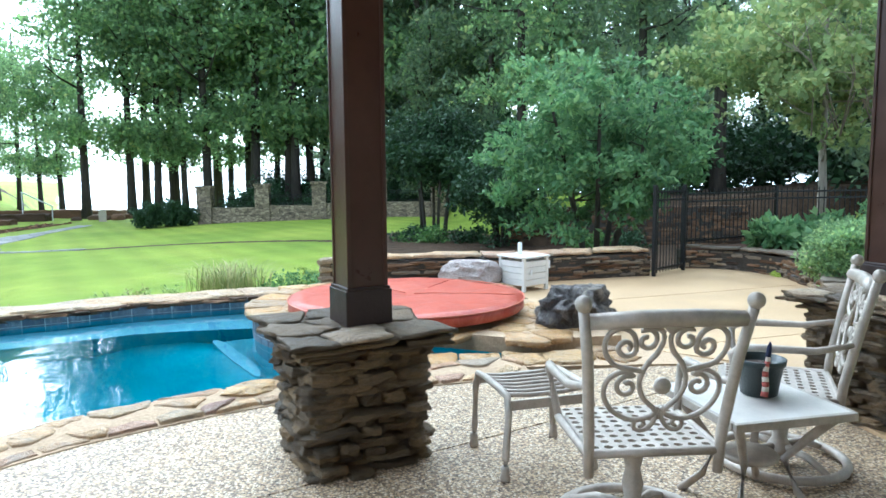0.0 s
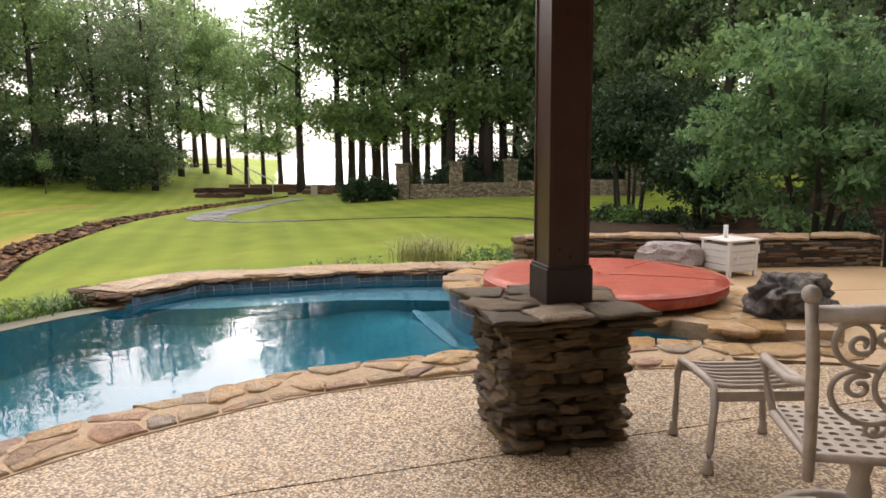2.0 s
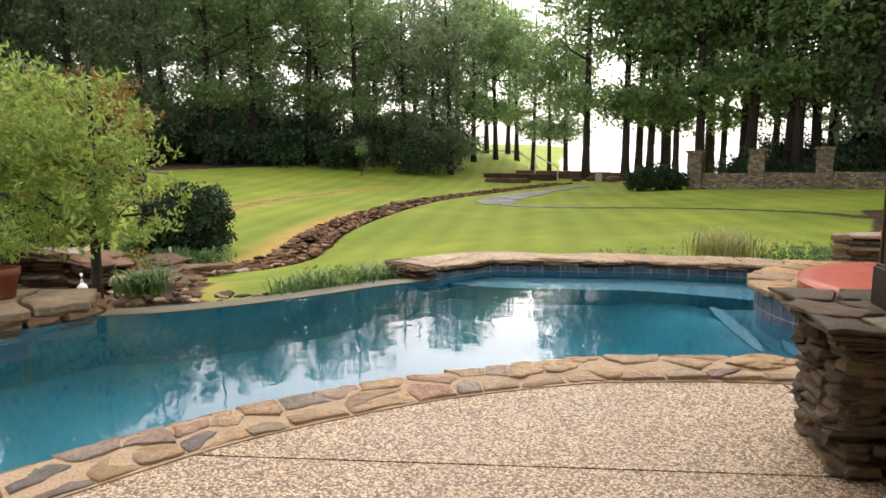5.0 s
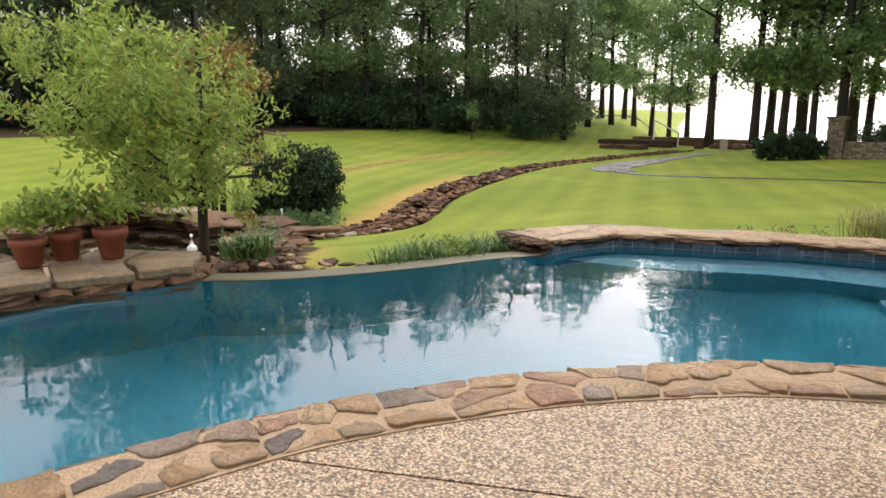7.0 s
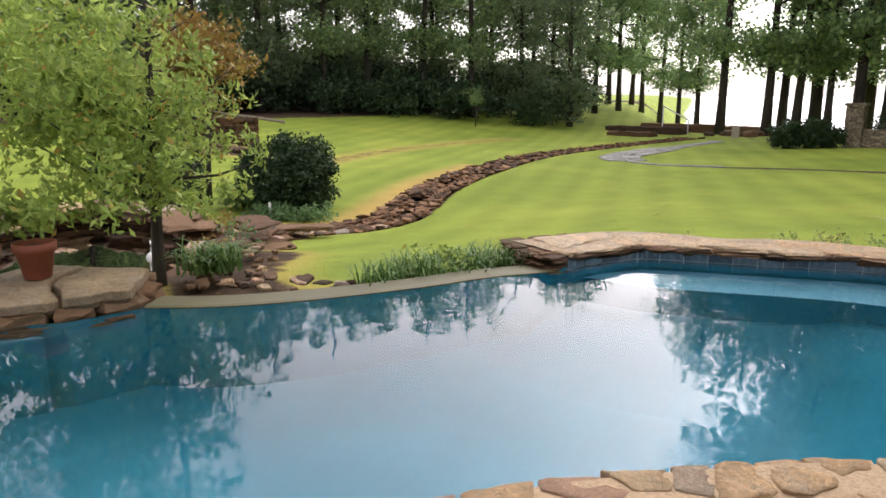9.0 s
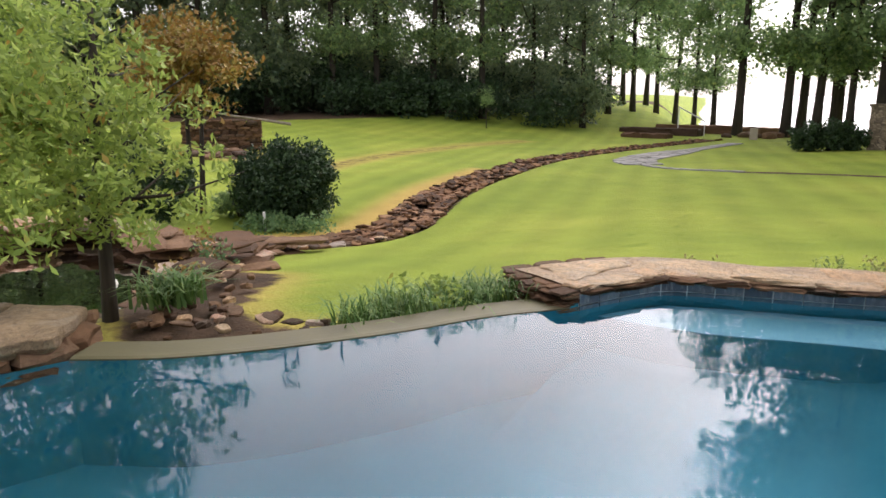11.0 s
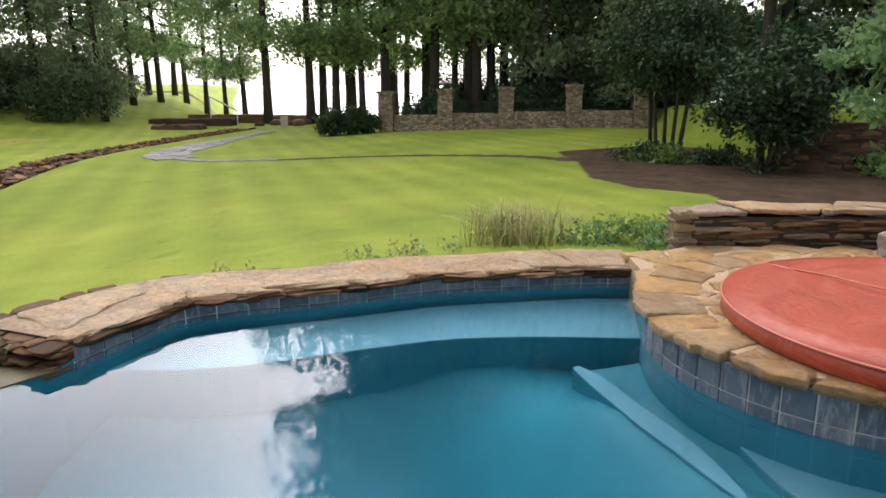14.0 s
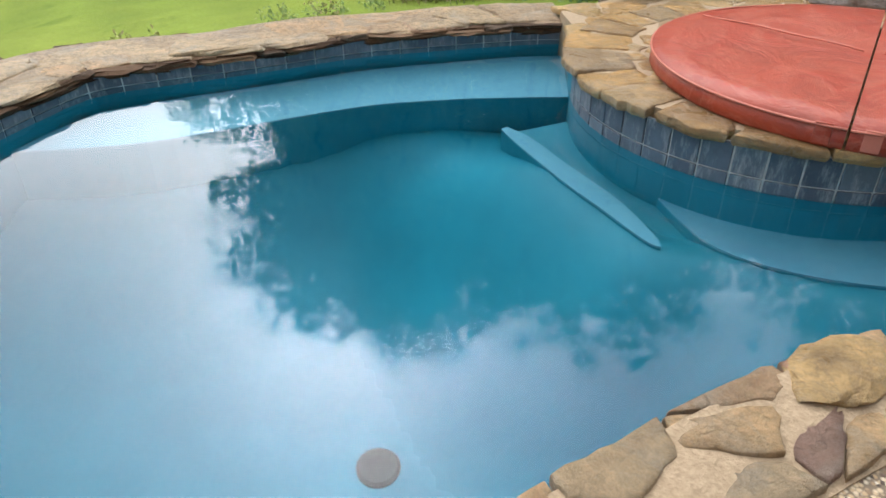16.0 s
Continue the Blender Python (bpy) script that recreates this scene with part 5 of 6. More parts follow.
def strap_plant(name, x, y, z, h, spread, count, mat, label, seed, category="plant", width=0.016, group=""):
    """A clump of arching blades."""
    g = random.Random(seed)
    verts, faces = [], []
    for _ in range(count):
        a, l = g.uniform(0, 2 * math.pi), h * g.uniform(0.6, 1.15)
        b0 = (g.gauss(0, spread * 0.25), g.gauss(0, spread * 0.25))
        out = spread * g.uniform(0.2, 1.0)
        w = width * g.uniform(0.6, 1.2)
        px, py = -math.sin(a) * w, math.cos(a) * w
        prev = None
        for k in range(5):
            t = k / 4
            cx, cy = b0[0] + math.cos(a) * out * t ** 1.6, b0[1] + math.sin(a) * out * t ** 1.6
            cz = l * (1.9 * t - 1.25 * t * t)
            f = 1 - t * 0.9
            i = len(verts)
            verts += [(cx - px * f, cy - py * f, cz), (cx + px * f, cy + py * f, cz)]
            if prev is not None:
                faces.append((prev, prev + 1, i + 1, i))
            prev = i
    root = empty(name, Matrix.Translation((x, y, z)), label, category, group)
    put("tuft", mesh("tuft", verts, faces, mat), root)
    return root


for k, (x, y, h) in enumerate([(-5.22, 6.95, 0.44), (-5.08, 7.36, 0.46), (-5.32, 7.30, 0.36), (-4.95, 7.72, 0.40), (-4.88, 7.95, 0.42), (-4.72, 8.2, 0.40), (-5.02, 8.1, 0.34)]):
    strap_plant("strap_leaf_plant", x, y, ground_z(x, y) - 0.02, h, 0.42, 120, L_GRASS, "clump of arching strap-leaved plant beyond the pool edge", 200 + k, group="strap-leaved plants", width=0.011)
for k, (x, y) in enumerate([(-5.0, 7.85), (-5.18, 7.6)]):
    low_plant(x, y, ground_z(x, y), 0.35, 0.34, L_WILLOW, "small light green shrub among the strap leaves", 225 + k, 26, 22, 0.06)
strap_plant("ornamental_grass", -1.35, 11.75, ground_z(-1.35, 11.75), 0.52, 0.95, 420, L_DRY, "tuft of dry ornamental grass behind the far coping", 220, width=0.006)
strap_plant("strap_leaf_plant", -6.95, 6.35, -0.22, 0.34, 0.5, 200, L_GRASS, "clump of strap leaves beside the flat ledge", 221)


for k, (x, y, w, h) in enumerate([(-0.45, 11.9, 0.5, 0.3), (-0.05, 12.0, 0.6, 0.34), (0.4, 12.1, 0.6, 0.36), (0.75, 12.3, 0.5, 0.36), (0.2, 11.6, 0.5, 0.3), (0.5, 11.4, 0.4, 0.3)]):
    low_plant(x, y, ground_z(x, y), w, h, L_WILLOW if k % 2 else L_GREEN, "low leafy green bedding plant behind the coping", 230 + k)
for k, (x, y) in enumerate([(-2.75, 10.85), (-2.4, 10.95), (-2.1, 11.0), (-3.9, 10.45)]):
    low_plant(x, y, ground_z(x, y), 0.3, 0.16, L_DRY if k % 2 else L_YELLOW, "small yellowing weed behind the coping", 240 + k, 10, 14, 0.04)
for k, (x, y) in enumerate([(-13.5, 12.1), (-13.0, 12.5), (-13.9, 11.9)]):
    low_plant(x, y, ground_z(x, y), 0.6, 0.4, L_GREEN, "pale green leafy plant at the foot of the bush", 250 + k, 30, 26, 0.09)


# ---- cast aluminium furniture ----
def lattice_plate(w, d, nx, ny, t=0.012):
    """A cast plate pierced with rows of round holes."""
    bm = bmesh.new()
    sx, sy = w / nx, d / ny
    for i in range(nx):
        for j in range(ny):
            cx, cy = -w / 2 + (i + 0.5) * sx, -d / 2 + (j + 0.5) * sy
            sq, ho = [], []
            for k in range(8):
                a = math.pi / 4 * k
                m = max(abs(math.cos(a)), abs(math.sin(a)))
                sq.append((cx + math.cos(a) / m * sx / 2, cy + math.sin(a) / m * sy / 2))
                ho.append((cx + math.cos(a) * sx * 0.33, cy + math.sin(a) * sy * 0.33 * (0.75 if math.sin(a) < 0 else 1)))
            ot = [bm.verts.new((x, y, t / 2)) for x, y in sq]
            it = [bm.verts.new((x, y, t / 2)) for x, y in ho]
            ib = [bm.verts.new((x, y, -t / 2)) for x, y in ho]
            ob = [bm.verts.new((x, y, -t / 2)) for x, y in sq]
            for k in range(8):
                l = (k + 1) % 8
                bm.faces.new((ot[k], ot[l], it[l], it[k]))
                bm.faces.new((it[k], it[l], ib[l], ib[k]))
                bm.faces.new((ib[k], ib[l], ob[l], ob[k]))
    bmesh.ops.remove_doubles(bm, verts=bm.verts, dist=0.0005)
    return bm


def swivel_chair(m, label):
    root = empty("patio_chair", m, label, "chair", "patio chairs")
    seat = part("seat", lattice_plate(0.50, 0.50, 9, 9), M_ALU, root, m=pose(0, 0.03, 0.425))
    fr = [(-0.265, -0.23, 0.42), (-0.27, 0.2, 0.42), (-0.24, 0.29, 0.405), (0.24, 0.29, 0.405), (0.27, 0.2, 0.42), (0.265, -0.23, 0.42)]
    part("seat_frame", tube_bm(fr, 0.019, 8, closed=True), M_ALU, root, smooth=True)
    back = part("top_rail", tube_bm([(-0.29, -0.33, 0.955), (-0.1, -0.345, 0.965), (0.1, -0.345, 0.965), (0.29, -0.33, 0.955)], [0.030, 0.034, 0.034, 0.030], 8), M_ALU, root, smooth=True)
    part("diamond", box_bm(0.05, 0.02, 0.05, (0, 0, 0), 0.004), M_ALU, back, m=pose(0, -0.352, 0.945, 0, 45, 0))
    for s in (-1, 1):
        pst = part("back_post", tube_bm([(s * 0.255, -0.225, 0.33), (s * 0.26, -0.24, 0.5), (s * 0.285, -0.30, 0.8), (s * 0.315, -0.345, 1.0)], [0.019, 0.022, 0.022, 0.021], 8), M_ALU, root, smooth=True)
        bm = bmesh.new()
        bmesh.ops.create_uvsphere(bm, u_segments=12, v_segments=8, radius=0.032, matrix=Matrix.Translation((s * 0.318, -0.352, 1.025)))
        part("finial", bm, M_ALU, pst, smooth=True)
        arm = tube_bm([(s * 0.285, -0.27, 0.70), (s * 0.31, -0.12, 0.665), (s * 0.315, 0.1, 0.66), (s * 0.31, 0.2, 0.655), (s * 0.30, 0.245, 0.62), (s * 0.285, 0.235, 0.52), (s * 0.27, 0.20, 0.425)], [0.014, 0.017, 0.02, 0.021, 0.019, 0.016, 0.017], 8)
        part("armrest", arm, M_ALU, root, smooth=True)

        def slope(p):
            return [(x, -0.245 - (z - 0.5) * 0.22, z) for x, _, z in p]

        def scroll(pts, thick=0.0105):
            part("scroll", tube_bm(slope([tuple(p) for p in spline(pts, 0.016)]), thick, 6), M_ALU, root, smooth=True)

        def curl(cx, cz, r0, a0, turns):
            """A spiral that winds inwards from the angle a0; mirrored for the other side."""
            return [(s * (cx + q * math.cos(a)), 0, cz + q * math.sin(a)) for q, a in [(r0 * (1 - 0.72 * k / 12), math.radians(a0 + 360 * turns * k / 12)) for k in range(13)]]

        # lyre from the top centre down to the foot
        scroll(curl(0.075, 0.882, 0.046, 60, 1.1)[::-1] + [(s * 0.030, 0, 0.925), (s * 0.012, 0, 0.890), (s * 0.028, 0, 0.838), (s * 0.068, 0, 0.785), (s * 0.088, 0, 0.720), (s * 0.070, 0, 0.655), (s * 0.022, 0, 0.605), (s * 0.004, 0, 0.565)])
        # upper outer scroll against the post
        scroll(curl(0.150, 0.858, 0.040, 200, 1.1)[::-1] + [(s * 0.125, 0, 0.905), (s * 0.175, 0, 0.932), (s * 0.222, 0, 0.905), (s * 0.228, 0, 0.845), (s * 0.190, 0, 0.790), (s * 0.130, 0, 0.772), (s * 0.078, 0, 0.760)])
        # broad lower scroll
        scroll(curl(0.135, 0.700, 0.047, 120, -1.2)[::-1] + [(s * 0.150, 0, 0.762), (s * 0.205, 0, 0.735), (s * 0.220, 0, 0.672), (s * 0.180, 0, 0.600), (s * 0.100, 0, 0.562), (s * 0.030, 0, 0.578), (s * 0.004, 0, 0.610)])
        # small curls at the foot
        scroll([(s * 0.004, 0, 0.600), (s * 0.016, 0, 0.555), (s * 0.040, 0, 0.525)] + curl(0.070, 0.545, 0.030, 250, 1.1), 0.0095)
    part("rosette", lathe_bm([(0.012, -0.01), (0.035, 0.0), (0.03, 0.012), (0.005, 0.02)], 10), M_ALU, root, smooth=True, m=pose(0, -0.29, 0.70, 90, 0, 0))
    base = part("pedestal", lathe_bm([(0.075, 0.05), (0.06, 0.09), (0.035, 0.13), (0.045, 0.20), (0.03, 0.26), (0.05, 0.34), (0.11, 0.385), (0.13, 0.40)], 16), M_ALU, root, smooth=True)
    part("base_ring", tube_bm([(0.31 * math.cos(a), 0.31 * math.sin(a), 0.03) for a in np.linspace(0, 2 * math.pi, 33)[:-1]], 0.024, 8, closed=True), M_ALU, base, smooth=True)
    for k in range(4):
        a = math.pi / 4 + k * math.pi / 2
        part("spoke", tube_bm([(0.05 * math.cos(a), 0.05 * math.sin(a), 0.09), (0.17 * math.cos(a), 0.17 * math.sin(a), 0.085), (0.31 * math.cos(a), 0.31 * math.sin(a), 0.03)], [0.022, 0.019, 0.015], 6), M_ALU, base, smooth=True)
    return root


chair_a = swivel_chair(pose(1.615, 4.06, 0.006, 0, 0, -3), "weathered cast aluminium swivel chair with a scrollwork back")
copy_thing(chair_a, pose(2.63, 4.60, 0.006, 0, 0, 60))


def ottoman():
    root = empty("ottoman", pose(1.385, 4.86, 0, 0, 0, 9), "weathered cast aluminium ottoman with a slatted top", "ottoman")
    for s in (-1, 1):
        part("side_rail", tube_bm([(s * 0.24, -0.235, 0.0), (s * 0.235, -0.235, 0.12), (s * 0.225, -0.245, 0.33), (s * 0.22, -0.215, 0.415), (s * 0.22, -0.1, 0.425), (s * 0.22, 0.1, 0.425), (s * 0.22, 0.215, 0.415), (s * 0.225, 0.245, 0.33), (s * 0.235, 0.235, 0.12), (s * 0.24, 0.235, 0.0)], 0.019, 8), M_ALU, root, smooth=True)
        for t in (-1, 1):
            part("foot", lathe_bm([(0.022, 0), (0.028, 0.012), (0.02, 0.04), (0.024, 0.06), (0.018, 0.075)], 10), M_ALU, root, smooth=True, m=pose(s * 0.24, t * 0.236, 0.0))
    for k in range(7):
        y = -0.18 + 0.06 * k
        part("slat", tube_bm([(-0.22, y, 0.415), (-0.1, y, 0.402), (0.1, y, 0.402), (0.22, y, 0.415)], 0.0125, 6), M_ALU, root, smooth=True)
    for y in (-0.235, 0.235):
        part("apron", box_bm(0.42, 0.014, 0.05, (0, y, 0.375), 0.004), M_ALU, root)


ottoman()


def side_table():
    root = empty("side_table", pose(2.22, 4.20, 0, 0, 0, 6), "low square weathered aluminium side table beside the chairs", "table")
    top = part("tabletop", box_bm(0.56, 0.56, 0.028, (0, 0, 0.482), 0.006), plain("weathered_table_top", (0.62, 0.58, 0.53), 0.45, 0.1, 0.3, 6), root)
    for s in (-1, 1):
        part("edge_strip", box_bm(0.58, 0.025, 0.036, (0, s * 0.284, 0.478), 0.005), M_ALU, top)
        part("edge_strip", box_bm(0.025, 0.54, 0.036, (s * 0.284, 0, 0.478), 0.005), M_ALU, top)
        for t in (-1, 1):
            part("leg", tube_bm([(s * 0.24, t * 0.24, 0.465), (s * 0.17, t * 0.17, 0.36), (s * 0.10, t * 0.10, 0.24), (s * 0.14, t * 0.14, 0.10), (s * 0.21, t * 0.21, 0.0)], [0.022, 0.02, 0.018, 0.017, 0.02], 8), M_ALU, root, smooth=True)
    part("stretcher", lathe_bm([(0.11, 0.215), (0.125, 0.225), (0.125, 0.24), (0.11, 0.25)], 20), M_ALU, root, smooth=True)
    return root


side_table()


def table_pot():
    root = empty("plant_pot", pose(2.28, 4.24, 0.4965), "dark green plastic flower pot on the side table", "pot")
    part("body", lathe_bm([(0.072, 0), (0.078, 0.004), (0.098, 0.135), (0.108, 0.14), (0.112, 0.165), (0.104, 0.167), (0.095, 0.14), (0.08, 0.13)], 28), M_POTGREEN, root, smooth=True)
    part("soil", lathe_bm([(0.09, 0.128), (0.07, 0.138), (0.01, 0.14)], 16), M_SOIL, root, "dark potting soil")
    fl = empty("rolled_flag", pose(2.235, 4.13, 0.498, -4, 6, 0), "small furled striped flag leaning on the pot", "flag")
    cols = [plain("faded_red_cloth", (0.40, 0.10, 0.08), 0.8), plain("cream_cloth", (0.62, 0.55, 0.46), 0.8)]
    for k in range(8):
        z0 = 0.02 + 0.022 * k
        rr = 0.017 * (1 - 0.05 * k)
        part("stripe", tube_bm([(0.004 * math.sin(k), 0, z0), (0.004 * math.sin(k + 1), 0.002, z0 + 0.022)], [rr, rr * 0.94], 8), cols[k % 2], fl, smooth=True)
    part("canton", tube_bm([(0, 0, 0.195), (0.004, 0, 0.24), (0.006, 0, 0.262)], [0.012, 0.010, 0.003], 8), plain("navy_cloth", (0.015, 0.02, 0.06), 0.8), fl, "dark navy cloth tip", smooth=True)


table_pot()


# ---- boulders, box, walls beyond the spa ----
def boulder(name, x, y, z, sx, sy, sz, rot, mat, label, seed, rough=0.25, sub=3):
    bm = bmesh.new()
    bmesh.ops.create_icosphere(bm, subdivisions=sub, radius=0.5)
    o = Vector((seed * 3.1, seed * 1.7, 0))
    for v in bm.verts:
        d = v.co.normalized()
        k = 1 + rough * noise.noise(d * 1.6 + o) + rough * 0.6 * noise.noise(d * 4.2 + o) + rough * 0.3 * noise.noise(d * 10 + o)
        q = d * 0.5 * k
        q.z = max(q.z, -0.32)
        q.z = min(q.z, 0.42 + 0.04 * noise.noise(d * 6 + o))
        v.co = Vector((q.x * sx, q.y * sy, (q.z + 0.32) * sz / 0.74))
    return put(name, from_bm(name, bm, mat), None, pose(x, y, z, 0, 0, rot), label, "boulder")


boulder("boulder", 1.98, 10.32, 0.07, 0.82, 0.5, 0.33, -14, M_BOULDER, "pale weathered boulder beside the white box", 3, 0.25)
boulder("boulder", 2.56, 7.66, 0.02, 0.76, 0.58, 0.43, 30, M_VOLC, "dark pitted rough boulder beside the spa cover", 7, 0.42, 4)


def white_box():
    root = empty("pump_box", Matrix.LocRotScale((2.66, 10.2, 0.02), Euler((0, 0, radians(32))), (0.86, 0.86, 0.93)), "white painted slatted wooden box on short legs", "box")
    for s in (-1, 1):
        for t in (-1, 1):
            part("leg", box_bm(0.05, 0.05, 0.46, (s * 0.24, t * 0.24, 0.23), 0.004), M_WHITE, root)
        for k in range(4):
            z = 0.12 + 0.085 * k
            part("slat", box_bm(0.44, 0.018, 0.078, (0, s * 0.25, z), 0.003), M_WHITE, root)
            part("slat", box_bm(0.018, 0.44, 0.078, (s * 0.25, 0, z), 0.003), M_WHITE, root)
    part("lid", box_bm(0.57, 0.57, 0.025, (0, 0, 0.47), 0.005), M_WHITE, root)
    part("latch", box_bm(0.03, 0.03, 0.07, (-0.12, -0.272, 0.26), 0.004), M_RAIL, root, "small metal latch")
    pp = empty("vent_pipe", pose(2.62, 10.24, 0.4695), "short white plastic pipe on the box", "pipe")
    part("tube", lathe_bm([(0.028, 0), (0.028, 0.15), (0.024, 0.155), (0.005, 0.156)], 14), M_PVC, pp, smooth=True)


white_box()


def garden_wall(name, line, z0, z1, label, variants, seed, depth=0.3, course=0.06, length=(0.16, 0.45), cap=True, capmat=M_FLAG, side=-1, thick=0.065):
    r = random.Random(seed)
    tr = Track(spline(line, 0.15))
    root = empty(name, Matrix.Identity(4), label, "wall", kind="structure")
    bm = bmesh.new()
    rows = []
    for s in np.linspace(0, tr.length, int(tr.length / 0.2) + 2):
        a, b = tr.at(s, 0.06 * side), tr.at(s, -depth * side)
        rows.append([bm.verts.new((a[0], a[1], z0 - 0.3)), bm.verts.new((a[0], a[1], z1 - 0.06)), bm.verts.new((b[0], b[1], z1 - 0.06)), bm.verts.new((b[0], b[1], z0 - 0.3))])
    for a, b in zip(rows, rows[1:]):
        for k in range(3):
            bm.faces.new((a[k], b[k], b[k + 1], a[k + 1]))
    bm.faces.new(rows[0])
    bm.faces.new(rows[-1][::-1])
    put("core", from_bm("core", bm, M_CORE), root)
    stack_face(root, tr, z0, z1 - 0.06, r, variants, 0.16, course, length, 0.025)
    if cap:
        w = depth + 0.12
        for poly in cells(tr.length, w, 0.42, r):
            flagstone(poly, lambda u, v: tr.at(u, side * 0.10 - side * v)[:2], z1 + r.uniform(-0.012, 0.012), thick, capmat, root, r, 0.008, 0.05, "cap_stone")
    return root


garden_wall("wall_garden", [(0.15, 10.72), (1.4, 10.85), (2.6, 10.75), (3.7, 10.95), (4.75, 11.1)], 0.02, 0.415, "low dry-stacked dark brown stone wall behind the spa", V_STACK + V_DARK + V_DARK, 31, 0.4, 0.030, (0.16, 0.6), thick=0.04)
garden_wall("wall_planter", [(5.6, 11.75), (6.15, 11.6), (6.5, 11.0), (6.55, 10.3), (6.2, 9.2), (5.4, 8.0), (4.75, 6.6)], 0.02, 0.36, "curved low dry-stacked stone planter wall", V_STACK + V_DARK, 32, 0.3, 0.032, (0.14, 0.45), side=-1, capmat=M_STACK, thick=0.035)
garden_wall("wall_terrace", [(5.4, 23.1), (6.6, 22.8), (9.0, 22.5), (13.0, 22.3)], -1.0, 0.55, "tall dark dry-stacked terrace wall under the trees", V_DARK, 33, 0.4, 0.11, (0.25, 0.7), cap=False)
bed = prism("mulch_bed", [(5.75, 11.75), (6.6, 11.5), (6.75, 10.3), (6.4, 9.1), (5.6, 7.9), (5.0, 6.6), (12, 5), (14, 13), (9, 13.2)], -0.2, 0.33, M_MULCH, label="raised bed of dark bark mulch behind the planter wall", category="garden bed", kind="structure")
part("outlet_box", box_bm(0.07, 0.05, 0.11, (0, 0, 0), 0.008), M_RAIL, empty("electric_outlet", pose(3.12, 10.70, 0.27), "small grey electric outlet box on the stone wall", "outlet"))


def iron_run(name, a, b, z, h, label, category, step=0.105, spear=True):
    L = math.hypot(b[0] - a[0], b[1] - a[1])
    ang = math.degrees(math.atan2(b[1] - a[1], b[0] - a[0]))
    root = empty(name, pose(a[0], a[1], z, 0, 0, ang), label, category)
    for x in (0, L):
        part("post", box_bm(0.05, 0.05, h + 0.1, (x, 0, (h + 0.1) / 2), 0.004), M_IRON, root)
    for zz in (0.1, h - 0.12, h):
        part("rail", box_bm(L, 0.03, 0.03, (L / 2, 0, zz), 0.003), M_IRON, root)
    n = int(L / step)
    me = from_bm("picket", tube_bm([(0, 0, 0.04), (0, 0, h + 0.04), (0, 0, h + 0.09)], [0.009, 0.009, 0.001], 6), M_IRON)
    for k in range(1, n):
        put("picket", me, root, pose(k * L / n, 0, 0))
    return root


gate = iron_run("garden_gate", (4.78, 10.95), (5.5, 11.5), 0.02, 1.22, "black wrought iron garden gate between stone walls", "gate", 0.09)
part("handle", tube_bm([(0.62, -0.02, 0.62), (0.62, -0.06, 0.64), (0.62, -0.06, 0.72), (0.62, -0.02, 0.74)], 0.009, 6), M_IRON, gate)
iron_run("iron_fence", (5.65, 11.85), (7.9, 12.9), 0.33, 0.85, "black iron picket fence behind the mulch bed", "fence")
iron_run("iron_fence", (7.9, 12.9), (10.6, 13.1), 0.33, 0.85, "black iron picket fence behind the mulch bed", "fence")


def bed_bush(x, y, z, rad, h, mat, label, seed, **kw):
    b = round_bush(x, y, rad, h, mat, label, seed, **kw)
    b.location.z = z
    return b


bed_bush(6.0, 8.45, 0.20, 0.58, 0.80, L_WOOD, "rounded green boxwood bush in the mulch bed", 111, leaf_size=0.05, count=170, per=80)
bed_bush(6.15, 7.6, 0.25, 0.5, 0.80, L_WOOD, "rounded green boxwood bush in the mulch bed", 112, leaf_size=0.05, count=150, per=80)
bed_bush(7.0, 11.4, 0.33, 0.45, 0.45, L_GREEN, "broad-leaved pale green plant in the mulch bed", 113, leaf_size=0.16, count=60, per=16)
bed_bush(8.1, 11.7, 0.33, 0.55, 0.5, L_GREEN, "broad-leaved green plant along the fence", 114, leaf_size=0.15, count=60, per=16)
bed_bush(9.3, 12.0, 0.33, 0.6, 0.5, L_WILLOW, "light green plant along the fence", 115, leaf_size=0.12, count=60, per=20)
rose = bed_bush(8.15, 10.6, 0.33, 0.5, 0.85, L_GREEN, "rose bush with a few bright red blooms", 116, leaf_size=0.07, count=60, per=24)
for k, (dx, dy, dz) in enumerate([(-0.25, -0.25, 0.84), (0.12, -0.32, 0.72), (0.3, -0.1, 0.9), (-0.05, -0.1, 0.98)]):
    put("bloom", leaves("bloom", [(dx, dy, dz)], [0.05], 36, 0.05, L_ROSE, 300 + k, 0.9), rose, label="red rose bloom")

# ---- the far wall's end ----
endw = empty("wall_pool_end", Matrix.Identity(4), "stacked dark shale end of the raised far pool wall", "wall", kind="structure")
rr = random.Random(41)
stack_face(endw, Track([(-4.02, 8.26), (-4.42, 8.38), (-4.86, 8.62)]), -0.20, 0.035, rr, V_DARK, 0.24, 0.022, (0.07, 0.28), 0.05, 0.07)
stack_face(endw, Track(spline([(-4.86, 8.62), (-4.75, 9.0), (-4.5, 9.4), (-4.0, 9.74), (-3.3, 9.99), (-2.65, 10.28)], 0.2)), -0.32, 0.0, rr, V_DARK, 0.2, 0.035, (0.12, 0.4), 0.03, 0.06)
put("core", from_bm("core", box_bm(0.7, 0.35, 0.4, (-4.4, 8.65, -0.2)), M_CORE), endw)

# ---- pond, ledge and pots ----
pond_line = spline(POND, 0.2, True)
bm = bmesh.new()
f = bm.faces.new([bm.verts.new((p[0], p[1], -0.45)) for p in pond_line])
bmesh.ops.triangulate(bm, faces=[f])
put("water_pond", from_bm("water_pond", bm, M_POND), label="dark still pond water among rocks", category="pond", kind="structure")


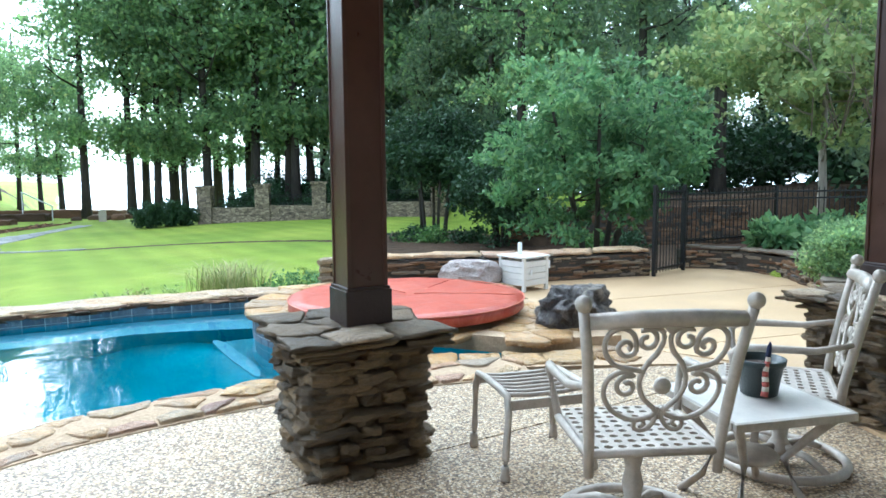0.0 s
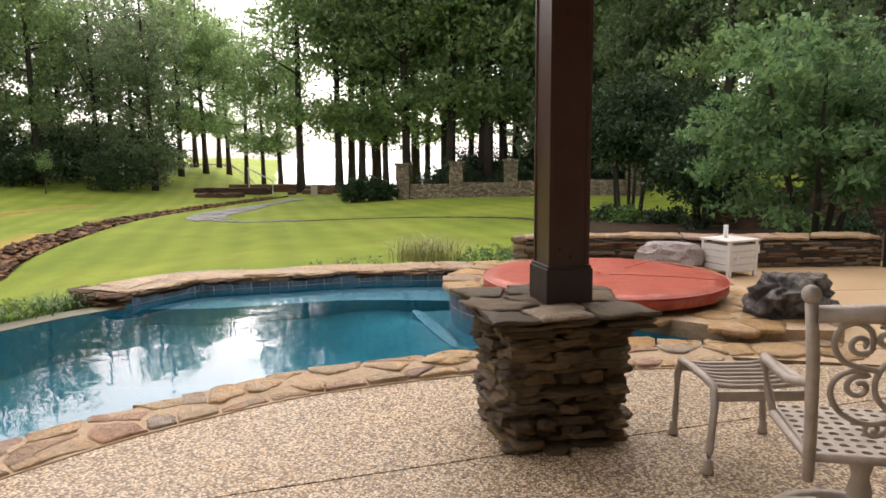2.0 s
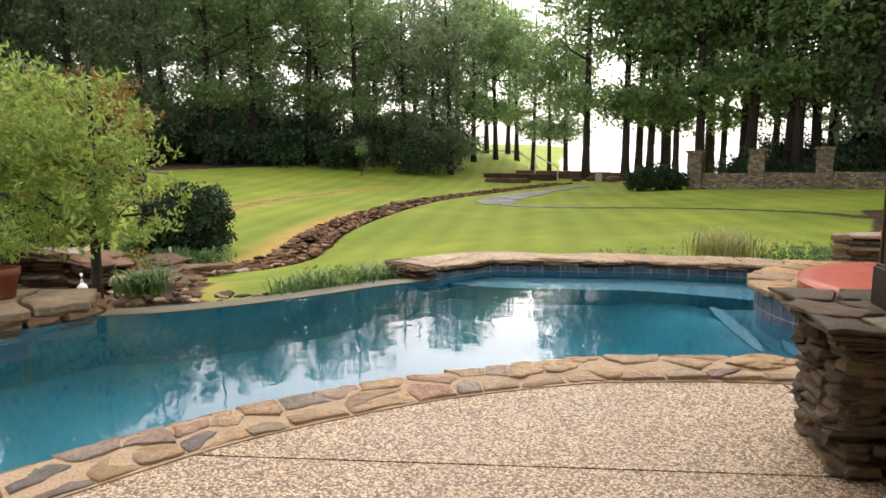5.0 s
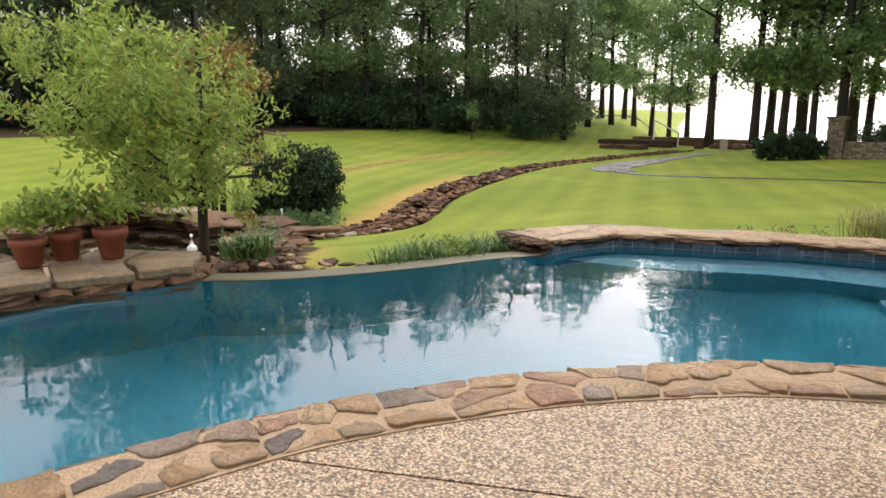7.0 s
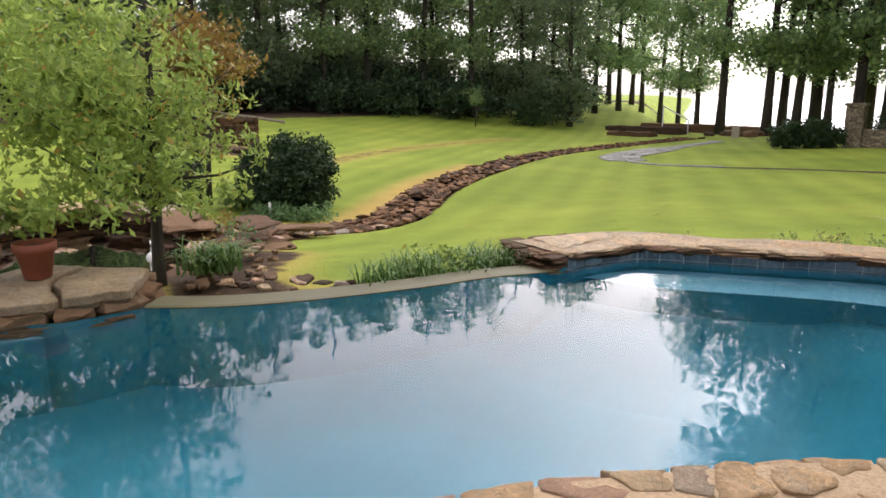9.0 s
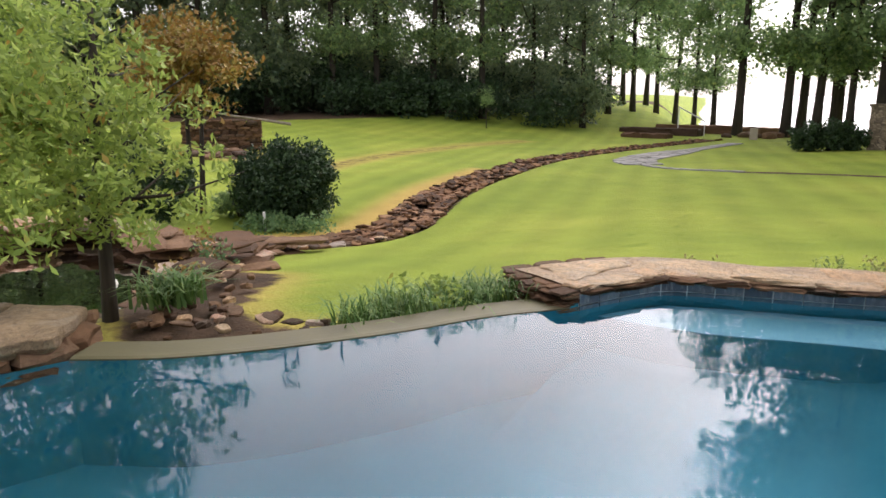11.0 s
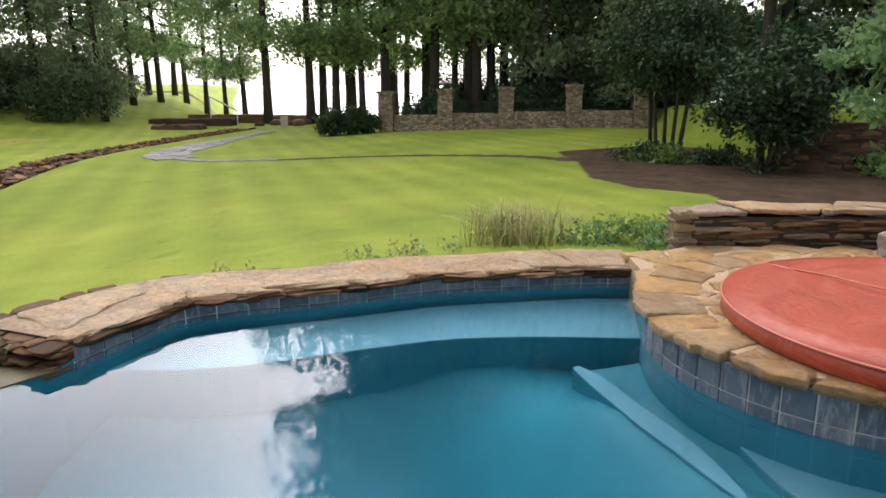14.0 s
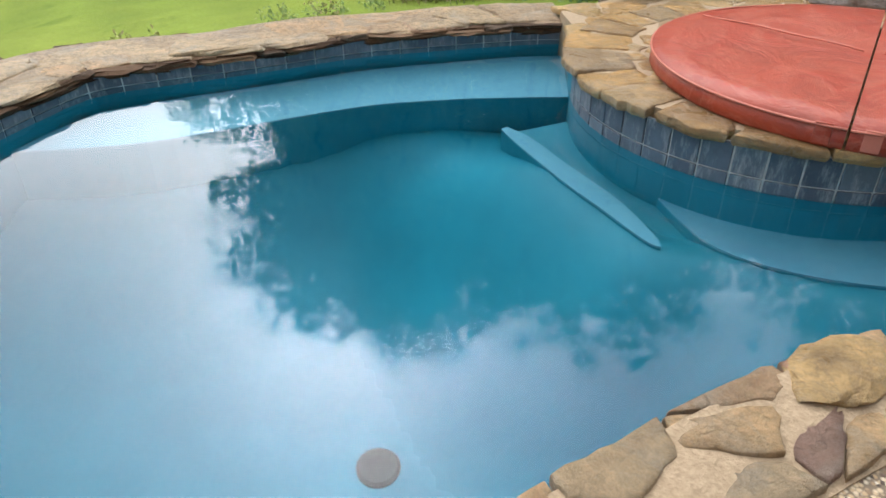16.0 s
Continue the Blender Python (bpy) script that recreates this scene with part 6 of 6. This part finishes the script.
def rock_ring():
    r = random.Random(51)
    root = empty("pond_rocks", Matrix.Identity(4), "dark flat shale slabs stacked around the pond", "rocks", kind="structure")
    tr = Track(pond_line + [pond_line[0]])

    def slab(x, y, z, l, w, h, a, tilt=0.07):
        put("slab", r.choice(V_DARK if r.random() < 0.8 else V_FLAGROCK), root, Matrix.LocRotScale((x, y, z), Euler((r.uniform(-tilt, tilt), r.uniform(-tilt, tilt), a)), (l, w, h)))

    # banked high on the far side, a low rim on the near one
    for lay in range(6):
        s = 0.0
        while s < tr.length:
            l = r.uniform(0.35, 0.95)
            x, y, a = tr.at(s + l / 2, -r.uniform(0.0, 0.16) - 0.07 * lay)
            far = x < -9.2 and y > 5.4
            if far or lay < 1:
                slab(x, y, -0.49 + 0.065 * lay, l * 1.15, r.uniform(0.35, 0.7), r.uniform(0.05, 0.09), a + r.uniform(-.25, .25))
            s += l * 0.85
    # a broad layered shelf between the pond and the creek
    for lay in range(4):
        for _ in range(13):
            t = r.random()
            x, y = -11.9 + 0.6 * t + r.uniform(-0.75, 0.75) * (1 - 0.15 * lay), 8.7 + 1.5 * t + r.uniform(-0.5, 0.5)
            slab(x, y, ground_z(x, y) + 0.02 + 0.06 * lay, r.uniform(0.5, 1.2), r.uniform(0.4, 0.8), r.uniform(0.05, 0.09), r.uniform(0, 6.28))
    # loose slabs spilling down to the pond
    for _ in range(60):
        t = r.random()
        x, y = -8.3 - 3.0 * t + r.uniform(-0.35, 0.35), 7.45 + 2.4 * t + r.uniform(-0.35, 0.35)
        sc = r.uniform(0.18, 0.55)
        slab(x, y, min(-0.42, ground_z(x, y)) + 0.02 + r.uniform(0, 0.06), sc, sc * 0.7, r.uniform(0.04, 0.10), r.uniform(0, 6.28), 0.2)
    for x, y, l in ((-8.3, 7.42, 0.55), (-9.3, 8.5, 0.7), (-8.95, 8.25, 0.5)):
        slab(x, y, -0.30, l, l * 0.75, 0.05, r.uniform(0, 3), 0.1)
    # chips of stone on the bare bank
    for _ in range(55):
        x, y, a = BANK.at(BANK.length * r.random(), r.uniform(-0.45, 0.4))
        sc = r.uniform(0.05, 0.22)
        slab(x, y, max(-0.40, -0.36 + 0.16 * smooth(-7.4, -5.6, x)) + 0.05, sc, sc * 0.7, r.uniform(0.02, 0.05), a + r.uniform(-1, 1), 0.2)


rock_ring()


def ledge():
    r = random.Random(61)
    root = empty("rock_ledge", Matrix.Identity(4), "broad flat sandy stone ledge overhanging the pool", "rock ledge")
    for poly in [[(-5.86, 5.06), (-6.02, 4.6), (-6.6, 4.75), (-6.95, 5.2), (-6.45, 5.5)], [(-6.02, 4.6), (-6.25, 4.0), (-7.0, 4.2), (-7.35, 4.9), (-6.95, 5.2), (-6.6, 4.75)], [(-6.25, 4.0), (-6.4, 3.2), (-7.3, 3.3), (-7.6, 4.4), (-7.0, 4.2)]]:
        flagstone(poly, lambda x, y: (x, y), 0.05, 0.11, M_LEDGE, root, r, 0.01, 0.05, "slab")
    stack_face(root, Track([(-6.4, 3.0), (-6.3, 4.0), (-6.08, 4.65), (-5.95, 5.05), (-6.45, 5.45), (-7.0, 5.2)]), -0.34, -0.05, r, V_DARK, 0.5, 0.09, (0.25, 0.6), 0.04, 0.12)


ledge()


def leafy_pot(x, y, z, h, seed):
    root = empty("flower_pot", pose(x, y, z), "terracotta flower pot with a loose green plant on the ledge", "pot", "terracotta pots")
    part("body", lathe_bm([(0.09, 0), (0.10, 0.006), (0.138, h * 0.74), (0.155, h * 0.75), (0.16, h), (0.145, h), (0.135, h * 0.86), (0.1, h * 0.85)], 24), M_TERRA, root, smooth=True)
    part("soil", lathe_bm([(0.13, h * 0.84), (0.1, h * 0.88), (0.01, h * 0.9)], 14), M_SOIL, root, "dark potting soil")
    g = np.random.default_rng(seed)
    put("foliage", leaves("foliage", [(g.normal() * 0.14, g.normal() * 0.14, h + 0.12 + g.random() * 0.22) for _ in range(16)], [0.12] * 16, 26, 0.09, L_WILLOW, seed, 0.5), root)


leafy_pot(-6.78, 4.74, 0.055, 0.29, 121)
leafy_pot(-7.02, 4.42, 0.055, 0.27, 122)
for k, (x, y, h) in enumerate([(-7.95, 7.0, 0.42), (-9.3, 8.0, 0.45), (-8.6, 7.75, 0.4)]):
    low_plant(x, y, -0.45, 0.22, h, L_RUST if k < 2 else L_GREEN, "thin reddish pond-side plant among rocks", 260 + k, 16, 10, 0.06)


def heron():
    """A plain garden bird figure: body, curved neck, small head and bill, in one mesh."""
    bm = tube_bm([(-0.12, 0, 0.10), (-0.06, 0, 0.12), (0.0, 0, 0.125), (0.06, 0, 0.13), (0.085, 0, 0.17), (0.06, 0, 0.22), (0.065, 0, 0.27), (0.09, 0, 0.29), (0.12, 0, 0.285), (0.17, 0, 0.27)],
                 [0.012, 0.05, 0.065, 0.045, 0.022, 0.016, 0.015, 0.02, 0.012, 0.003], 10)
    for y in (-0.02, 0.02):
        tube_bm([(0, y, 0.09), (0, y, -0.08)], 0.007, 6, bm=bm)
    put("bird_statue", from_bm("bird_statue", bm, M_PVC, True), None, pose(-8.25, 6.42, -0.43, 0, 0, 150), "small white bird statue standing in the pond", "statue")


heron()
px, py = -13.7, 11.95
sp = empty("stand_pipe", pose(px, py, ground_z(px, py), 6, 8, 0), "short white plastic pipe standing by the creek", "pipe")
part("tube", lathe_bm([(0.03, -0.1), (0.03, 0.42), (0.026, 0.425), (0.004, 0.426)], 12), M_PVC, sp, smooth=True)


# ---- dry stone creek ----
def creek():
    r = random.Random(71)
    root = empty("creek_bed", Matrix.Identity(4), "dry creek of tumbled brown shale winding across the lawn", "creek", kind="structure")
    near, far_v, far_f = 0, [], []
    spots = []
    for _ in range(1900):
        s = CREEK_T.length * r.random() ** 1.35
        w = 0.62 if s > 3 else 0.42
        off = r.choice((-1, 1)) * w * r.random() ** 0.6
        x, y, a = CREEK_T.at(s, off)
        spots.append((s, x, y, a, abs(off) / w))
    spots.sort()
    for s, x, y, a, e in spots:
        sc = r.uniform(0.12, 0.42)
        z = ground_z(x, y) - 0.15 + 0.13 * e + r.uniform(-0.03, 0.03)
        m = Matrix.LocRotScale((x, y, z), Euler((r.uniform(-.3, .3), r.uniform(-.3, .3), a + r.gauss(0, 0.6))), (sc, sc * r.uniform(0.5, 0.9), r.uniform(0.025, 0.07)))
        v = r.choice(V_DARK if r.random() < 0.92 else V_FLAGROCK)
        if near < 300 and sc > 0.2:
            put("stone", v, root, m)
            near += 1
        else:
            o = len(far_v)
            far_v += [m @ q.co for q in v.vertices]
            far_f += [tuple(o + i for i in p.vertices) for p in v.polygons]
    k = Mat("creek_shale", 0.8, spec=0.2)
    n = k.noise(6, 4)
    k.color(k.bright(k.ramp(k.island(), [(0, (0.04, 0.025, 0.016)), (0.4, (0.115, 0.060, 0.031)), (0.7, (0.20, 0.102, 0.048)), (0.93, (0.30, 0.17, 0.085)), (1, (0.07, 0.055, 0.042))]), n, 0.5, 1.4)).bump(n, 0.01)
    put("stones", mesh("stones", far_v, far_f, k.m), root, label="tumbled brown shale further off", kind="stuff")


creek()


def path_stones():
    r = random.Random(72)
    M_SLATE = stone_material("grey_slate", [(0, (0.15, 0.15, 0.15)), (0.5, (0.22, 0.215, 0.205)), (1, (0.29, 0.28, 0.26))], wet=0.55, streak=(1, 1, 1))
    root = empty("pavement_path", Matrix.Identity(4), "winding path of wet grey slate stones across the lawn", "path", kind="structure")
    tr = Track(spline(PATHLINE, 0.3))
    for poly in cells(tr.length, 1.0, 0.55, r):
        ux = sum(p[0] for p in poly) / len(poly)
        wid = 0.8 + 1.0 * smooth(6, 10, ux) * smooth(20, 15, ux) if ux < tr.length * 0.8 else 0.4
        x, y, _ = tr.at(ux, (sum(p[1] for p in poly) / len(poly) - 0.5) * wid)
        flagstone(poly, lambda u, v: tr.at(u, (v - 0.5) * wid)[:2], ground_z(x, y) + 0.03, 0.1, M_SLATE, root, r, 0.02, 0.06)


path_stones()


# ---- stone pillars, walls and terraces by the lake ----
def far_stone():
    k = Mat("coursed_tan_stone", 0.85)
    v = k.voronoi(4.5, "Color", stretch=(1, 1, 2.2))
    sep = k.nt.nodes.new("ShaderNodeSeparateColor")
    k.link(v, sep.inputs["Color"])
    d = k.voronoi(4.5, "Distance", feature="DISTANCE_TO_EDGE", stretch=(1, 1, 2.2))
    col = k.ramp(sep.outputs["Green"], [(0, (0.13, 0.10, 0.07)), (0.5, (0.26, 0.20, 0.14)), (1, (0.36, 0.29, 0.20))])
    k.color(k.mix(k.ramp(d, [(0.02, (1, 1, 1)), (0.07, (0, 0, 0))]), col, (0.07, 0.055, 0.04))).bump(d, 0.03)
    return k.m


M_FARSTONE = far_stone()


def rough_box(sx, sy, sz, seed, amp=0.03, cut=0.25):
    bm = box_bm(sx, sy, sz, (0, 0, sz / 2))
    n = max(1, int(max(sx, sz) / cut))
    bmesh.ops.subdivide_edges(bm, edges=[e for e in bm.edges if e.calc_length() > cut * 1.5], cuts=min(10, n), use_grid_fill=True)
    for v in bm.verts:
        v.co += Vector((noise.noise(v.co * 3 + Vector((seed, 0, 0))), noise.noise(v.co * 3 + Vector((0, seed, 0))), noise.noise(v.co * 3 + Vector((0, 0, seed))))) * amp
    return bm


PIL = [polar(9.6, 38.5), polar(4.85, 38), polar(0.0, 37.5), polar(-5.3, 37), polar(-10.5, 36.5)]
for k, (x, y) in enumerate(PIL):
    ang = math.degrees(math.atan2(PIL[1][1] - PIL[0][1], PIL[1][0] - PIL[0][0]))
    root = empty("stone_pillar", pose(x, y, ground_z(x, y) - 0.1, 0, 0, ang), "square tan stone pillar at the end of the lawn", "pillar", "lawn pillars")
    part("shaft", rough_box(0.78, 0.78, 2.15, k), M_FARSTONE, root)
    part("cap", rough_box(0.92, 0.92, 0.12, k + 9, 0.02), M_FARSTONE, root, m=pose(0, 0, 2.13))
for k in range(4):
    a, b = PIL[k], PIL[k + 1]
    L = math.hypot(b[0] - a[0], b[1] - a[1]) - 0.8
    ang = math.atan2(b[1] - a[1], b[0] - a[0])
    cx, cy = (a[0] + b[0]) / 2, (a[1] + b[1]) / 2
    w = empty("wall_lawn", pose(cx, cy, ground_z(cx, cy) - 0.2, 0, 0, math.degrees(ang)), "low tan stone wall between the pillars", "wall", kind="structure")
    part("body", rough_box(L, 0.45, 1.05, k + 20), M_FARSTONE, w)
    rl = iron_run("lawn_railing", (a[0] + 0.4 * math.cos(ang), a[1] + 0.4 * math.sin(ang)), (b[0] - 0.4 * math.cos(ang), b[1] - 0.4 * math.sin(ang)), ground_z(cx, cy) + 0.84, 0.62, "thin dark iron railing above the low wall", "railing", 0.6)

for k, (b0, d0, L, h, ang, lift) in enumerate([(24.5, 50, 5.5, 0.7, 4, 0), (21.8, 53, 5.5, 0.8, 12, 0), (20.5, 57, 6.0, 1.3, 8, 0), (17.0, 54, 3.5, 1.0, -5, 0), (25.5, 46.5, 3.0, 0.45, 6, 0)]):
    x, y = polar(b0, d0)
    w = empty("wall_lake_terrace", pose(x, y, ground_z(x, y) - 0.3, 0, 0, ang), "low dark stone terrace wall near the lake", "wall", kind="structure")
    part("body", rough_box(L, 1.2, h * 0.6 + 0.3, k + 40, 0.12), M_DARKROCK, w)
for k, (b0, d0, s) in enumerate([(18.2, 49, 1.0), (17.4, 48.5, 0.8), (16.6, 48, 1.1), (16.0, 49.5, 0.9), (19.6, 48.5, 0.7), (15.2, 50, 0.8)]):
    x, y = polar(b0, d0)
    boulder("boulder", x, y, ground_z(x, y) - 0.05, s * 1.1, s * 0.8, s * 0.42, k * 40, M_DARKROCK, "dark boulder by the lakeside terrace", 11 + k, 0.3, 2)
x, y = polar(17.7, 46.5)
put("utility_box", from_bm("utility_box", box_bm(0.45, 0.3, 0.75, (0, 0, 0.375), 0.03), M_STUCCO), None, pose(x, y, ground_z(x, y) - 0.03, 0, 0, 15), "pale upright utility box beside a lakeside tree", "box")
x, y = polar(22.2, 50)
hr = empty("handrail", pose(x, y, ground_z(x, y), 0, 0, 20), "white metal handrail beside the terrace steps", "handrail")
part("rail", tube_bm([(-0.9, 0, 1.9), (0.9, 0, 0.9)], 0.05, 6), M_RAIL, hr)
for xx, zz in ((-0.85, 1.87), (0.85, 0.93)):
    part("post", tube_bm([(xx, 0, -0.1), (xx, 0, zz)], 0.04, 6), M_RAIL, hr)
x, y = -26.9, 19.2
w = empty("wall_woodside", pose(x, y, ground_z(x, y) - 0.3, 0, 0, 50), "low weathered stone wall below the wood", "wall", kind="structure")
part("body", rough_box(2.9, 0.5, 1.25, 77, 0.06), M_CORE, w, "dark core behind the stones")
stack_face(w, Track([(-1.55, 0.0), (1.55, 0.0)]), 0.15, 1.35, random.Random(79), V_DARK, 0.24, 0.10, (0.22, 0.6), 0.05, -0.28)
rr = random.Random(78)
for k in range(14):
    x, y = -26.3 + 0.20 * k + rr.uniform(-0.9, 0.9), 18.9 - 0.14 * k + rr.uniform(-0.9, 0.9)
    put("step_stone", rr.choice(V_DARK), None, Matrix.LocRotScale((x, y, ground_z(x, y) + 0.05), Euler((0, 0, rr.uniform(0, 3))), (rr.uniform(0.6, 1.3), rr.uniform(0.4, 0.8), 0.16)), "flat brown stone step on the bare slope", "stone", "slope steps")
x, y = polar(58.0, 38)
put("fallen_branch", from_bm("fallen_branch", tube_bm([(-2.4, 0, 0.9), (-0.8, 0.2, 0.55), (0.9, 0.1, 0.3), (2.4, 0.1, 0.05)], [0.03, 0.06, 0.08, 0.09], 6), M_BARK_PALE), None, pose(x, y, ground_z(x, y), 0, 0, 55), "long pale fallen branch at the edge of the wood", "branch")
# a fallen leaf on the patio
put("fallen_leaf", mesh("fallen_leaf", [(0, 0, 0.002), (0.03, 0.02, 0.012), (0.075, 0, 0.006), (0.03, -0.022, 0.014), (0.035, 0, 0.004)], [(0, 4, 1), (1, 4, 2), (2, 4, 3), (3, 4, 0)], plain("dry_brown_leaf", (0.10, 0.05, 0.025), 0.8)), None, pose(-0.87, 5.62, 0.004, 0, 0, 35), "dry brown fallen leaf lying on the patio", "leaf")

leafy_pot(-6.98, 4.09, 0.055, 0.26, 123)
boulder("stone", -0.24, 6.16, 0.03, 0.42, 0.26, 0.055, 35, M_FLAG_WET, "flat orange slab raised on the near coping", 29, 0.2, 3)

rr = random.Random(47)
wall_end = empty("wall_garden_end", Matrix.Identity(4), "layered dark stones closing the end of the garden wall", "wall", kind="structure")
stack_face(wall_end, Track([(0.12, 11.02), (0.10, 10.66)]), -0.35, 0.40, rr, V_STACK, 0.22, 0.05, (0.14, 0.4), 0.03)
for k, (x, y) in enumerate([(2.5, 25.3), (3.0, 24.6), (4.2, 24.2), (7.6, 21.8), (8.6, 21.4)]):
    low_plant(x, y, ground_z(x, y), 0.9, 0.6, L_GRASS if k % 2 else L_DARK, "low dark green bedding plant in the mulch bed", 270 + k, 34, 26, 0.12)
